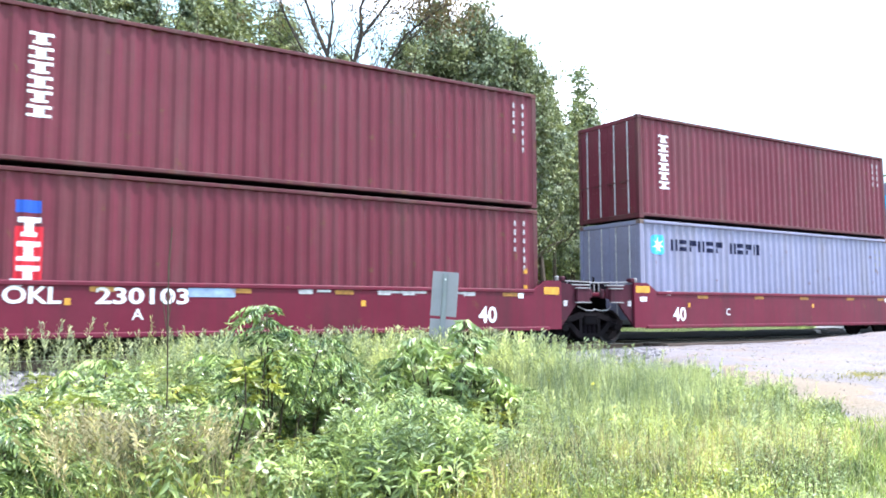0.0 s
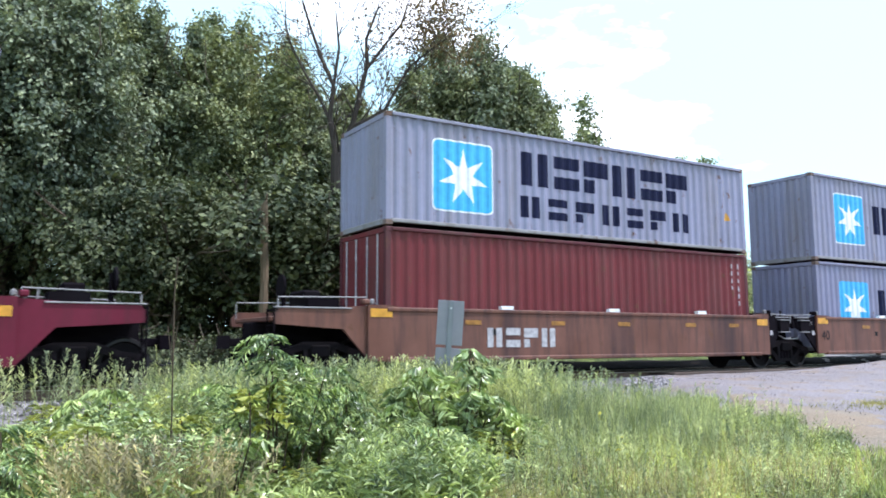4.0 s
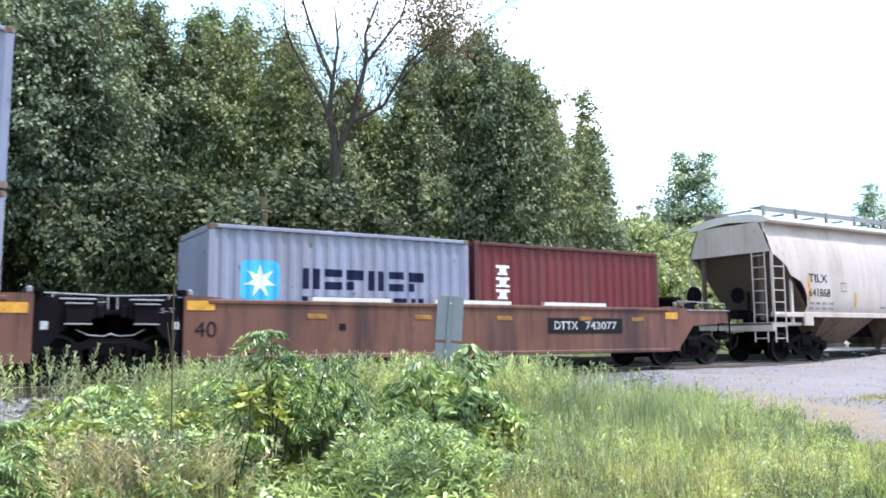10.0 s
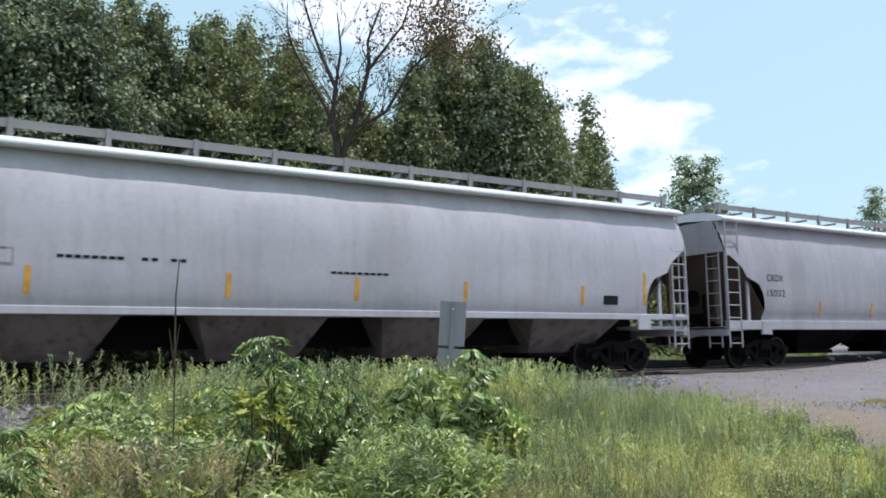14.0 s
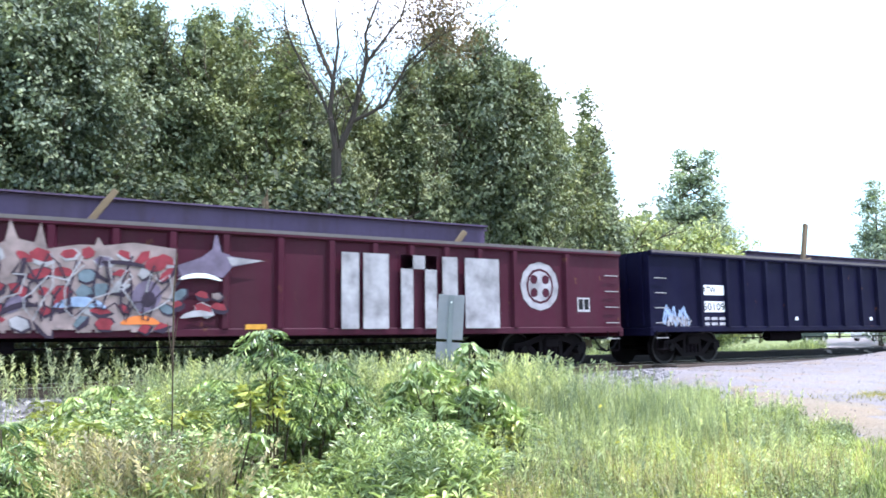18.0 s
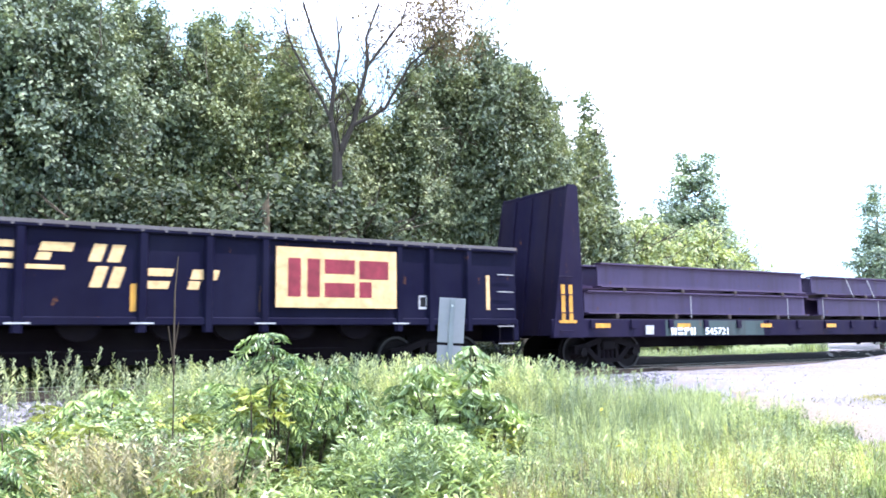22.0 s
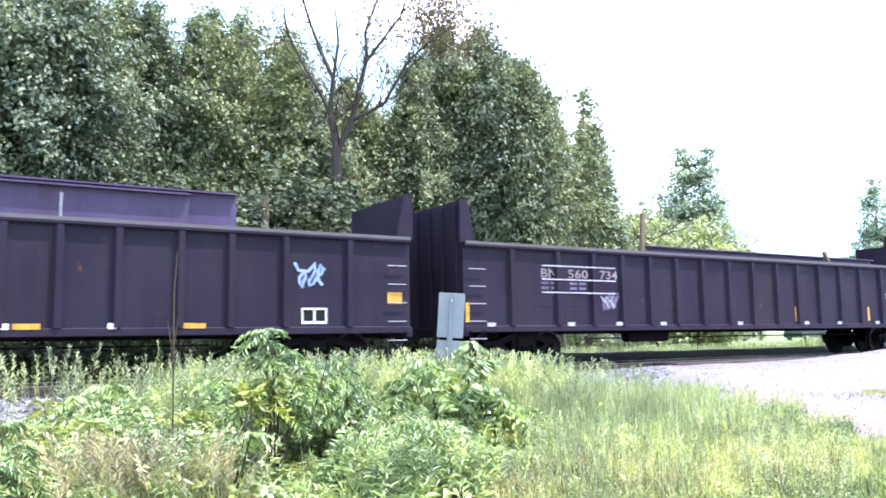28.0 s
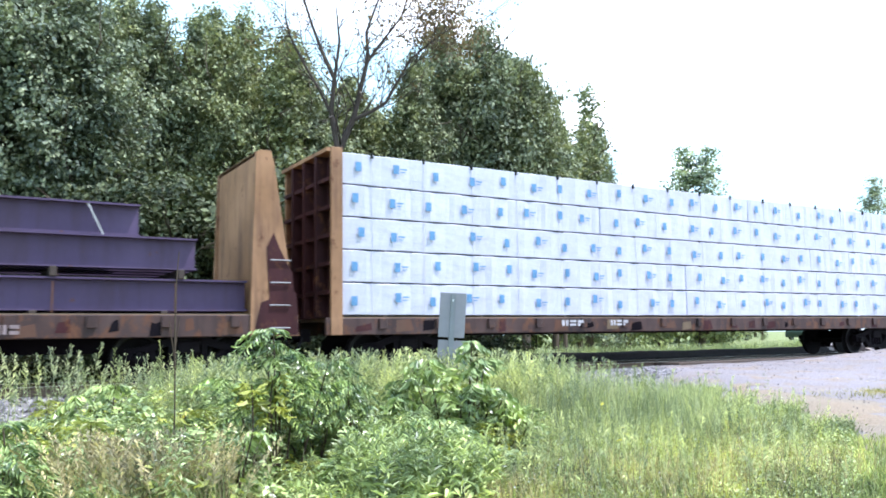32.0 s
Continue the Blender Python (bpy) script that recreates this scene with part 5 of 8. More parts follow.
def rounded(x0, x1, z0, z1, r):
    pts = []
    for cx, cz, a0 in ((x1 - r, z1 - r, 0), (x0 + r, z1 - r, 90), (x0 + r, z0 + r, 180), (x1 - r, z0 + r, 270)):
        pts += [(cx + r * math.cos(radians(a0 + k * 30)), cz + r * math.sin(radians(a0 + k * 30))) for k in range(4)]
    return pts


def star_panel(c, x0, x1, z0, z1, border=False):
    if border:
        corr_marks("panel_border", [rounded(x0 - 0.04, x1 + 0.04, z0 - 0.04, z1 + 0.04, 0.16)], "white", c)
    corr_marks("star_panel", [rounded(x0, x1, z0, z1, 0.13)], "sky_blue", c, "sky blue square panel", 0.007)
    r = (x1 - x0) * 0.43
    corr_mark("star", star((x0 + x1) / 2, (z0 + z1) / 2 - 0.02, r, r * 0.38), "white", c, "white seven pointed star", 0.010)


CASES = {}


def case(length, high, body, rail, doors):
    """A bare container, built once for each look."""
    key = (length, high, body, rail, doors)
    if key in CASES:
        return CASES[key]
    c = thing("shipping_container", "", "container")
    W = 1.219
    for s in (-1, 1):
        part("side_panel", corr_panel(0.14, length - 0.14, 0.15, high - 0.09, s * (W - 0.014), -s), body, c)
        part("top_rail", bbox(0.15, length - 0.15, s * W - 0.03, s * W + 0.0 if s > 0 else s * W + 0.03, high - 0.09, high - 0.01), body if rail == "rail" else rail, c)
        part("bottom_rail", bbox(0.15, length - 0.15, min(s * W, s * (W - 0.05)), max(s * W, s * (W - 0.05)), 0.065, 0.15), rail, c)
        for x in (0.0, length - 0.14):
            part("corner_post", bbox(x, x + 0.14, min(s * W, s * (W - 0.12)), max(s * W, s * (W - 0.12)), 0.118, high - 0.118, 0.01), body if rail == "rail" else rail, c)
        for x in (0, length - 0.178):
            for z in (0, high - 0.118):
                bm = bbox(x, x + 0.178, min(s * (W + 0.004), s * (W - 0.16)), max(s * (W + 0.004), s * (W - 0.16)), z, z + 0.118, 0.012)
                part("corner_casting", bm, "casting" if rail == "rail" else rail, c, "worn steel corner casting")
    bm = bmesh.new()
    n = int(length / 0.21)
    prev = None
    for i in range(n * 2 + 1):
        x = 0.15 + (length - 0.3) * i / (n * 2)
        z = high - 0.035 + (0.02 if i % 4 in (1, 2) else 0)
        cur = (bm.verts.new((x, -W + 0.03, z)), bm.verts.new((x, W - 0.03, z)))
        if prev:
            bm.faces.new((prev[0], cur[0], cur[1], prev[1]))
        prev = cur
    part("roof", bm, body, c)
    part("floor", boxes((0.15, length - 0.15, -W + 0.05, W - 0.05, 0.05, 0.15)), "dark_steel", c)
    for e, x in ((0, 0.02), (1, length - 0.06)):
        part("end_header", bbox(x - 0.01, x + 0.08, -W + 0.12, W - 0.12, high - 0.13, high - 0.01), body, c)
        part("end_sill", bbox(x - 0.01, x + 0.08, -W + 0.12, W - 0.12, 0.02, 0.15), rail, c)
        if e == 0 and doors:
            for y0, y1 in ((-W + 0.12, -0.01), (0.01, W - 0.12)):
                bm = bbox(x + 0.01, x + 0.05, y0, y1, 0.15, high - 0.13, 0.012)
                for k in range(4):
                    z = 0.3 + k * (high - 0.6) / 4
                    box(bm, x, x + 0.012, y0 + 0.08, y1 - 0.08, z, z + (high - 0.6) / 4 - 0.12)
                d = part("door", bm, body, c)
                for yy in (y0 + 0.28, y1 - 0.28):
                    part("locking_rod", rod((x - 0.02, yy, 0.16), (x - 0.02, yy, high - 0.14), 0.02, 0.02, 6), "dim_white", d, "galvanised locking rod")
                    part("door_handle", boxes((x - 0.045, x - 0.02, yy - 0.02, yy + 0.3, 1.05, 1.09)), rail, d)
        else:
            bm = bmesh.new()
            prev = None
            for i in range(37):
                y = -W + 0.1 + (2 * W - 0.2) * i / 36
                xx = x + (0.035 if i % 4 in (1, 2) else 0.0) * (1 if e == 0 else -1) + (0.03 if e else 0)
                cur = (bm.verts.new((xx, y, 0.15)), bm.verts.new((xx, y, high - 0.12)))
                if prev:
                    bm.faces.new((prev[0], cur[0], cur[1], prev[1]))
                prev = cur
            part("end_wall", bm, body, c)
    CASES[key] = c
    return c


USED = set()


def container(s, z, length, high, body, rail, doors, label):
    base = case(length, high, body, rail, doors)
    c = base if base.name not in USED else copy_thing(base, Matrix())
    USED.add(base.name)
    for o in [o for o in c.children if o.name.split(".")[0] in ("star", "star_panel", "panel_border", "name_block", "number_bar", "mark", "end_panel")]:
        for q in list(o.children):
            bpy.data.objects.remove(q)
        bpy.data.objects.remove(o)
    tagged(c, label, "container", "containers on the train")
    rides(c, s, z)
    return c


def small_bars(c, x, z, seed, mat="white", n=3):
    g = random.Random(seed)
    polys = []
    for i in range(n):
        for k in range(g.randint(3, 6)):
            polys.append(rect(x + i * 0.28 + 0.02, x + i * 0.28 + 0.07, z - k * 0.22 - 0.16 * g.uniform(0.6, 1.0), z - k * 0.22))
    corr_marks("number_bar", polys, mat, c)


FORTY, TWENTY, HIGH, LOW = 12.192, 6.058, 2.896, 2.591
Z_LOW, Z_UP = 0.49, 3.425


def name_marks(c, x0, x1, z0, z1, n, mat="navy", gap=0.28):
    corr_marks("name_block", slabs(x0, x1, z0, z1, n, gap), mat, c, "plain dark blocks of lettering" if mat == "navy" else "plain white blocks of lettering")


def big_star(s, z, body, doors, label, border=False, high=HIGH, two_lines=False):
    c = container(s, z, FORTY, high, body, "rail", doors, label)
    dz = -0.2 if two_lines else 0.0
    star_panel(c, 1.25, 2.9, 0.66 + dz, 2.3 + dz, border)
    if two_lines:
        name_marks(c, 3.8, 9.75, 1.27, 2.12, 6, gap=0.2)
        name_marks(c, 3.75, 9.75, 0.46, 1.0, 7, gap=0.45)
    else:
        name_marks(c, 3.5, 10.6, 1.07, 2.06, 6)
    small_bars(c, 11.0, high - 0.4, int(s * 10), "rail", 3)
    corr_mark("mark", [[(11.25, 0.95), (11.55, 0.95), (11.4, 1.2)]], "yellow", c, "yellow warning triangle", 0.006)
    if doors:
        for y0 in (-0.78, 0.3):
            bm = bmesh.new()
            bm.faces.new([bm.verts.new((-0.006, y, zz)) for y, zz in ((y0, 1.55), (y0, 2.1), (y0 + 0.48, 2.1), (y0 + 0.48, 1.55))])
            p = part("end_panel", bm, "sky_blue", c, "small blue star panel on the door")
            bm = bmesh.new()
            for tri in star(y0 + 0.24, 1.83, 0.2, 0.08):
                bm.faces.new([bm.verts.new((-0.011, q[0], q[1])) for q in tri])
            part("star", bm, "white", p)
    return c


def column_blocks(c, x, w, z1, z0, n, mat, lift=0.006):
    h = (z1 - z0) / n
    polys = []
    for i in range(n):
        t = z1 - i * h
        polys += [rect(x, x + w, t - h * 0.22, t), rect(x + w * 0.3, x + w * 0.7, t - h * 0.62, t - h * 0.22), rect(x + w * (0.0 if i % 2 else 0.15), x + w * (1.0 if i % 2 else 0.85), t - h * 0.8, t - h * 0.62)]
    corr_marks("name_block", polys, mat, c, "column of plain white blocks", lift)


def maroon_box(s, z, label, body="maroon", doors=True, column=True):
    c = container(s, z, FORTY, HIGH, body, "red_rail", doors, label)
    if column:
        column_blocks(c, 0.82, 0.4, 2.4, 0.82, 6, "white")
    small_bars(c, 11.45, 2.6, int(s * 7), "dim_white", 2)
    return c


c = maroon_box(0.2, Z_UP, "maroon steel container stacked on another, white block lettering")
c = maroon_box(0.2, Z_LOW, "maroon steel container in the well, blue and red mark", column=False)
corr_marks("mark", [rect(0.72, 1.12, 2.1, 2.32)], "deep_blue", c)
corr_marks("mark", [rect(0.72, 1.16, 0.72, 1.86)], "bright_red", c)
column_blocks(c, 0.76, 0.36, 2.02, 0.75, 3, "white", 0.009)
corr_marks("mark", [rect(11.75, 11.88, 0.9, 1.02), rect(11.75, 11.88, 1.3, 1.42)], "yellow", c)
c = maroon_box(15.95, Z_UP, "maroon steel container with white column lettering, door end shut")
c = container(15.95, Z_LOW, FORTY, HIGH, "grey", "rail", True, "light grey steel container with small blue star panel")
star_panel(c, 0.45, 0.98, 1.95, 2.5)
name_marks(c, 1.22, 3.4, 2.08, 2.4, 6)
name_marks(c, 3.75, 5.1, 2.08, 2.4, 4)
small_bars(c, 11.4, 2.5, 3, "rail", 2)
big_star(31.8, Z_UP, "grey2", True, "grey steel container, blue star panel, two lines of blocks", True, LOW, True)
big_star(31.8, Z_LOW, "grey", True, "grey steel container in a red well car, blue star panel")
big_star(51.6, Z_UP, "grey2", False, "grey steel container on a maroon one, blue star panel", True, LOW, True)
c = maroon_box(51.6, Z_LOW, "maroon steel container low in an orange well car", "maroon2", column=False)
big_star(67.2, Z_UP, "grey2", False, "weathered grey steel container, white bordered blue star panel", True)
big_star(67.2, Z_LOW, "grey", False, "grey steel container in an orange well car, blue star panel")
big_star(82.8, Z_LOW, "grey", True, "single grey steel container in an orange well car")
big_star(98.5, Z_UP, "grey", True, "grey steel container stacked on its like, blue star panel")
big_star(98.5, Z_LOW, "grey2", True, "grey steel container in the well, blue star panel")
c = container(114.2, Z_LOW, TWENTY, LOW, "grey2", "rail", False, "short grey steel container with small blue star panel")
star_panel(c, 0.65, 1.45, 1.1, 1.9)
name_marks(c, 1.95, 4.85, 1.35, 1.78, 6)
name_marks(c, 1.95, 4.85, 0.9, 1.2, 7)
c = container(120.42, Z_LOW, TWENTY, LOW, "maroon2", "red_rail", False, "short red brown steel container with white column lettering")
column_blocks(c, 0.62, 0.42, 2.05, 0.6, 5, "white")


# well cars
def well_car(s, paint_name, label, left, right, marks_fun, tan=False):
    """left and right: 'share' for an articulated end whose truck belongs to the next unit, 'joint' for one with its truck, 'end' for a coupled end."""
    car = thing("well_car", label, "well car", "well cars of the train")
    L = FORTY
    rides(car, s)
    dark = "dark_steel" if tan else paint_name
    top = 1.57 if tan else 1.40
    hi = 1.62
    for sg in (-1, 1):
        y0, y1 = (-1.50, -1.44) if sg < 0 else (1.44, 1.50)
        side = part("side_sill", prism([(-0.55, 0.43), (L + 0.5, 0.43), (L + 0.5, hi), (L + 0.02, hi), (L - 0.35, top), (0.3, top), (-0.05, hi), (-0.55, hi)], y0, y1), paint_name, car)
        part("top_chord", bbox(-0.1, L + 0.1, y0 - 0.03, y1 + 0.04, top - 0.09, top + 0.004, 0.02) if tan else bbox(0.3, L - 0.35, y0 - 0.03, y1 + 0.04, top - 0.09, top + 0.004, 0.02), paint_name, side)
        part("bottom_chord", bbox(-0.1, L + 0.1, y0 - 0.035, y1 + 0.05, 0.40, 0.50, 0.02), paint_name, side)
    part("well_floor", boxes((-0.1, L + 0.1, -1.42, 1.42, 0.43, 0.48)), "dark_steel", car)
    for e, kind in ((-1, left), (1, right)):
        x = -0.5 if e < 0 else L + 0.5
        far = 1.3 if kind != "end" else 2.1
        out = x + e * far
        a, b = min(x, out), max(x, out)
        if kind == "end":
            dark = paint_name
        else:
            dark = "dark_steel" if tan else paint_name
        part("end_platform", bbox(a, b, -1.15, 1.15, 1.26, 1.36, 0.02), dark, car)
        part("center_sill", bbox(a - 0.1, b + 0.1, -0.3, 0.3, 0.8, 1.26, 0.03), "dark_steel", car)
        gus = "dark_steel" if tan and kind != "end" else paint_name if kind == "end" else "end_red"
        reach = far if kind == "end" else 1.0
        tip = x + e * reach
        for y in (-1.44, 1.38):
            g = part("end_gusset", prism([(x, 0.45), (x, 1.6), (x + e * reach * 0.4, 1.54), (tip - e * 0.12, 1.52), (tip, 1.4), (tip, 1.2), (x + e * 0.6, 1.1), (x + e * 0.16, 0.62)], y, y + 0.06), gus, car)
            if y < 0 and kind != "end":
                part("stencil", sheet([rect(min(x + e * 0.12, x + e * 0.24), max(x + e * 0.12, x + e * 0.24), 1.0, 1.14)], y - 0.005), "dim_white", g)
                if tan and e < 0:
                    words("125-T", x - 0.62, 1.3, 0.1, y - 0.005, "rail", g, 0.42)
        if kind != "end":
            a0, b0 = min(x + e * 0.5, x + e * 0.92), max(x + e * 0.5, x + e * 0.92)
            st = part("step_box", bbox(a0, b0, -1.53, -1.44, 1.1, 1.44, 0.015), gus, car, "boxed step with worn pale edges")
            for z in (1.08, 1.44):
                part("step_edge", bbox(a0 - 0.01, b0 + 0.01, -1.56, -1.44, z, z + 0.025, 0.006), "rail", st)
            part("pin_plate", bbox(min(tip, tip + e * 0.14), max(tip, tip + e * 0.14), -1.4, -1.3, 1.2, 1.44, 0.03), gus, car)
            part("air_hose", tube([(x + e * 0.7, -1.3, 1.0), (x + e * 0.9, -1.36, 0.9), (x + e * 1.15, -1.36, 0.88), (out, -1.3, 0.93)], 0.014), "rail", car, "pale slack hose under the joint")
        part("platform_edge", bbox(min(x + e * 0.4, tip), max(x + e * 0.4, tip), -1.47, -1.36, 1.52, 1.55, 0.008), "rail", car, "pale strip along the platform's top edge")
        for y in (-1.38, 1.38):
            bm = bmesh.new()
            top_z = 1.6 if kind != "end" else 1.74
            rod((x + e * 0.05, y, top_z + 0.04), (out + e * (0.03 if kind != "end" else -0.1), y, top_z), 0.016, 0.016, 6, bm)
            for q in (0.3, far - 0.1):
                rod((x + e * q, y, 1.36), (x + e * q, y, top_z + 0.03 - 0.03 * q), 0.016, 0.016, 6, bm)
            part("handrail", bm, "rail", car, "pale worn steel handrail")
        part("corner_bracket", bbox(min(x, x + e * 0.16), max(x, x + e * 0.16), -1.5, -1.3, hi, hi + 0.12, 0.03), gus, car)
        part("locking_cone", bbox(min(x - e * 0.12, x - e * 0.02), max(x - e * 0.12, x - e * 0.02), -1.47, -1.36, hi, hi + 0.13, 0.03), "rail", car, "pale worn locking cone")
        part("valve_box", bbox(x + e * 0.5 - 0.2, x + e * 0.5 + 0.2, -0.9, -0.5, 1.36, 1.62, 0.03), "dark_steel", car)
        part("vent_pipe", rod((x + e * 0.8, -0.75, 1.36), (x + e * 0.8, -0.75, 1.78), 0.03, 0.03, 6), "dark_steel", car)
        part("air_tank", rod((x + e * 0.7, 0.2, 1.45), (x + e * 1.1, 0.6, 1.45), 0.1, 0.1, 8), "dark_steel", car)
        part("brake_cylinder", rod((x + e * 0.15, -0.95, 1.48), (x + e * 0.15, -0.3, 1.48), 0.12, 0.12, 10), "dark_steel", car)
        part("lever_box", bbox(min(x + e * 0.75, x + e * 1.15), max(x + e * 0.75, x + e * 1.15), -0.6, 0.3, 1.36, 1.95 if kind == "end" else 1.7, 0.04), "dark_steel", car)
        if kind == "joint":
            truck(car, s, x + e * 1.33)
        elif kind == "end":
            truck(car, s, x + e * 0.95)
            coupler(car, out, e)
            bm = rod((out - e * 0.5, -0.6, 1.36), (out - e * 0.5, -0.6, 2.15), 0.05, 0.05, 8)
            rod((out - e * 0.42, -0.6, 2.0), (out - e * 0.46, -0.6, 2.0), 0.27, 0.27, 14, bm)
            box(bm, min(out - e * 0.9, out - e * 1.6), max(out - e * 0.9, out - e * 1.6), -1.0, -0.2, 1.36, 1.75)
            part("hand_brake", bm, "dark_steel", car)
            ladder(car, out, -1.45, 0.45, 1.5, "dark_steel", 0.4, 0.3, 'y')
    ys = -1.506
    marks("corner_reflector", [rect(-0.5, 0.02, 1.36, 1.54), rect(L - 0.05, L + 0.42, 1.28, 1.46)], ys - 0.004, "yellow", car)
    marks("reflector", [rect(x, x + 0.42, 1.22, 1.32) for x in (1.9, 4.4, 6.6, 9.1, 10.9)], ys - 0.004, "yellow_worn", car)
    marks_fun(car, ys - 0.004)
    return car


def red_marks(name_left):
    def f(car, y):
        marks("reflector", [rect(-0.35, -0.1, 1.13, 1.25), rect(0.65, 0.85, 1.3, 1.42), rect(11.35, 11.5, 1.18, 1.3)], y, "white", car)
        if name_left == 1:
            words("OKL", 0.55, 1.0, 0.3, y, "white", car, 0.9, bold=0.02)
            words("230103", 2.0, 1.0, 0.3, y, "white", car, 1.62, bold=0.02)
            words("A", 2.62, 0.72, 0.2, y, "white", car)
            words("40", 10.2, 0.6, 0.38, y, "white", car, bold=0.02)
            marks("sticker", [rect(3.6, 4.5, 1.14, 1.36)], y, "graf_c", car, "pale blue sticker")
            marks("lettering_bar", [rect(x, x + 0.3, 1.22 + 0.04 * (i % 2), 1.33) for i, x in enumerate((5.8, 6.2, 7.6, 7.9, 8.2, 8.5, 9.2, 9.5, 9.8))], y, "dim_white", car)
        elif name_left == 2:
            words("40", 0.9, 0.6, 0.38, y, "white", car, bold=0.02)
            words("C", 3.1, 0.75, 0.2, y, "white", car)
        else:
            words("40", 0.9, 0.6, 0.38, y, "white", car, bold=0.02)
            words("B", 3.6, 0.74, 0.2, y, "white", car)
            words("NOKL", 8.6, 0.98, 0.28, y, "white", car, 1.1, bold=0.02)
            words("230109", 10.1, 0.98, 0.28, y, "white", car, 1.72, bold=0.02)
            marks("lettering_bar", [rect(x, x + 0.25, 1.0, 1.05) for x in (5.6, 5.95, 6.3, 6.65, 7.0)], y, "dim_white", car)
        marks("spot", [rect(x, x + 0.1, 0.98, 1.1) for x in (1.5, 7.2)], y, "yellow", car)
    return f


def tan_marks(kind):
    def f(car, y):
        if kind == "box":
            marks("name_panel", [rect(8.1, 10.55, 0.9, 1.28)], y, "black", car, "black panel with worn block lettering")
            words("DTTX", 8.3, 1.0, 0.2, y - 0.003, "dim_white", car, 0.75, bold=0.015)
            words("743077", 9.3, 1.0, 0.2, y - 0.003, "dim_white", car, 1.05, bold=0.015)
        elif kind == "plain":
            marks("name_block", slabs(2.5, 4.5, 0.7, 1.15, 4), y, "dim_white", car, "ghost of painted-out lettering")
        else:
            marks("name_panel", [rect(4.95, 7.2, 0.82, 1.3)], y, "black", car, "black panel with cream block lettering")
            marks("name_block", slabs(5.25, 7.0, 0.92, 1.2, 3, 0.1), y - 0.003, "dim_white", car)
        if kind != "plain":
            words("40", -0.35, 0.85, 0.3, y, "black", car)
        marks("vent", [rect(2.6, 2.75, 0.98, 1.12)], y, "black", car)
        wide = ((2.0, 3.8), (4.9, 7.0), (8.0, 10.0)) if kind == "box" else ((2.9, 3.25), (6.3, 6.65), (9.6, 9.95))
        for a, b in wide:
            part("deflector", prism([(a, 1.575), (b, 1.575), (b, 1.66), (a, 1.66)], -1.52, -1.40), "white" if kind != "box" else "eave_tan", car, "whitish steel deflector")
    return f


well_car(0.2, "well_red", "red articulated well car carrying two maroon containers", "joint", "joint", red_marks(1))
well_car(15.95, "well_red", "red articulated well car carrying maroon and grey containers", "share", "joint", red_marks(2))
well_car(31.8, "well_red", "red end well car carrying two grey containers", "share", "end", red_marks(3))
well_car(51.6, "well_tan", "dirty orange end well car with a dark coupled end", "end", "joint", tan_marks("plain"), True)
for s0, text in ((67.2, "two grey containers"), (82.8, "one grey container"), (98.5, "two star marked containers")):
    well_car(s0, "well_tan", "dirty orange articulated well car carrying " + text, "share", "joint", tan_marks("sign"), True)
well_car(114.25, "well_tan", "dirty orange end well car carrying two short containers", "share", "end", tan_marks("box"), True)


# covered hoppers
H_Z = [1.2, 1.36, 1.5, 1.6, 1.75, 2.0, 2.2, 2.4, 2.5, 2.57, 2.65, 2.78, 2.92, 3.05, 3.2, 3.35, 3.55, 3.75, 3.95, 4.15, 4.3]
H_W = [1.49, 1.495, 1.50, 1.54, 1.562, 1.585, 1.593, 1.599, 1.60, 1.60, 1.60, 1.60, 1.597, 1.589, 1.575, 1.555, 1.51, 1.45, 1.365, 1.26, 1.17]
H_CUT = [1.5, 1.5, 1.52, 1.56, 1.60, 1.57, 1.5, 1.37, 1.22, 1.0, 0.8, 0.73, 0.63, 0.45, 0.22, 0.03, 0, 0, 0, 0, 0]


def side_y(L, x, z):
    """Half width of a hopper's panelled side at a place along it."""
    t = min(max((z - 1.62) / 0.2, 0), 1)
    return float(np.interp(z, H_Z, H_W)) + 0.026 * t * abs(math.sin(math.pi * 8 * x / L))


def on_side(bm, L, lift, dx=0.0, dz=0.0):
    for v in bm.verts:
        v.co.y = -side_y(L, v.co.x + dx, v.co.z + dz) - lift
    return bm


def side_marks(name, polys, L, mat, car, label="", lift=0.006):
    """Painted shapes that lie on a hopper's curved side."""
    for p in polys:
        bm = sheet([p], 0)
        x0, x1 = min(q[0] for q in p), max(q[0] for q in p)
        z0, z1 = min(q[1] for q in p), max(q[1] for q in p)
        for z in [z for z in H_Z if z0 < z < z1]:
            bmesh.ops.bisect_plane(bm, geom=bm.verts[:] + bm.edges[:] + bm.faces[:], plane_co=(0, 0, z), plane_no=(0, 0, 1))
        for k in range(1, int((x1 - x0) / 0.25) + 1):
            bmesh.ops.bisect_plane(bm, geom=bm.verts[:] + bm.edges[:] + bm.faces[:], plane_co=(x0 + k * 0.25, 0, 0), plane_no=(1, 0, 0))
        part(name, on_side(bm, L, lift), mat, car, label)


def side_words(text, x, z, height, L, mat, car, width, bold=0.0):
    ob = words(text, x, z, height, 0, mat, car, width, bold=bold)
    for v in ob.data.vertices:
        v.co.y = -side_y(L, v.co.x + x, v.co.z + z) - 0.008


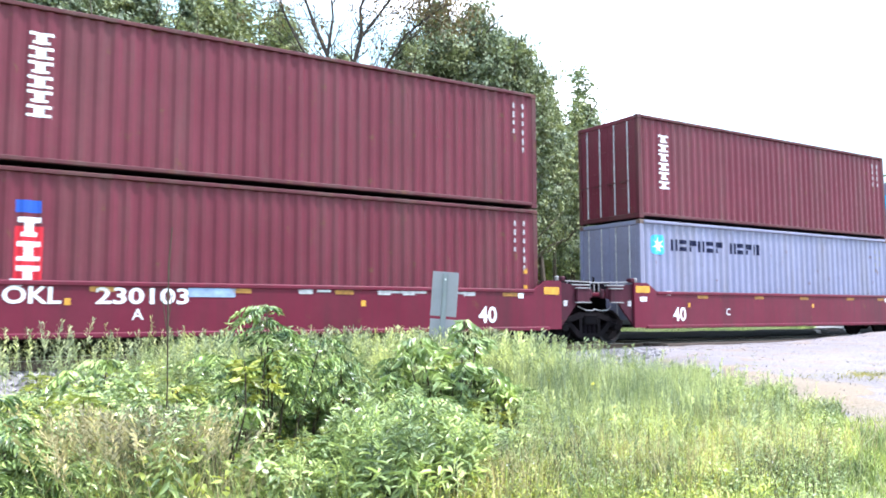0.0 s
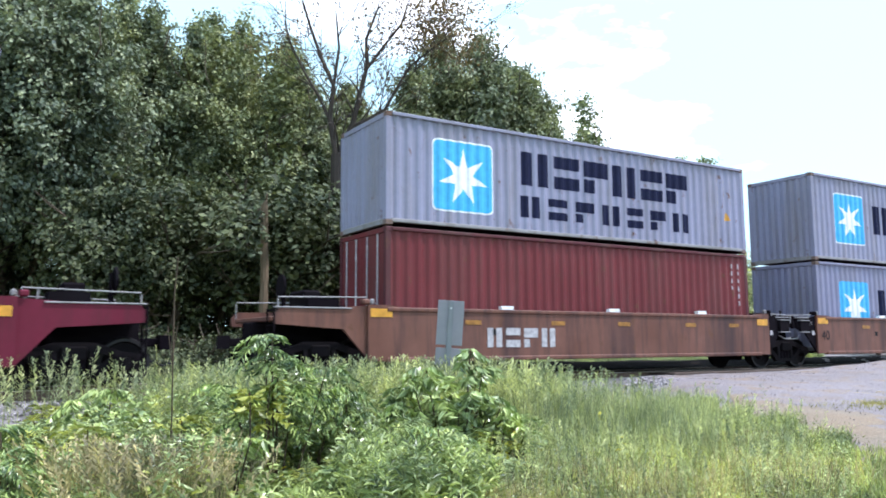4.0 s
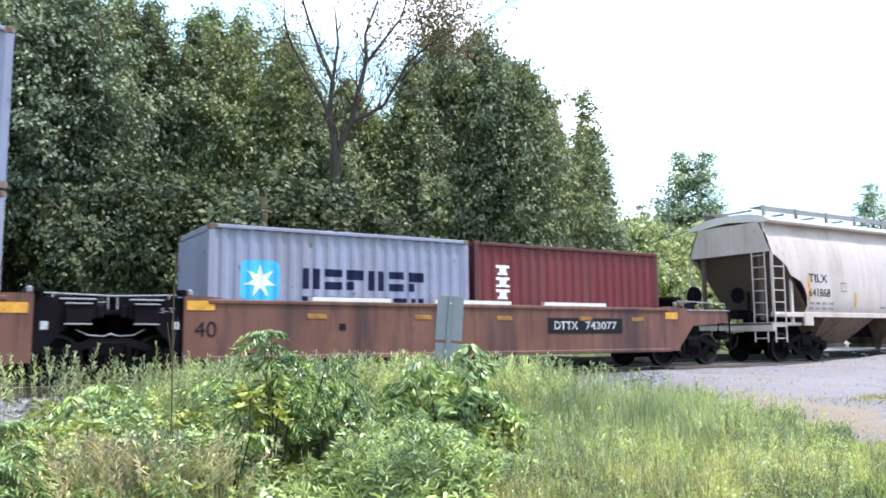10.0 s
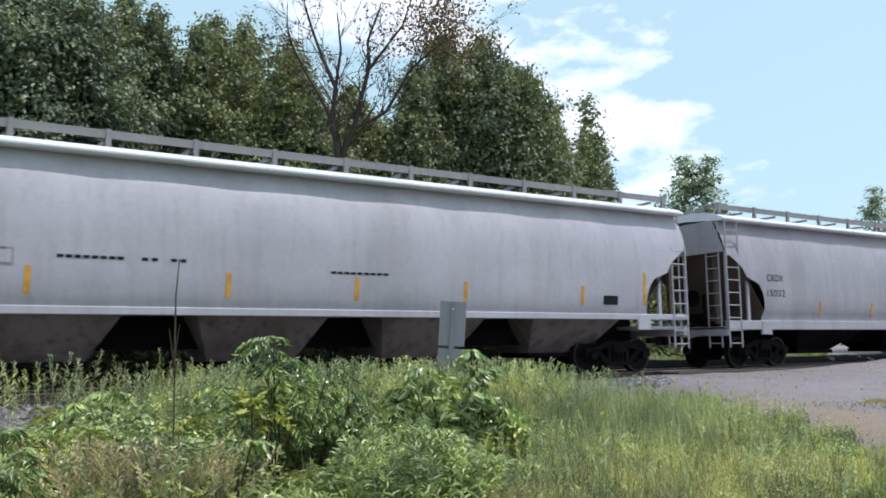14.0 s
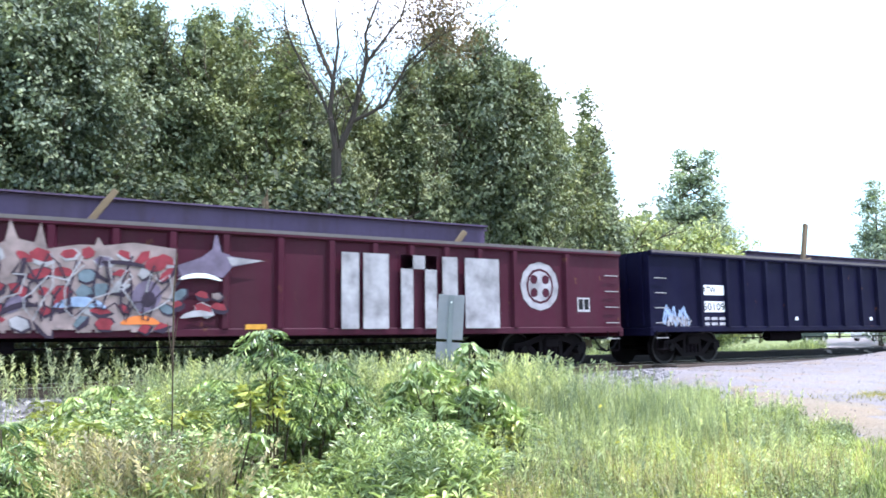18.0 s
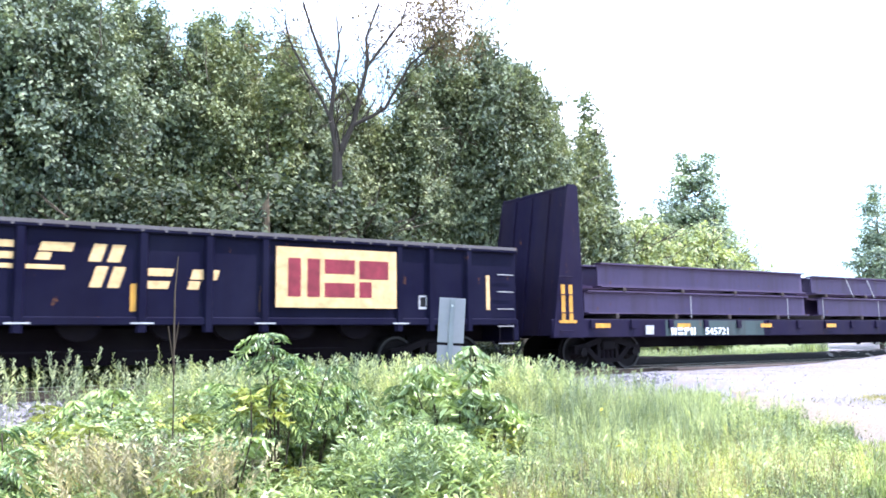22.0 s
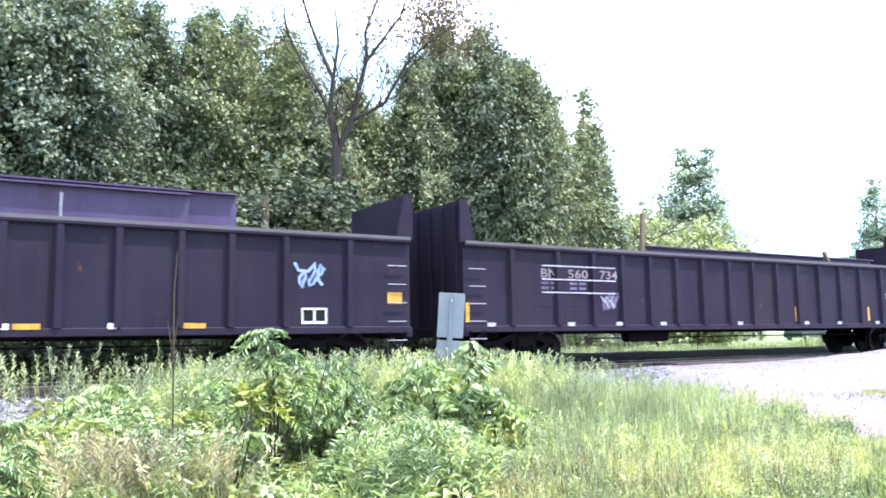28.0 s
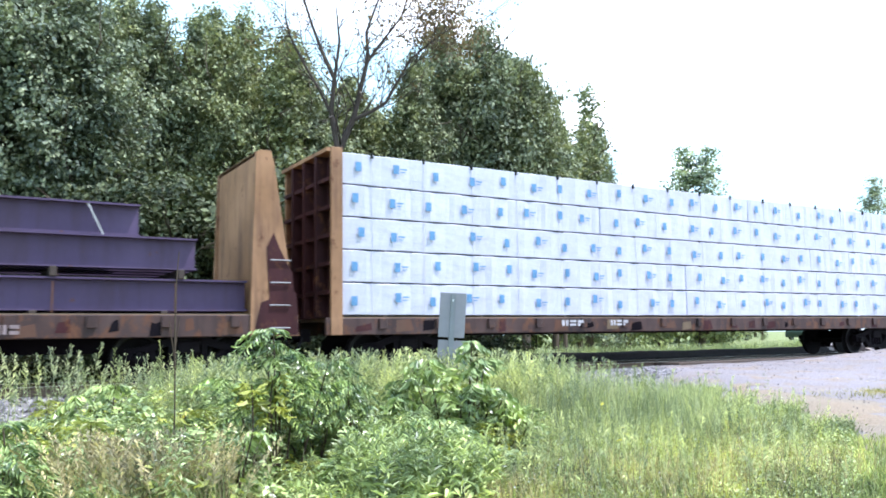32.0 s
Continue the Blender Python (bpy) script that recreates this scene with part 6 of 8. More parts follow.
def hopper(s, L, body, label, kind, chutes, sill):
    car = thing("covered_hopper", label, "hopper car", "covered hoppers of the train")
    rides(car, s)
    k0 = H_Z.index(sill)
    zs, xl = H_Z[k0:], H_CUT[k0:]
    n = 64
    bm = bmesh.new()
    sides = {}
    for sg in (-1, 1):
        rows = []
        for z, x0 in zip(zs, xl):
            rows.append([bm.verts.new((x, sg * side_y(L, x, z), z)) for x in (x0 + (L - 2 * x0) * i / n for i in range(n + 1))])
        for a, b in zip(rows, rows[1:]):
            for i in range(n):
                bm.faces.new((a[i], a[i + 1], b[i + 1], b[i]))
        sides[sg] = rows
    for i in (0, n):
        bs = bmesh.new()
        e = 1 if i == 0 else -1
        xx = 0.0 if i == 0 else L
        zz = [(1.62, sill), (1.62, 1.7), (0.9, 2.6), (0.35, 3.3), (0.0, 3.36), (0.0, 4.3)]
        for (xa, za), (xb, zb) in zip(zz, zz[1:]):
            q = [bs.verts.new(p) for p in ((xx + e * xa, -side_y(L, 0, za) + 0.02, za), (xx + e * xa, side_y(L, 0, za) - 0.02, za), (xx + e * xb, side_y(L, 0, zb) - 0.02, zb), (xx + e * xb, -side_y(L, 0, zb) + 0.02, zb))]
            bs.faces.new(q).material_index = 1 if za > 3.3 else 0
        sl = part("slope_sheet", bs, "slope", car, "dusty sloping end sheet, its brown darkened for shade")
        sl.data.materials.append(M[body])
    bmesh.ops.recalc_face_normals(bm, faces=bm.faces[:])
    for f in bm.faces:
        f.smooth = True
    part("body", bm, body, car)
    prof = [(-1.50, 4.28), (-1.55, 4.31), (-1.55, 4.345), (-1.3, 4.47), (-0.9, 4.57), (-0.4, 4.61), (0.4, 4.61), (0.9, 4.57), (1.3, 4.47), (1.55, 4.345), (1.55, 4.31), (1.5, 4.28), (1.16, 4.295), (0, 4.4), (-1.16, 4.295)]
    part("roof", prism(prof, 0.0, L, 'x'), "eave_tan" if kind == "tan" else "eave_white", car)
    for i in range(5):
        x = 1.0 + i * (L - 2.0) / 5
        part("hatch_cover", bbox(x + 0.1, x + (L - 2.0) / 5 - 0.1, -0.32, 0.32, 4.61, 4.71, 0.02), body, car)
    for sg in (-1, 1):
        y0, y1 = (-1.12, -0.72) if sg < 0 else (0.72, 1.12)
        yf = y0 if sg < 0 else y1
        wk = part("running_board", boxes((0.2, L - 0.2, y0, y1, 4.78, 4.81)), "board", car, "galvanised steel running board")
        part("fascia", boxes((0.2, L - 0.2, yf - 0.012, yf + 0.012, 4.67, 4.83)), "board", wk)
        for i in range(13):
            x = 0.3 + i * (L - 0.7) / 12
            part("bracket", prism([(x, 4.45), (x + 0.1, 4.45), (x + 0.1, 4.85), (x, 4.85)], yf - 0.035, yf + 0.035), "board", wk)
            if sg < 0:
                part("crosswise_bar", boxes((x, x + 0.05, -0.7, 0.7, 4.70, 4.76)), "board", wk)
    for e, x in ((1, 0.0), (-1, L)):
        part("end_edge", boxes((min(x, x + e * 0.07), max(x, x + e * 0.07), -1.56, -1.50, sill - 0.1, 3.4)), body, car)
        part("end_post", boxes((min(x + e * 0.95, x + e * 1.05), max(x + e * 0.95, x + e * 1.05), -1.5, -1.44, 1.22, 2.6)), body, car)
        for y in (-1.1, 1.06):
            part("end_post", boxes((min(x + e * 0.1, x + e * 0.2), max(x + e * 0.1, x + e * 0.2), y, y + 0.1, 1.3, 3.4)), "slope", car)
        part("end_platform", bbox(min(x, x + e * 1.5), max(x, x + e * 1.5), -1.45, 1.45, 1.12, 1.22, 0.02), body, car)
        part("end_sill", bbox(min(x, x + e * 0.15), max(x, x + e * 0.15), -1.5, 1.5, 0.95, 1.22, 0.02), body, car)
        lx = 0.02 if e > 0 else L - 0.57
        ladder(car, lx, -1.57, 0.62, 3.35 if kind != "short" else 4.3, body, 0.52, 0.36)
        ladder(car, lx, 1.57, 0.62, 3.35, body, 0.52, 0.36)
        ladder(car, x + e * 0.02, -1.3, 0.62, 4.4, body, 0.45, 0.36, 'y')
        part("brake_stand", rod((x + e * 0.5, -0.3, 1.22), (x + e * 0.5, -0.3, 2.2), 0.05, 0.05, 8), "dark_steel", car)
        part("air_tank", rod((x + e * 0.5, 0.3, 1.5), (x + e * 1.3, 0.3, 1.5), 0.16, 0.16, 10), "dark_steel", car)
        part("brake_wheel", rod((x + e * 0.35, 0.0, 2.1), (x + e * 0.38, 0.0, 2.1), 0.26, 0.26, 14), "dark_steel", car)
        truck(car, s, x + e * 2.15)
        coupler(car, x, -e)
    for sg in (-1, 1):
        y0, y1 = (-1.565, -1.44) if sg < 0 else (1.44, 1.565)
        part("side_sill", bbox(0.0, L, y0, y1, sill - (0.12 if kind != "short" else 0.24), sill + 0.03, 0.015), body, car)
    part("center_sill", boxes((1.0, L - 1.0, -0.35, 0.35, 0.75, 1.4)), "dark_steel", car)
    for x in (1.45, L - 1.9):
        part("jacking_pad", bbox(x, x + 0.45, -1.575, -1.5, sill - 0.38, sill + 0.02, 0.01), body, car)
    for a, b, floor_z in chutes:
        m_ = (a + b) / 2
        bm = bmesh.new()
        lo = [(m_ - 0.9, -0.55), (m_ + 0.9, -0.55), (m_ + 0.9, 0.55), (m_ - 0.9, 0.55)]
        hi_ = [(a, -1.46), (b, -1.46), (b, 1.46), (a, 1.46)]
        lv, hv = [bm.verts.new((*p, floor_z)) for p in lo], [bm.verts.new((*p, sill - 0.08)) for p in hi_]
        for i in range(4):
            bm.faces.new((lv[i], lv[(i + 1) % 4], hv[(i + 1) % 4], hv[i]))
        bm.faces.new(lv[::-1]); bm.faces.new(hv)
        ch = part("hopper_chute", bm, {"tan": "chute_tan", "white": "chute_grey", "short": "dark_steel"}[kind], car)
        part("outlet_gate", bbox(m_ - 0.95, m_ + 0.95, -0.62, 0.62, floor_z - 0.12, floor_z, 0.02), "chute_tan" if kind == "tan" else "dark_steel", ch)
    for i in range(1, 8):
        x = i * L / 8
        side_marks("seam", [rect(x - 0.012, x + 0.012, 1.6, 4.25)], L, body, car, lift=0.004)
    return car


CH4 = [(2.7, 5.5, 0.55), (6.8, 9.5, 0.5), (10.7, 13.4, 0.5), (14.75, 17.6, 0.55)]


def side_reflectors(car, L, xs, z0=1.72, z1=2.2, w=0.11, mat="yellow"):
    side_marks("reflector", [rect(x, x + w, z0, z1) for x in xs], L, mat, car)


L = 20.1
h = hopper(130.95, L, "hopper_tan", "dusty cream covered hopper car with orange emblem", "tan", CH4, 1.5)
side_words("TILX", 1.68, 2.47, 0.26, L, "black", h, 1.0, bold=0.01)
side_words("641868", 1.68, 2.02, 0.26, L, "black", h, 1.12, bold=0.01)
side_marks("lettering_bar", [rect(1.7 + 0.34 * i, 1.95 + 0.34 * i, z, z + 0.07) for i in range(4) for z in (1.62, 1.78)], L, "rail", h)
side_reflectors(h, L, (4.1, 7.35, 10.0, 13.0, 16.2))
side_marks("reflector", [rect(1.62, 1.74, 1.9, 2.65), rect(L - 1.62, L - 1.46, 1.75, 2.55)], L, "yellow", h)
side_marks("mark", [rounded(7.5, 8.35, 2.68, 3.5, 0.4)], L, "mark_gold", h, "round gold and orange emblem", 0.006)
side_marks("mark", [rounded(7.69, 8.17, 2.86, 3.32, 0.22)], L, "white", h, "", 0.009)
side_marks("mark", [rounded(7.77, 8.09, 2.92, 3.22, 0.15)], L, "mark_orange", h, "", 0.012)
side_marks("name_block", slabs(8.6, 10.5, 2.8, 3.2, 7, 0.45), L, "mark_orange", h, "plain orange blocks of lettering")
side_marks("name_block", slabs(10.7, 12.6, 2.8, 3.02, 6, 0.5), L, "mark_orange", h)
side_marks("chart", [rect(3.35, 3.68, 2.2, 2.5)], L, "rail", h)
side_marks("chart", [rect(3.39, 3.64, 2.24, 2.46)], L, "hopper_tan", h, "", 0.009)
side_marks("chart", [rect(17.0, 17.4, 1.75, 1.95)], L, "black", h)
side_marks("lettering_bar", [rect(5.6 + 0.4 * i, 5.9 + 0.4 * i, 1.7, 1.75) for i in range(4)], L, "rail", h)
side_marks("lettering_bar", [rect(17.7 + 0.16 * i, 17.82 + 0.16 * i, z, z + 0.05) for i in range(4) for z in (1.68, 1.82, 1.96)], L, "rail", h)
side_marks("chart", [rect(16.95, 17.45, 1.71, 1.75), rect(16.95, 17.45, 1.95, 1.99), rect(16.95, 16.99, 1.75, 1.95), rect(17.41, 17.45, 1.75, 1.95), rect(17.18, 17.2, 1.75, 1.95)], L, "dim_white", h, "", 0.009)
side_marks("lettering_bar", [rect(12.15 + 0.16 * i, 12.27 + 0.16 * i, 1.72 + 0.1 * k, 1.77 + 0.1 * k) for i in range(5) for k in range(4)] + [rect(14.6 + 0.16 * i, 14.72 + 0.16 * i, 1.78 + 0.1 * k, 1.82 + 0.1 * k) for i in range(4) for k in range(2)], L, "rail", h)
side_marks("chart", [rect(15.64, 15.95, 1.76, 1.85), rect(15.64, 15.95, 1.89, 1.94)], L, "dim_white", h)

L = 20.0
h = hopper(152.4, L, "hopper_white", "clean white covered hopper car with black lettering", "white", CH4, 1.5)
side_words("TILX", 1.54, 2.55, 0.25, L, "black", h, 0.8, bold=0.01)
side_words("650009", 1.5, 2.1, 0.25, L, "black", h, 1.15, bold=0.01)
side_marks("lettering_bar", [rect(1.5 + 0.34 * i, 1.75 + 0.34 * i, z, z + 0.06) for i in range(4) for z in (1.72, 1.9)], L, "rail", h)
side_reflectors(h, L, (3.87, 7.3, 10.0, 12.7, 16.15), w=0.095)
side_marks("reflector", [rect(1.4, 1.5, 1.75, 2.6), rect(L - 1.73, L - 1.62, 1.75, 2.6)], L, "yellow", h)
side_marks("lettering_bar", [rect(4.35 + 0.14 * i, 4.46 + 0.14 * i, 2.36, 2.42) for i in range(8)] + [rect(5.75 + 0.17 * i, 5.86 + 0.17 * i, 2.36, 2.42) for i in (0, 1, 3, 4)] + [rect(9.45 + 0.15 * i, 9.57 + 0.15 * i, 2.26, 2.31) for i in range(9)], L, "black", h)
side_marks("chart", [rect(3.4, 3.7, 2.2, 2.5)], L, "rail", h)
side_marks("chart", [rect(3.44, 3.66, 2.24, 2.46)], L, "hopper_white", h, "", 0.009)
side_marks("chart", [rect(16.9, 17.4, 1.75, 1.98)], L, "black", h)

L = 20.05
h = hopper(174.02, L, "hopper_grey", "grey covered hopper car with a deep side sill", "short", [(3.4, 7.2, 0.5), (8.1, 11.9, 0.5), (12.8, 16.6, 0.5)], 1.36)
side_words("CRDX", 1.7, 2.55, 0.2, L, "black", h, 0.8)
side_words("15032", 1.7, 2.1, 0.2, L, "black", h, 0.85)
side_reflectors(h, L, (4.2, 7.0, 9.7, 12.4, 15.3), 1.52, 2.0)
side_marks("reflector", [rect(L - 1.74, L - 1.62, 1.6, 2.4)], L, "yellow", h)
side_marks("mark", [rounded(15.95, 16.25, 2.4, 2.72, 0.14)], L, "white", h)
side_marks("mark", [[(16.0, 2.45), (16.03, 2.45), (16.2, 2.67), (16.17, 2.67)], [(16.17, 2.45), (16.2, 2.45), (16.03, 2.67), (16.0, 2.67)]], L, "black", h, "", 0.010)
side_marks("chart", [rect(16.95, 17.4, 1.66, 1.9)], L, "black", h)
side_marks("lettering_bar", [rect(16.9 + 0.2 * i, 17.05 + 0.2 * i, z, z + 0.05) for i in range(3) for z in (2.05, 2.17)], L, "rail", h)


# gondolas
def gondola(s, L, body, label, ribs, bulk=0.0, z0=0.92, z1=2.94, rib_low=None):
    car = thing("gondola_car", label, "gondola car", "gondolas of the train")
    rides(car, s)
    w = 1.46
    for sg in (-1, 1):
        y0, y1 = (-w, -w + 0.03) if sg < 0 else (w - 0.03, w)
        side = part("side_wall", boxes((0.0, L, y0, y1, z0, z1)), body, car)
        part("top_chord", bbox(0.0, L, y0 - 0.10, y1 + 0.02, z1 - 0.11, z1 + 0.02, 0.02) if sg < 0 else bbox(0.0, L, y0 - 0.02, y1 + 0.10, z1 - 0.11, z1 + 0.02, 0.02), body, side)
        if sg < 0:
            part("worn_rim", boxes((0.02, L - 0.02, y0 - 0.104, y0 - 0.02, z1 - 0.045, z1 + 0.024)), "rim", side, "bare worn upper edge")
        part("side_sill", bbox(0.0, L, y0 - 0.06, y1, z0 - 0.05, z0 + 0.10, 0.015) if sg < 0 else bbox(0.0, L, y0, y1 + 0.06, z0 - 0.05, z0 + 0.10, 0.015), body, side)
        for x in ribs:
            a, b = (y0 - 0.09, y0) if sg < 0 else (y1, y1 + 0.09)
            c = y0 - 0.09 if sg < 0 else y1 + 0.09
            d = y0 if sg < 0 else y1
            bm = prism([(x - 0.10, d), (x - 0.055, c), (x + 0.055, c), (x + 0.10, d)], rib_low or z0 + 0.1, z1 - 0.11, 'z')
            part("side_post", bm, body, side)
    part("car_floor", boxes((0.05, L - 0.05, -w + 0.03, w - 0.03, z0 + 0.05, z0 + 0.12)), "dark_steel", car)
    part("center_sill", boxes((0.2, L - 0.2, -0.3, 0.3, 0.8, z0 + 0.05)), "dark_steel", car)
    for e, x in ((1, 0.0), (-1, L)):
        top = bulk or z1
        a, b = min(x, x + e * 0.06), max(x, x + e * 0.06)
        bm = boxes((a, b, -w + 0.03, w - 0.03, z0, top))
        ew = part("end_wall", bm, body, car)
        for y in (-1.2, -0.6, 0, 0.6, 1.2):
            part("end_post", boxes((min(x - e * 0.07, x), max(x - e * 0.07, x), y - 0.06, y + 0.06, z0 + 0.1, top - 0.05)), body, ew)
        if bulk:
            part("bulkhead_edge", prism([(x - e * 0.08, z1), (x + e * 0.32, z1), (x + e * 0.14, bulk), (x - e * 0.08, bulk)], -w - 0.02, -w + 0.06), body, car)
        part("end_sill", bbox(a - 0.05, b + 0.05, -1.5, 1.5, 0.78, z0 + 0.08, 0.02), body, car)
        xx = x + e * 0.12
        for k in range(5):
            z = 0.72 + k * 0.4
            part("grab_iron", rod((xx, -w - 0.07, z), (xx + e * 0.45, -w - 0.07, z), 0.014, 0.014, 6), "rail", car)
        bm = bmesh.new()
        for q in (0.14, 0.52):
            rod((x + e * q, -w - 0.06, z0), (x + e * q, -w - 0.06, 0.42), 0.014, 0.014, 6, bm)
        rod((x + e * 0.14, -w - 0.06, 0.42), (x + e * 0.52, -w - 0.06, 0.42), 0.014, 0.014, 6, bm)
        part("stirrup_step", bm, "dark_steel", car)
        truck(car, s, x + e * 2.0)
        coupler(car, x, -e)
    part("air_tank", rod((5.5, -0.9, 0.72), (7.0, -0.9, 0.72), 0.16, 0.16, 10), "dark_steel", car)
    part("brake_rod", rod((4.2, -0.95, 0.68), (L - 4.2, -0.95, 0.68), 0.02, 0.02, 6), "dark_steel", car)
    return car


Y_G = -1.466


def scribble(car, x0, x1, z0, z1, loops, seed, mat, y, w=0.03):
    """One sprayed line that curls from end to end."""
    g = random.Random(seed)
    n = loops * 10
    ph, k = g.uniform(0, 6), g.uniform(0.8, 1.3)
    pts = []
    for i in range(n + 1):
        t = i / n
        a = t * loops * math.tau
        pts.append((x0 + (x1 - x0) * (0.12 + 0.76 * t) + 0.45 * (x1 - x0) / loops * math.sin(a + ph), (z0 + z1) / 2 + (z1 - z0) * 0.5 * math.cos(a * k) * (0.65 + 0.35 * math.sin(3 * a + seed))))
    bm = bmesh.new()
    prev = None
    for i, p in enumerate(pts):
        q = pts[min(i + 1, n)] if i < n else pts[i]
        o = pts[max(i - 1, 0)]
        dx, dz = q[0] - o[0], q[1] - o[1]
        d = math.hypot(dx, dz) or 1.0
        cur = [bm.verts.new((p[0] - dz / d * w, y - 0.00004 * i, p[1] + dx / d * w)), bm.verts.new((p[0] + dz / d * w, y - 0.00004 * i, p[1] - dx / d * w))]
        if prev:
            bm.faces.new((prev[0], prev[1], cur[1], cur[0]))
        prev = cur
    part("graffiti", bm, mat, car, "thin sprayed graffiti line")


def sills(car, xs, mat="yellow", w=0.42, z=1.0, h=0.1):
    marks("reflector", [rect(x, x + w, z, z + h) for x in xs], -1.53, mat, car)


def uprights(car, xs, mat="yellow", z0=1.12, z1=1.6):
    marks("reflector", [rect(x, x + 0.1, z0, z1) for x in xs], Y_G, mat, car)


def girder(s, y, z, length, h, w, label, mat="beam"):
    """One wide flange beam, lying along the car."""
    t, k = 0.035, 0.03
    pts = [(-w / 2, 0), (w / 2, 0), (w / 2, t), (k / 2, t), (k / 2, h - t), (w / 2, h - t), (w / 2, h), (-w / 2, h), (-w / 2, h - t), (-k / 2, h - t), (-k / 2, t), (-w / 2, t)]
    ob = part("steel_beam", prism(pts, 0, length, 'x'), mat)
    tagged(ob, label, "steel beam", "beams on the train")
    rides(ob, s, z, y)
    return ob


def timber(s, y, z, dx, dy, dz, turn=0.0, lean=0.0, label="rough timber block under the beams"):
    ob = part("timber_block", bbox(-dx / 2, dx / 2, -dy / 2, dy / 2, 0, dz, 0.01), "old_timber" if "block" in label or "spacer" in label else "wood")
    tagged(ob, label, "timber", "timbers on the train")
    rides(ob, s, z, y)
    MOVING[-1] = (ob, s, z, y, lean, turn)
    return ob


r20 = [1.9, 3.5, 4.5, 5.5, 6.5, 7.45, 8.5, 9.5, 10.5, 11.5, 12.6, 13.6, 14.6, 15.6, 16.6, 17.55, 18.9]
c = gondola(195.15, 20.8, "gon_red", "maroon gondola car covered with graffiti, loaded with beams", [1.95, 3.5, 4.5, 5.5, 6.5, 7.45, 8.5, 9.5, 10.5, 11.6, 12.7, 13.7, 14.6, 15.5, 16.4, 17.4, 19.0])
marks("name_block", slabs(2.2, 3.4, 2.35, 2.58, 4), Y_G, "dim_white", c, "worn white blocks of lettering")
words("517862", 2.2, 1.93, 0.24, Y_G, "dim_white", c, 1.2, bold=0.015)
marks("lettering_bar", [rect(2.15 + 0.33 * i, 2.4 + 0.33 * i, zz, zz + 0.07) for i in range(4) for zz in (1.4, 1.55)], Y_G, "dim_white", c)
marks("chart", [rect(1.25, 1.6, 1.47, 1.67)], Y_G, "white", c)
def blob(cx, cz, rx, rz, turn=0.0, n=10, pinch=0.0):
    """A soft closed shape; pinch bends it into a crescent."""
    out = []
    for i in range(n):
        q = i * math.tau / n
        u, w = rx * math.cos(q), rz * math.sin(q)
        w += pinch * (1 - (u / rx) ** 2)
        out.append((cx + u * math.cos(turn) - w * math.sin(turn), cz + u * math.sin(turn) + w * math.cos(turn)))
    return out


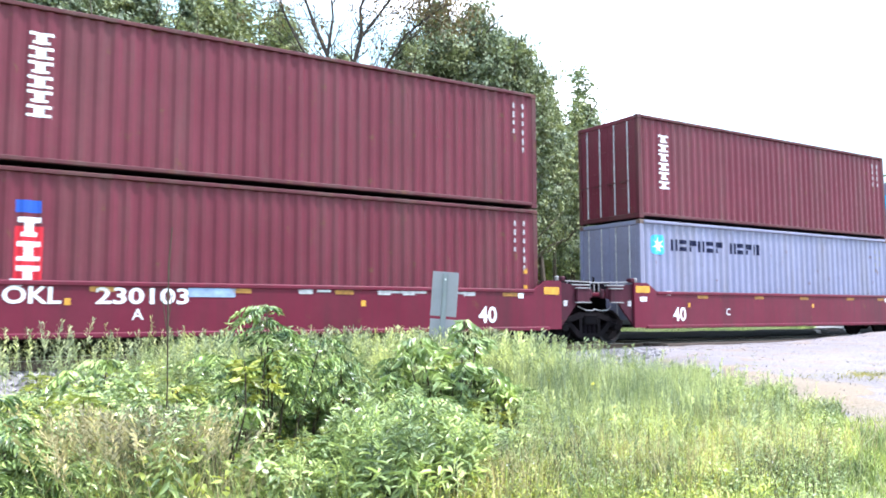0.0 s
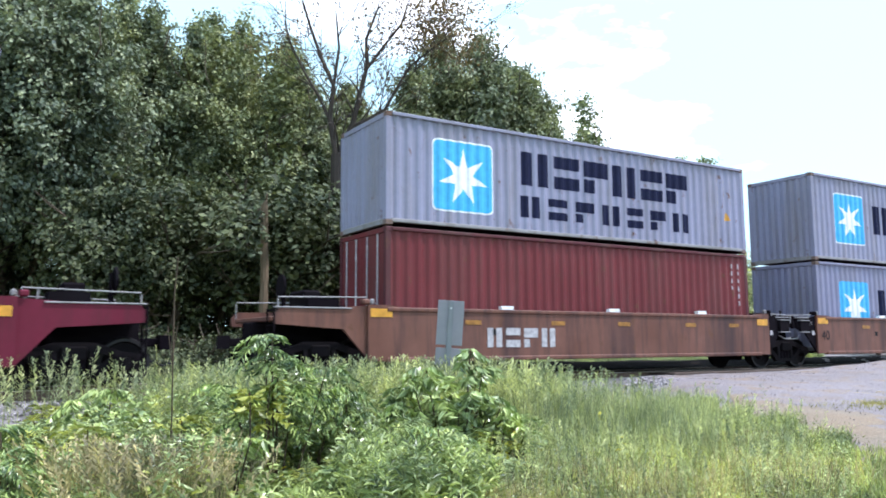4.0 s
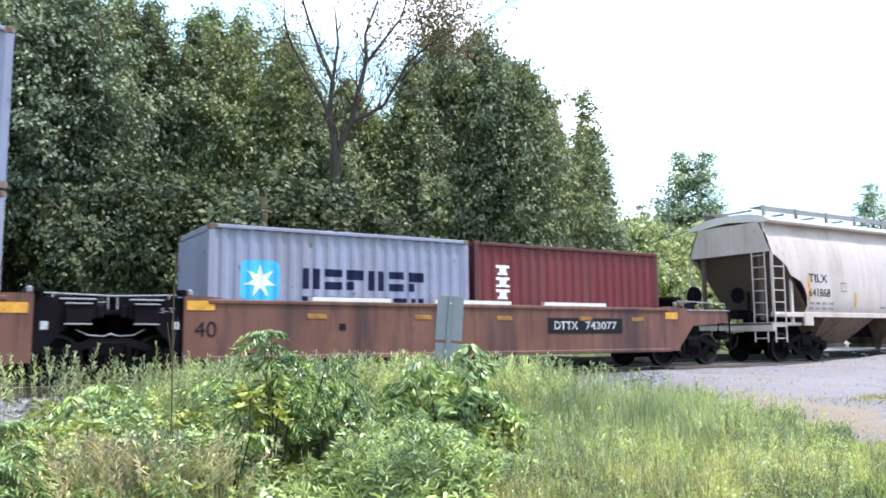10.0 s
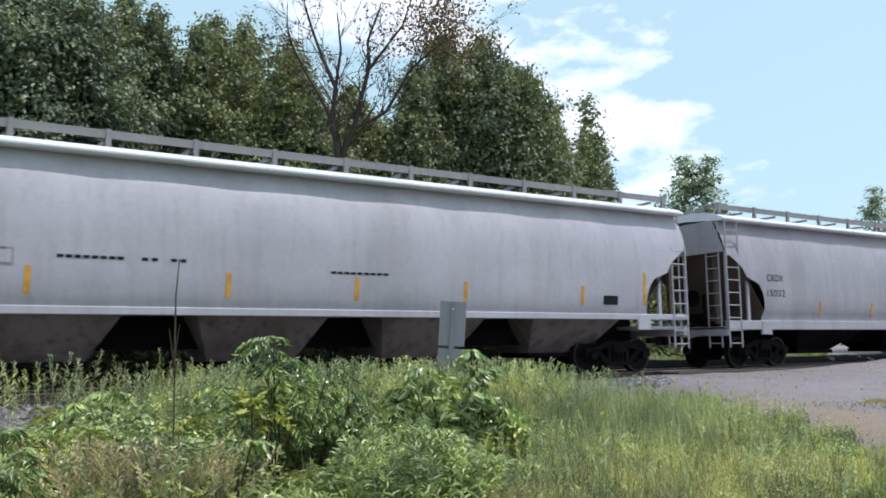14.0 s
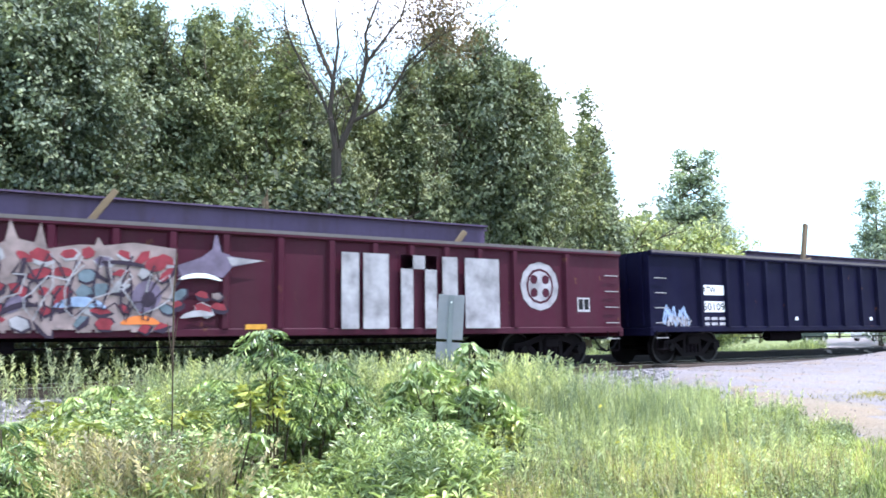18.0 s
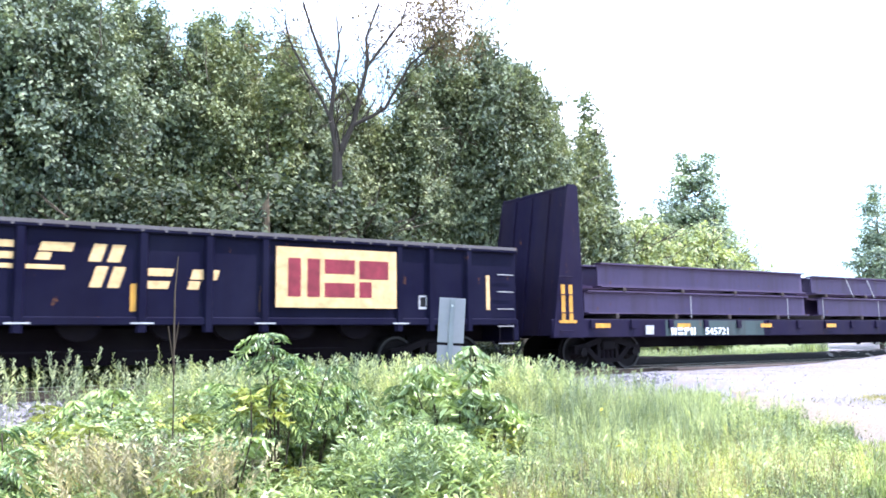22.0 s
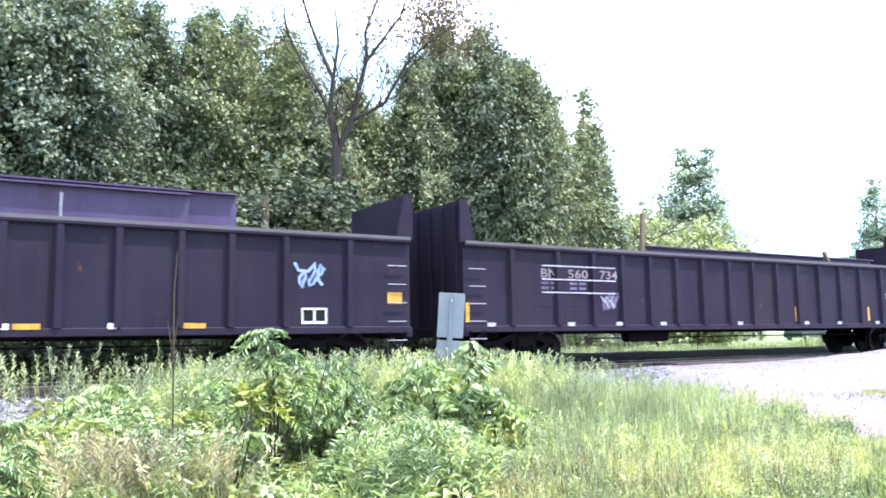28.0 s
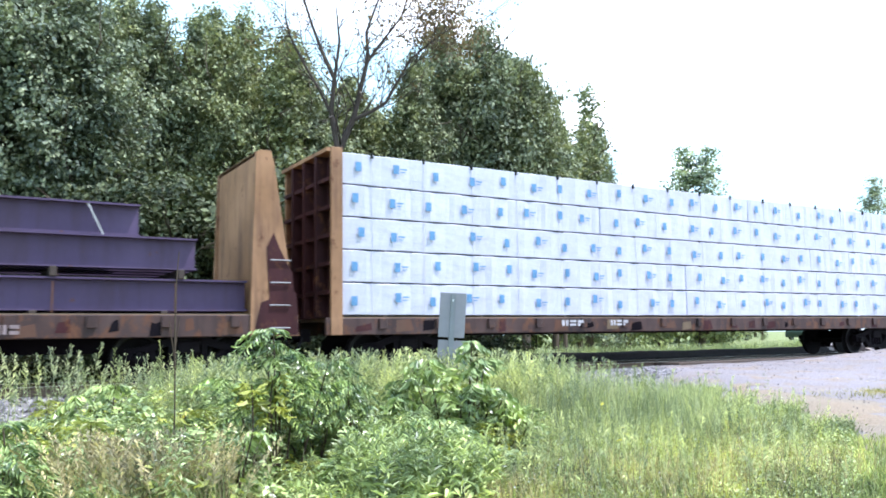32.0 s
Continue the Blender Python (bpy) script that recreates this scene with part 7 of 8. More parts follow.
def big_piece(car):
    """The large sprayed piece on a maroon gondola: pale ground, red and blue fills, dark outlines, lilac star."""
    g = random.Random(5)
    top = [6.2, 6.3, 6.4, 6.5, 6.75, 6.82, 6.95, 7.2, 7.28, 7.4, 7.9, 8.15, 8.2, 8.3, 8.8, 9.55]
    high = [1.9, 2.15, 2.3, 2.38, 2.5, 2.88, 2.55, 2.5, 2.86, 2.4, 2.5, 2.5, 2.66, 2.5, 2.58, 2.5]
    for i in range(len(top) - 1):
        low = 0.96 + 0.05 * (i % 2)
        marks("graffiti", [[(top[i], low), (top[i + 1], low), (top[i + 1], high[i + 1]), (top[i], high[i])]], -1.567, "graf_d", car, "pale ground of a large sprayed piece")
    marks("graffiti", [[(9.6, 2.2), (10.02, 2.36), (10.22, 2.52), (10.27, 2.8), (10.31, 2.8), (10.4, 2.48), (10.62, 2.4), (11.25, 2.34), (10.62, 2.2), (10.42, 1.98), (10.0, 2.08), (9.6, 1.98)]], -1.5695, "graf_l", car, "lilac sprayed star")
    marks("graffiti", [[(10.5, 2.39), (11.25, 2.34), (10.6, 2.22)]], -1.572, "graf_a", car, "pale tip of a sprayed star")
    marks("graffiti", [[(4.75, 2.12), (5.3, 2.25), (5.42, 2.85), (5.5, 2.5), (5.9, 2.55), (6.3, 2.42), (6.2, 1.9), (5.5, 2.0)]], -1.568, "graf_l", car, "lilac sprayed star")
    marks("graffiti", [[(4.75, 2.16), (5.3, 2.3), (5.42, 2.9), (5.4, 2.3), (5.5, 2.05), (4.75, 2.1)]], -1.5685, "graf_a", car, "pale edge of a sprayed star")
    marks("graffiti", [[(5.1, 1.02), (5.9, 1.0), (6.2, 1.1), (6.2, 1.9), (5.3, 1.72), (5.25, 1.3)]], -1.5675, "graf_d", car, "pale ground of a large sprayed piece")
    k = 0
    for i in range(16):
        for j in range(5):
            cx, cz = 5.32 + i * 0.335 + g.uniform(-0.08, 0.08), 1.08 + j * 0.3 + g.uniform(-0.06, 0.06)
            if cx > 9.55 and cz > 1.9:
                continue
            mat = g.choice(("graf_b", "graf_b", "graf_a", "graf_e", "graf_b", "graf_d", "graf_l"))
            turn, n = g.uniform(-0.9, 0.9), g.choice((4, 5, 6, 7))
            rx, rz = g.uniform(0.09, 0.2), g.uniform(0.06, 0.13)
            k += 1
            y = -1.570 - 0.0001 * k
            if k % 3:
                marks("graffiti", [blob(cx + 0.02, cz - 0.015, rx + 0.03, rz + 0.03, turn, n)], y, "graf_k" if k % 5 else "graf_a", car, "outline of a sprayed fill")
            if cx < 9.55 or k % 3:
                marks("graffiti", [blob(cx, cz, rx, rz, turn, n, 0.05 * (k % 2))], y - 0.002, mat, car, "sprayed fill")
    for n, (cx, cz, rx, rz, turn, bend, mat) in enumerate(((7.95, 1.4, 0.42, 0.09, 0.0, 0.1, "graf_c"), (6.1, 1.75, 0.4, 0.08, 0.5, 0.12, "graf_e"), (9.05, 1.6, 0.26, 0.3, -0.3, 0.0, "graf_l"), (9.08, 1.55, 0.12, 0.15, -0.3, 0.0, "graf_k"), (8.95, 1.12, 0.34, 0.08, 0.0, 0.06, "orange"), (8.7, 2.15, 0.45, 0.04, -0.1, 0.05, "graf_k"), (10.0, 1.92, 0.42, 0.045, 0.0, 0.1, "white"), (9.2, 2.2, 0.2, 0.14, 0.2, 0.0, "graf_b"), (7.0, 1.3, 0.35, 0.05, 0.3, 0.12, "graf_k"), (9.95, 1.25, 0.3, 0.06, 0.1, 0.05, "graf_a"))):
        marks("graffiti", [blob(cx, cz, rx, rz, turn, 14, bend)], -1.580 - 0.0006 * n, mat, car, "sprayed curved stroke")
    for i in range(5):
        a = 5.2 + i * 0.85
        scribble(car, a, a + 1.0, 1.05, 2.35, 2, 60 + i, "graf_k", -1.5945, 0.018)
        scribble(car, a + 0.05, a + 0.9, 1.1, 2.3, 1, 80 + i, "graf_a", -1.598, 0.012)


big_piece(c)
for i, (a, b) in enumerate(((12.9, 13.3), (13.4, 14.0), (14.3, 15.2), (15.35, 15.75), (15.95, 16.9))):
    marks("graffiti", [rect(a, b, 1.0, 2.6)] if i != 2 else [rect(a, a + 0.3, 1.0, 2.6), rect(b - 0.3, b, 1.0, 2.6), rect(a, b, 2.3, 2.6)], -1.568, "graf_a", c, "pale sprayed block letters")
marks("mark", [rounded(17.6, 18.75, 1.42, 2.6, 0.56)], Y_G, "graf_a", c, "faded round white emblem")
marks("mark", [rounded(17.76, 18.59, 1.58, 2.44, 0.4)], Y_G - 0.003, "gon_red", c)
marks("mark", [rounded(17.82, 18.53, 1.64, 2.38, 0.34)], Y_G - 0.005, "graf_a", c)
marks("mark", [rounded(17.88 + a, 18.1 + a, 1.74 + b, 1.96 + b, 0.1) for a in (0, 0.36) for b in (0, 0.32)], Y_G - 0.007, "gon_red", c)
marks("chart", [rect(19.35, 19.75, 1.4, 1.75)], Y_G, "dim_white", c)
sills(c, (0.35, 2.6, 6.0, 10.9, 15.0))
girder(200.6, -0.9, 2.85, 11.5, 0.62, 0.3, "grey violet steel beam showing above a maroon gondola")
girder(199.9, -0.3, 2.85, 12.6, 0.62, 0.3, "grey violet steel beam beside another in a gondola")
timber(201.3, -1.3, 2.9, 0.12, 0.1, 0.5, 0, 50, "broken timber stake leaning on the beams")
timber(203.2, -1.3, 2.9, 0.12, 0.1, 0.8, 0, 35, "broken timber stake leaning on the beams")
timber(211.0, -1.3, 2.9, 0.12, 0.1, 0.45, 0, 40, "broken timber stake leaning on the beams")

c = gondola(217.03, 20.57, "gon_blue", "dark blue gondola car with white number plates of paint", [1.95, 3.05, 3.8, 4.8, 5.75, 6.7, 7.65, 8.65, 9.65, 10.6, 11.6, 12.6, 13.6, 14.6, 15.6, 16.5, 17.3, 18.2, 19.2], z1=3.05)
marks("number_panel", [rect(2.0, 3.0, 1.9, 2.18), rect(2.0, 3.0, 1.42, 1.72)], Y_G, "white", c, "white painted number panel")
words("ATW", 2.05, 1.94, 0.2, Y_G - 0.003, "black", c, 0.55, bold=0.015)
words("60109", 2.05, 1.46, 0.22, Y_G - 0.003, "black", c, 0.9, bold=0.015)
marks("lettering_bar", [rect(2.05 + 0.33 * i, 2.3 + 0.33 * i, zz, zz + 0.08) for i in range(3) for zz in (1.05, 1.2)], Y_G, "dim_white", c)
scribble(c, 0.35, 1.5, 1.0, 1.6, 5, 8, "graf_c", Y_G - 0.004)
scribble(c, 0.5, 1.6, 1.0, 1.35, 6, 18, "graf_a", Y_G - 0.008, 0.02)
scribble(c, 17.5, 18.1, 2.15, 2.7, 4, 10, "graf_c", Y_G - 0.004, 0.035)
scribble(c, 15.7, 16.4, 1.5, 2.0, 3, 11, "graf_d", Y_G - 0.004, 0.02)
marks("chart", [rect(17.5, 18.05, 1.45, 1.75), rect(6.15, 6.3, 1.2, 1.3), rect(10.1, 10.25, 1.2, 1.3), rect(14.8, 14.95, 1.2, 1.3)], Y_G, "white", c)
girder(222.0, -0.7, 2.8, 13.5, 0.55, 0.3, "dark steel beam just above the rim of a gondola")
timber(224.1, -1.2, 2.95, 0.16, 0.1, 1.35, 0, 12, "upright timber stake beside the beams")
timber(224.6, -0.9, 3.05, 0.9, 0.12, 0.1, 8, -14, "loose timber lying on the beams")
timber(231.6, -0.9, 3.05, 0.9, 0.12, 0.1, 8, -14, "loose timber lying on the beams")
timber(233.0, -1.3, 2.85, 0.14, 0.1, 0.45, 0, 0, "short timber stake at the car's rim")

c = gondola(238.8, 20.35, "gon_black", "black gondola car with cream lettering and a cream panel", [0.68, 1.6, 2.95, 4.15, 5.1, 6.1, 7.05, 8.1, 9.9, 11.9, 13.1, 14.2, 17.2, 18.0, 19.0], z0=1.2, z1=2.95, rib_low=1.02)
# deep black box that fills the shaded gap below the body
part("underframe", boxes((3.2, 17.2, -0.55, 0.55, 0.42, 1.1)), "dark_steel", c, "underframe blackened for the shade below the car")
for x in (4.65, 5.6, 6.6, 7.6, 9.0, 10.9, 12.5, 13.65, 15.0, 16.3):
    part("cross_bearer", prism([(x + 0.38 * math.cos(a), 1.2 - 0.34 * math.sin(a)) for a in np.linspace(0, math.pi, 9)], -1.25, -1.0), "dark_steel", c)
marks("reflector", [rect(x - 0.2, x + 0.2, 1.17, 1.2) for x in (8.1, 9.9, 11.9, 14.2, 17.2)], -1.57, "dim_white", c)
words("GN", 0.95, 2.33, 0.32, Y_G, "cream", c, 0.55, bold=0.02)
words("TX", 1.95, 2.33, 0.32, Y_G, "cream", c, 0.5, bold=0.02)
words("295", 0.92, 1.88, 0.3, Y_G, "cream", c, 0.62, bold=0.02)
words("323", 1.92, 1.88, 0.3, Y_G, "cream", c, 0.65, bold=0.02)
marks("name_block", slabs(8.45, 11.5, 2.28, 2.6, 4, 0.6, 0.3), Y_G, "cream", c, "cream blocks of lettering")
marks("name_block", [rect(8.4, 10.6, 2.12, 2.2), rect(8.4, 8.5, 1.72, 2.2), rect(8.4, 9.4, 1.72, 1.8), rect(9.3, 9.5, 1.72, 2.2)] + slabs(11.0, 13.2, 1.82, 2.2, 3, 0.7, 0.3), Y_G, "cream", c)
marks("name_panel", [rect(14.4, 17.1, 1.5, 2.72)], -1.562, "cream", c, "cream panel with red block shapes")
marks("name_block", slabs(14.65, 16.9, 1.72, 2.5, 3, 0.15), -1.566, "graf_b", c)
scribble(c, 3.1, 4.0, 1.95, 2.45, 4, 12, "graf_c", Y_G - 0.004, 0.035)
scribble(c, 3.1, 4.0, 1.9, 2.4, 4, 12, "white", Y_G - 0.008, 0.016)
scribble(c, 3.3, 3.9, 1.75, 1.95, 2, 32, "white", Y_G - 0.008, 0.016)
scribble(c, 4.35, 5.0, 1.3, 1.85, 3, 13, "graf_c", Y_G - 0.004, 0.018)
scribble(c, 4.3, 4.95, 1.35, 1.7, 3, 33, "graf_a", Y_G - 0.008, 0.016)
marks("graffiti", [rect(5.55, 5.85, 1.98, 2.01), rect(5.68, 5.71, 1.8, 2.12)], Y_G - 0.004, "graf_a", c, "thin sprayed graffiti cross")
scribble(c, 7.3, 7.75, 1.6, 2.15, 1, 34, "graf_e", Y_G - 0.004, 0.018)
marks("lettering_bar", [rect(3.05 + 0.3 * i, 3.28 + 0.3 * i, zz, zz + 0.07) for i in range(3) for zz in (1.4, 1.55)], Y_G, "dim_white", c)
marks("reflector", [rect(0.02, 0.12, 1.4, 2.4), rect(19.5, 19.6, 1.5, 2.3)], Y_G, "cream", c)
uprights(c, (2.8, 6.3, 11.7, 14.1), z0=1.4, z1=1.9)
marks("mark", [rounded(1.05, 1.2, 1.42, 1.56, 0.06)], Y_G, "white", c)
marks("chart", [rect(4.6, 4.85, 2.1, 2.35), rect(17.7, 18.1, 1.5, 1.8)], Y_G, "dim_white", c)
marks("rivet", [rounded(x, x + 0.05, 2.86, 2.91, 0.02) for x in [0.5 + 0.42 * i for i in range(45)]], -1.565, "rim", c)
timber(243.6, -1.0, 2.9, 0.22, 0.06, 0.62, 0, 5, "pale board standing in a gondola")
timber(245.3, -0.9, 2.9, 1.4, 0.1, 0.12, 6, 3, "loose pale board on the car's rim")


# bulkhead flat cars with beams
def flat_car(s, L, body, bulk_mat, label, bh, deck, left_mat="", thin=False):
    car = thing("bulkhead_flat_car", label, "flat car", "flat cars of the train")
    rides(car, s)
    w = 1.38
    for sg in (-1, 1):
        y0, y1 = (-w, -w + 0.1) if sg < 0 else (w - 0.1, w)
        side = part("side_sill", bbox(0.0, L, y0, y1, 0.84, deck - 0.02, 0.015), body, car)
        for i in range(15):
            x = 1.3 + i * (L - 2.6) / 14
            part("stake_pocket", bbox(x - 0.09, x + 0.09, y0 - 0.06 if sg < 0 else y1, y0 if sg < 0 else y1 + 0.06, deck - 0.26, deck - 0.03, 0.01), body, side)
    part("deck", boxes((0.3, L - 0.3, -w + 0.02, w - 0.02, deck - 0.07, deck)), "wood" if body == "flat_brown" else "dark_steel", car)
    part("center_sill", prism([(1.2, deck - 0.1), (L - 1.2, deck - 0.1), (L - 3.4, 0.8 if thin else 0.55), (3.4, 0.8 if thin else 0.55)], -0.35, 0.35), "dark_steel", car)
    tan_mat = bulk_mat
    for e, x in ((1, 0.0), (-1, L)):
        bulk_mat = left_mat if e > 0 and left_mat else tan_mat
        for y in (-w - 0.03, w - 0.05):
            if thin:
                part("bulkhead_side", bbox(min(x + e * 0.1, x + e * 0.36), max(x + e * 0.1, x + e * 0.36), y, y + 0.08, 0.84, bh, 0.01), bulk_mat, car, "pale weathered edge post")
                continue
            part("bulkhead_side", prism([(x, 0.84), (x + e * 1.0, 0.84), (x + e * 0.98, bh - 2.4), (x + e * 0.92, bh - 0.05), (x + e * 0.84, bh), (x + e * 0.62, bh), (x + e * 0.55, bh - 0.25)], y, y + 0.08), bulk_mat, car)
        inner = bulk_mat
        if thin:
            # face and ribs take the maroon that has their shade in it
            inner = "rusty"
            face = part("bulkhead_face", boxes((min(x + e * 0.28, x + e * 0.34), max(x + e * 0.28, x + e * 0.34), -w + 0.05, w - 0.05, deck, bh - 0.03)), inner, car)
            part("bulkhead_top", boxes((min(x, x + e * 0.34), max(x, x + e * 0.34), -w, w, bh - 0.1, bh - 0.02)), bulk_mat, car)
            for z in (1.7, 2.3, 2.9, 3.5, 4.1):
                part("bulkhead_rib", boxes((min(x + e * 0.06, x + e * 0.28), max(x + e * 0.06, x + e * 0.28), -w + 0.05, w - 0.05, z, z + 0.08)), inner, face)
            for y in (-0.7, 0, 0.7):
                part("bulkhead_post", boxes((min(x + e * 0.02, x + e * 0.28), max(x + e * 0.02, x + e * 0.28), y - 0.05, y + 0.05, deck, bh - 0.1)), inner, face)
            truck(car, s, x + e * 2.1)
            coupler(car, x, -e)
            continue
        face = part("bulkhead_face", boxes((min(x + e * 0.84, x + e * 0.9), max(x + e * 0.84, x + e * 0.9), -w + 0.05, w - 0.05, deck, bh - 0.03)), bulk_mat, car)
        plate = part("outer_plate", prism([(x + e * 0.07, 0.9), (x + e * 0.13, 0.9), (x + e * 0.63, bh - 0.12), (x + e * 0.57, bh - 0.12)], -w + 0.05, w - 0.05), bulk_mat, car)
        for y in (-0.72, 0, 0.72):
            part("bulkhead_post", prism([(x + e * 0.02, 0.9), (x + e * 0.08, 0.9), (x + e * 0.575, bh - 0.14), (x + e * 0.515, bh - 0.14)], y - 0.06, y + 0.06), bulk_mat, plate)
        part("bulkhead_top", bbox(min(x + e * 0.57, x + e * 0.9), max(x + e * 0.57, x + e * 0.9), -w + 0.05, w - 0.05, bh - 0.12, bh - 0.035, 0.01), bulk_mat, car)
        for z in (1.0, 1.45, 1.9, 2.35):
            part("rung", rod((x + e * 0.2, -w - 0.07, z), (x + e * 0.62, -w - 0.07, z), 0.016, 0.016, 6), "rail" if bulk_mat != "flat_black" else bulk_mat, car)
        truck(car, s, x + e * 2.1)
        coupler(car, x, -e)
    return car


c = flat_car(260.3, 22.1, "flat_black", "flat_black", "black bulkhead flat car loaded with two tiers of beams", 4.72, 1.32)
marks("reflector", [rect(0.28, 0.4, 1.25, 2.15), rect(0.52, 0.64, 1.25, 2.15), rect(0.2, 0.75, 1.2, 1.27), rect(21.35, 21.45, 1.3, 2.1), rect(21.6, 21.7, 1.3, 2.1)], -1.42, "yellow", c)
marks("reflector", [rect(x, x + 0.5, 1.08, 1.19) for x in (1.35, 4.3, 7.8, 11.0, 14.6, 18.0, 20.6)], -1.446, "yellow", c)
marks("name_block", slabs(4.05, 5.0, 0.88, 1.08, 4), -1.446, "white", c, "white blocks of lettering")
words("545721", 5.4, 0.88, 0.2, -1.446, "white", c, 0.95, bold=0.015)
marks("patch", [rect(3.9, 8.0, 0.86, 1.28)], -1.386, "teal", c, "teal repainted patch")
marks("chart", [rect(3.1, 3.4, 0.9, 1.14)], -1.446, "dim_white", c)
for y in (-1.05, -0.35, 0.35, 1.05):
    girder(261.75 + 0.12 * y, y, 1.45, 9.15, 0.6, 0.34, "grey violet steel beam in the lower tier of a flat car")
    girder(271.6 + 0.1 * y, y, 1.45, 9.2, 0.58, 0.34, "grey violet steel beam in the lower tier of a flat car")
    girder(262.1 - 0.5 * (y > -1), y, 2.14, 8.6, 0.64, 0.34, "grey violet steel beam in the upper tier of a flat car")
    girder(271.2, y, 2.14, 9.2, 0.58, 0.34, "grey violet steel beam in the upper tier of a flat car")
for i in range(9):
    x = 262.6 + i * 2.2
    timber(x, 0, 1.32, 0.12, 2.5, 0.13)
    timber(x + 0.3, 0, 2.04, 0.12, 2.5, 0.10)


def straps(s, x_list, lean, z0, z1, mat="strap"):
    for i, x in enumerate(x_list):
        t = part("strap", boxes((-0.015, 0.015, -0.004, 0.004, 0, z1 - z0)), mat)
        tagged(t, "bright steel strap over the beams", "strap", "straps on the beams")
        rides(t, s + x, z0, -1.235)
        MOVING[-1] = (t, s + x, z0, -1.235, lean, 0)


straps(260.3, (12.9, 14.1, 17.2, 20.0), -32, 2.06, 2.76)
straps(260.3, (5.1, 9.4), 0, 1.34, 1.95, "rail")
straps(260.3, (11.2, 14.3), 0, 1.34, 1.95, "rail")

c = gondola(283.4, 20.5, "gon_red", "clean maroon gondola car with white lettering, loaded with beams", [1.65, 3.3, 4.25, 5.2, 6.25, 7.25, 8.3, 9.3, 10.35, 11.4, 12.4, 13.4, 14.4, 15.35, 16.3, 17.3, 18.9])
marks("name_block", slabs(1.9, 3.1, 2.35, 2.6, 4), Y_G, "white", c, "white blocks of lettering")
words("517925", 1.9, 1.85, 0.26, Y_G, "white", c, 1.2, bold=0.015)
marks("lettering_bar", [rect(1.85 + 0.33 * i, 2.1 + 0.33 * i, zz, zz + 0.06) for i in range(4) for zz in (1.4, 1.55)], Y_G, "dim_white", c)
marks("mark", [rounded(17.35, 18.4, 1.4, 2.5, 0.52)], Y_G, "white", c, "round white cross emblem")
marks("mark", [rect(17.8, 17.92, 1.5, 2.4), rect(17.45, 18.3, 1.9, 2.02)] + [rounded(17.45 + a, 17.72 + a, 1.53 + b, 1.8 + b, 0.12) for a in (0, 0.55) for b in (0, 0.55)], Y_G - 0.003, "gon_red", c)
marks("chart", [rect(18.95, 19.4, 1.45, 1.8)], Y_G, "white", c)
marks("chart", [rect(0.35, 0.65, 1.0, 1.1), rect(2.4, 2.65, 1.0, 1.1), rect(5.6, 5.85, 1.0, 1.1), rect(8.8, 9.05, 1.0, 1.1), rect(12.0, 12.25, 1.0, 1.1), rect(15.3, 15.55, 1.0, 1.1)], -1.53, "white", c)
marks("reflector", [rect(0.0, 0.12, 1.0, 1.48), rect(0.02, 0.14, 1.6, 2.05)], Y_G, "yellow", c)
uprights(c, (3.15, 6.05, 9.1, 12.3, 14.4, 17.25, 20.2), z0=1.2, z1=1.65)
girder(291.3, -0.6, 2.88, 9.8, 0.64, 0.3, "grey violet steel beam above the rim of a maroon gondola")
girder(289.6, 0.4, 2.88, 11.6, 0.64, 0.3, "grey violet steel beam in a maroon gondola")
timber(291.6, -1.1, 2.85, 0.12, 0.1, 0.55, 0, 25, "timber stake leaning on the beams")
timber(301.8, -1.1, 2.85, 0.12, 0.1, 0.5, 0, 35, "timber stake leaning on the beams")

dark_ribs = [1.6, 2.9, 4.0, 4.95, 6.0, 7.0, 8.05, 9.1, 10.1, 11.1, 12.1, 13.0, 14.0, 14.95, 16.0, 17.0, 18.4]
c = gondola(305.0, 19.75, "gon_dark", "black gondola car with raised ends and a beam load", [1.4, 2.9, 3.9, 4.9, 5.9, 6.9, 7.9, 8.9, 9.9, 10.9, 11.9, 12.78, 13.75, 14.85, 15.8, 16.9, 18.3], 3.92)
for zz in (2.4, 2.05, 1.75):
    marks("number_bar", [rect(2.4, 5.0, zz, zz + 0.03)], -1.562, "dim_white", c)
marks("number_bar", slabs(2.5, 3.2, 2.12, 2.34, 2) + slabs(3.6, 4.9, 2.12, 2.34, 6), Y_G - 0.002, "dim_white", c)
scribble(c, 17.05, 17.85, 1.8, 2.35, 3, 15, "graf_c", Y_G - 0.004, 0.03)
marks("chart", [rect(17.25, 17.8, 1.08, 1.4)], Y_G, "white", c)
marks("reflector", [rect(19.2, 19.55, 1.5, 1.75)], Y_G, "yellow", c)
sills(c, (2.0, 6.0, 12.1, 14.9))
marks("chart", [rect(11.85, 12.05, 1.0, 1.1), rect(13.6, 13.75, 1.0, 1.1)], -1.535, "white", c)
girder(310.5, -0.95, 2.68, 9.6, 0.95, 0.3, "grey violet steel beam heaped in a black gondola")
girder(309.0, -0.4, 3.1, 12.2, 0.7, 0.3, "grey violet steel beam heaped in a black gondola")
girder(309.0, 0.3, 3.1, 11.2, 0.75, 0.3, "grey violet steel beam heaped in a black gondola")
straps(305.0, (12.8,), 0, 2.9, 3.45)
c = gondola(326.15, 20.3, "gon_dark", "black gondola car with raised ends and worn lettering", [1.35, 2.75, 3.9, 4.9, 5.9, 6.9, 7.95, 9.05, 10.1, 11.2, 12.2, 13.3, 14.4, 15.5, 16.7, 18.0, 19.2], 3.93)
for zz in (2.45, 2.12, 1.8):
    marks("number_bar", [rect(2.2, 4.6, zz, zz + 0.03)], -1.562, "dim_white", c)
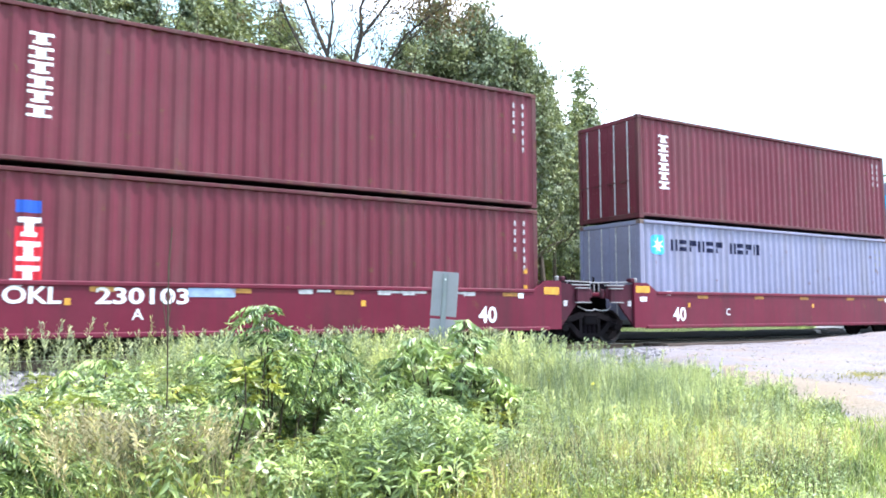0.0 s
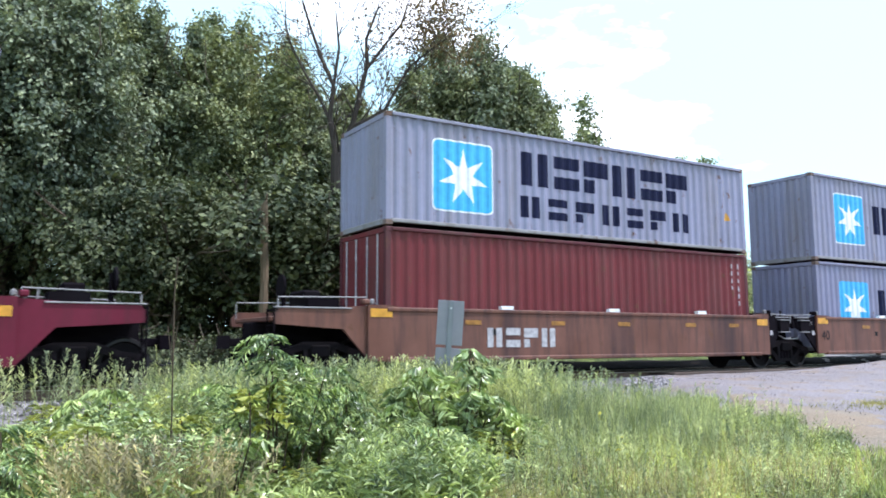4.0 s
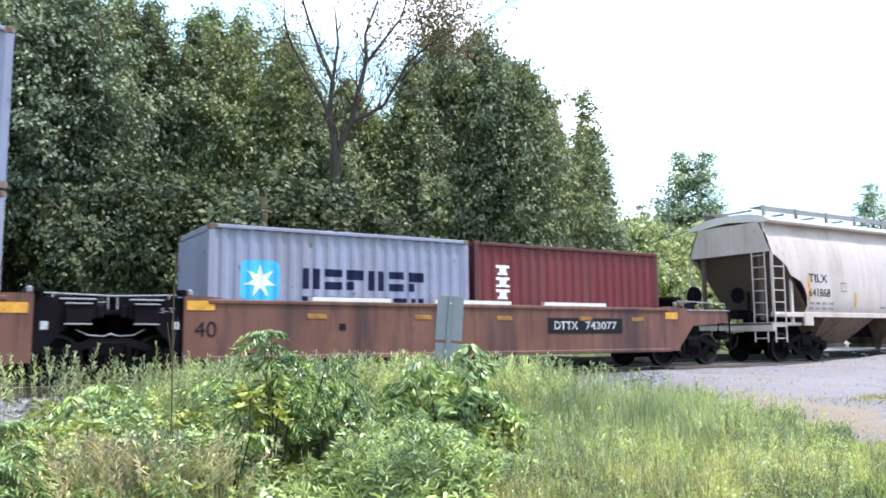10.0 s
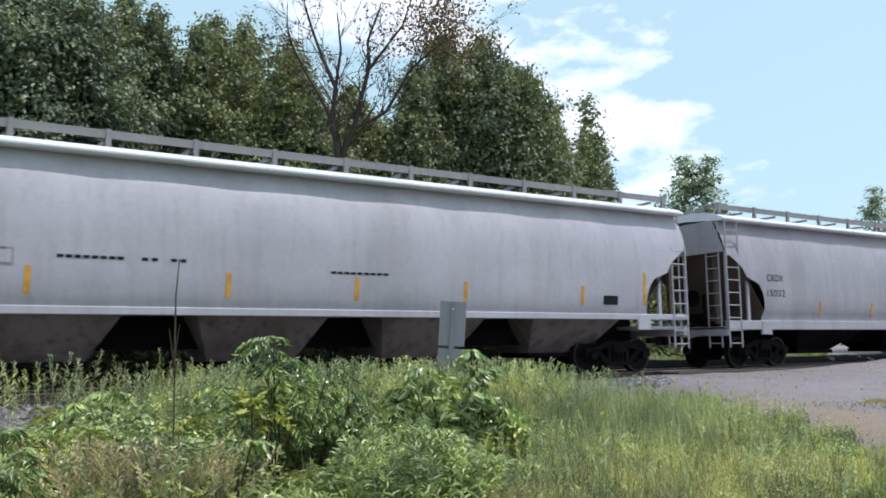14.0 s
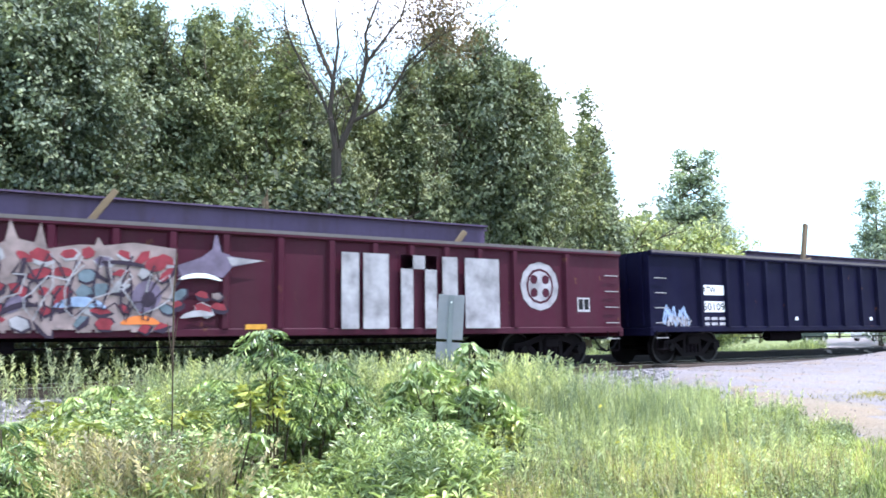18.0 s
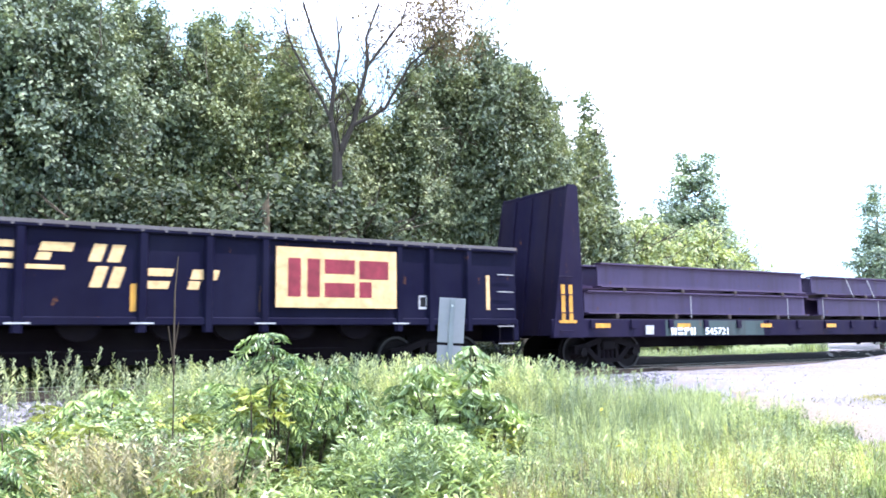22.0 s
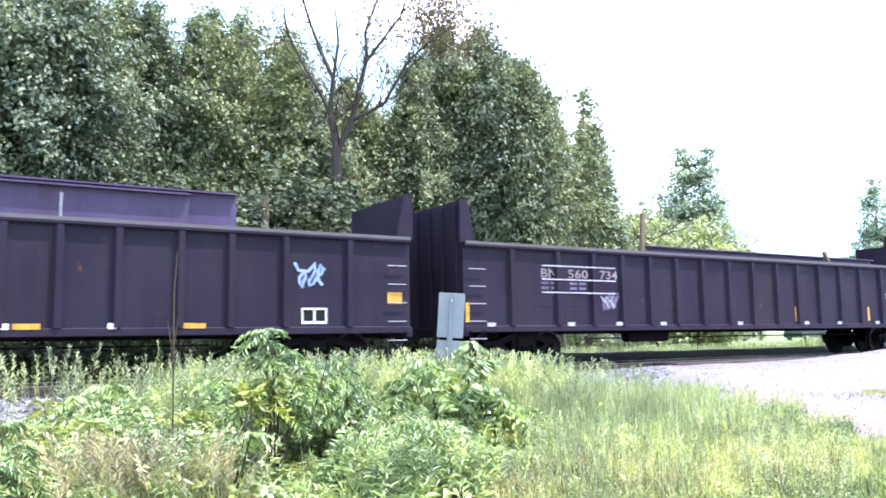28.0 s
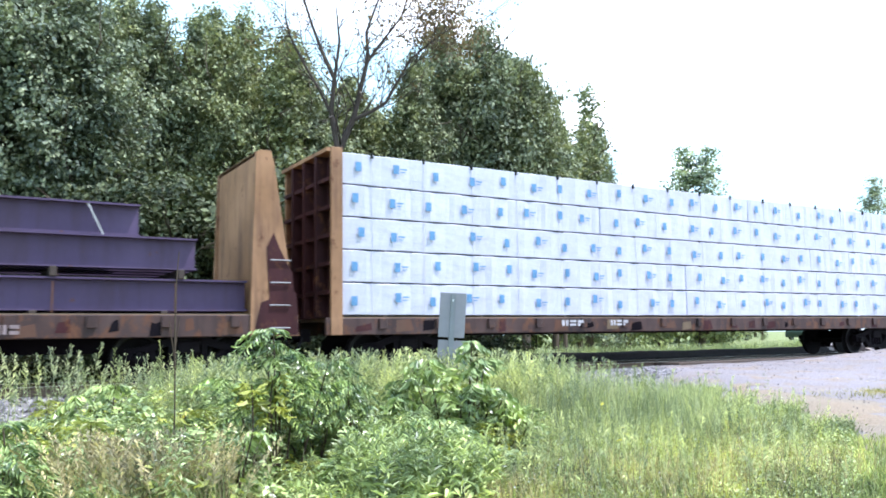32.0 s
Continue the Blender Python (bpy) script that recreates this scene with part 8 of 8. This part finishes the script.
words("BN", 2.25, 2.18, 0.22, Y_G - 0.002, "graf_d", c, 0.5, bold=0.015)
words("560", 3.1, 2.18, 0.22, Y_G - 0.002, "graf_d", c, 0.65, bold=0.015)
words("734", 4.15, 2.18, 0.22, Y_G - 0.002, "graf_d", c, 0.6, bold=0.015)
scribble(c, 4.2, 4.75, 1.35, 1.85, 3, 16, "graf_l", Y_G - 0.004, 0.045)
scribble(c, 4.2, 4.7, 1.4, 1.75, 2, 46, "graf_a", Y_G - 0.008, 0.02)
marks("lettering_bar", [rect(2.25 + 0.3 * i, 2.48 + 0.3 * i, zz, zz + 0.06) for i in (0, 1, 3, 4) for zz in (1.9, 2.02)], Y_G, "graf_l", c)
uprights(c, (0.05, 2.7, 5.9, 9.0, 12.05, 15.9, 17.9), z0=1.1, z1=1.55)
marks("chart", [rect(x, x + 0.22, 1.0, 1.09) for x in (0.6, 3.0, 4.6, 6.2, 9.3, 12.4, 14.1, 16.2)], -1.535, "dim_white", c)
marks("chart", [rect(17.2, 17.65, 1.2, 1.55)], Y_G, "white", c)
marks("lettering_bar", [rect(17.0 + 0.3 * i, 17.25 + 0.3 * i, zz, zz + 0.05) for i in range(3) for zz in (1.85, 1.96)], Y_G, "dim_white", c)
girder(332.5, -0.8, 2.62, 11.0, 0.6, 0.3, "dark steel beam just above a gondola's rim")
timber(332.1, -1.2, 2.8, 0.14, 0.1, 1.25, 0, 4, "upright timber stake in a gondola")
timber(340.6, -1.2, 2.85, 0.12, 0.1, 0.6, 0, -35, "leaning timber stake in a gondola")

def rust_patches(car, x0, step, n, seed, z0=0.85, z1=1.24):
    """Uneven patches of rust, grime and worn paint along a flat car's sill."""
    g = random.Random(seed)
    for i in range(n):
        x = x0 + i * step + g.uniform(-0.15, 0.15)
        w = g.uniform(0.12, 0.45)
        a, b = z0 + g.uniform(0, 0.1), z1 - g.uniform(0, 0.14)
        q = [(x, a), (x + w, a + g.uniform(0, 0.05)), (x + w * g.uniform(0.8, 1.1), b), (x + w * 0.5, b - g.uniform(0, 0.06)), (x + g.uniform(0, 0.06), b - g.uniform(0, 0.08))]
        marks("patch", [q], -1.385 - 0.0004 * (i % 6), g.choice(("rusty", "rust_brown", "rusty", "dark_steel", "rust_brown", "dark_steel", "wood")), car, "patch of rust and worn paint")


# left bulkhead in the rusty maroon, dark for its shaded face
c = flat_car(347.8, 20.6, "flat_brown", "bulk_tan", "rusty brown bulkhead flat car with three tiers of beams", 4.58, 1.28, "rusty")
marks("number_bar", slabs(13.3, 14.4, 0.92, 1.08, 6) + slabs(14.7, 15.6, 0.92, 1.08, 5), -1.446, "graf_d", c)
words("TPX", 4.75, 0.9, 0.18, -1.446, "graf_a", c, 0.62, bold=0.01)
words("2462", 6.0, 0.9, 0.18, -1.446, "graf_a", c, 0.85, bold=0.01)
marks("patch", [rect(8.6, 9.8, 0.95, 1.15)], -1.446, "wood", c)
rust_patches(c, 1.2, 0.75, 25, 52)
marks("patch", [[(20.0, 1.0), (20.55, 0.9), (20.45, 2.1), (20.2, 2.55), (20.05, 2.9), (19.9, 2.6)]], -1.416, "rusty", c, "dark rust stain")
marks("patch", [[(19.66, 0.86), (20.58, 0.86), (20.54, 1.7), (20.3, 1.86), (20.1, 1.62), (19.8, 1.5)]], -1.4175, "rusty", c, "dark rust stain")
for y in (-1.0, -0.33, 0.33, 1.0):
    girder(348.75 + 0.2 * (y > 0), y, 1.34, 8.9, 0.6, 0.36, "grey violet steel beam in the bottom tier of a flat car")
    girder(357.75, y, 1.34, 9.65, 0.6, 0.36, "grey violet steel beam in the bottom tier of a flat car")
    girder(349.1, y, 2.12, 17.3, 0.61, 0.36, "long grey violet steel beam in the middle tier")
for y in (-0.95, -0.2, 0.55):
    girder(348.95 if y < 0.5 else 352.2, y, 2.735, 16.4 if y < 0.5 else 10.8, 0.6, 0.36, "long grey violet steel beam in the top tier")
for i in range(8):
    timber(350.4 + i * 2.2, 0, 1.28, 0.12, 2.5, 0.06)
    timber(350.7 + i * 2.2, 0, 1.94, 0.12, 2.5, 0.18)
straps(347.8, (2.8, 5.15, 6.4, 8.5, 10.9, 13.5, 13.9, 16.9), -26, 2.72, 3.34)
straps(347.8, (5.6, 7.0, 9.5, 12.2), 0, 2.14, 2.72, "rust_brown")
straps(347.8, (4.2, 9.1, 16.1, 18.2), 0, 1.3, 1.85, "rust_brown")
straps(347.8, (5.7, 9.6, 12.3), 0, 1.55, 1.95, "graf_b")


# centre beam car with wrapped lumber
def lumber_car(s, L, label):
    car = flat_car(s, L, "flat_brown", "bulk_tan", label, 4.82, 1.22, "", True)
    part("center_beam", boxes((0.4, L - 0.4, -0.09, 0.09, 1.22, 4.6)), "bulk_tan", car)
    return car


c = lumber_car(369.0, 22.3, "tan centre beam car loaded with white wrapped lumber")
rust_patches(c, 0.6, 0.9, 24, 53, 0.85, 1.19)
marks("number_bar", slabs(6.2, 6.9, 1.0, 1.14, 3) + slabs(7.8, 8.4, 1.0, 1.14, 3), -1.446, "dim_white", c)
g = random.Random(31)
pack_me = {}


def pack(length):
    if length not in pack_me:
        bm = bbox(0, length, 0, 1.22, 0, 0.675, 0.015)
        bmesh.ops.subdivide_edges(bm, edges=[e for e in bm.edges if abs((e.verts[0].co - e.verts[1].co).x) > 1], cuts=56)
        for v in bm.verts:
            v.co.y += (0.012 * math.sin(v.co.x * 7.3 + 4 * v.co.z) + 0.008 * math.sin(v.co.x * 19.0 + 1.3)) * (v.co.y < 0.6)
            v.co.z += 0.003 * math.sin(v.co.x * 5.1)
        pack_me[length] = mesh_of("wrap", bm, "film")
    return pack_me[length]


for row in range(5):
    x, z = 369.38, 1.26 + row * 0.702
    i = 0
    while x < 390.2:
        length = min((10.4, 10.4, 16.1, 7.3, 13.2)[row] if not i else 14.0, 390.25 - x)
        for y in (-1.33, 0.11):
            p = thing("lumber_pack", "lumber pack in white plastic wrap printed with blue squares", "lumber pack", "lumber packs on the car")
            share("wrap", pack(round(length - 0.03, 2)), p, Matrix())
            if y < 0:
                n = max(2, round(length / 0.95))
                polys = []
                for k in range(n):
                    a, b = (k + 0.5) * length / n - 0.14 + g.uniform(-0.14, 0.14), 0.24 + g.uniform(-0.06, 0.08)
                    polys += [rect(a, a + 0.14, b, b + 0.2)]
                    if k % 2:
                        polys += [rect(a + 0.18, a + 0.3, b + 0.04, b + 0.06), rect(a + 0.18, a + 0.34, b + 0.1, b + 0.13)]
                marks("print", polys, -0.036, "wrap_blue", p)
                for k in range(int(length / 1.3)):
                    bx0 = 0.7 + k * 1.3
                    part("band", boxes((bx0, bx0 + 0.012, -0.027, -0.022, 0.0, 0.68)), "film", p)
                    if row == 4:
                        part("band_clip", bbox(bx0 - 0.02, bx0 + 0.03, -0.035, 0.02, 0.6, 0.72, 0.008), "black", p)
            rides(p, x, z, y)
        x += length
        i += 1
for row in range(5):
    for i in range(8):
        timber(370.4 + i * 2.5, -0.72, 1.218 + row * 0.702, 0.09, 1.2, 0.042, label="thin timber spacer between lumber packs")


# ---- what moves ----
def motions():
    for ob, s, z, y, *turn in MOVING:
        lean, yaw = turn if turn else (0, 0)
        walk(ob, [(t, pose(s - d, TRACK_Y + y, z, 0, lean, yaw)) for t, d in RUN])
    times = [t for t, d in RUN]
    gone = [d for t, d in RUN]
    for w, s, dx in WHEELS:
        t0, t1 = np.interp([s - 34, s + 3], gone, times)
        rows, turn = [], 0.0
        f0, f1 = int(t0 * FPS), int(t1 * FPS) + 1
        start = np.interp(f0 / FPS, times, gone)
        for k in range(f0, f1 + 1):
            t = k / FPS
            if not 0 <= t <= 32:
                continue
            turn = -math.degrees((np.interp(t, times, gone) - start) / R_WHEEL)
            rows.append((t, pose(dx, 0, R_WHEEL, 0, turn, 0)))
        if not rows:
            rows = [(0, pose(dx, 0, R_WHEEL))]
        if rows[0][0] > 0.02:
            rows.insert(0, (0, rows[0][1]))
        if rows[-1][0] < 31.98:
            rows.append((32, rows[-1][1]))
        walk(w, rows)


motions()
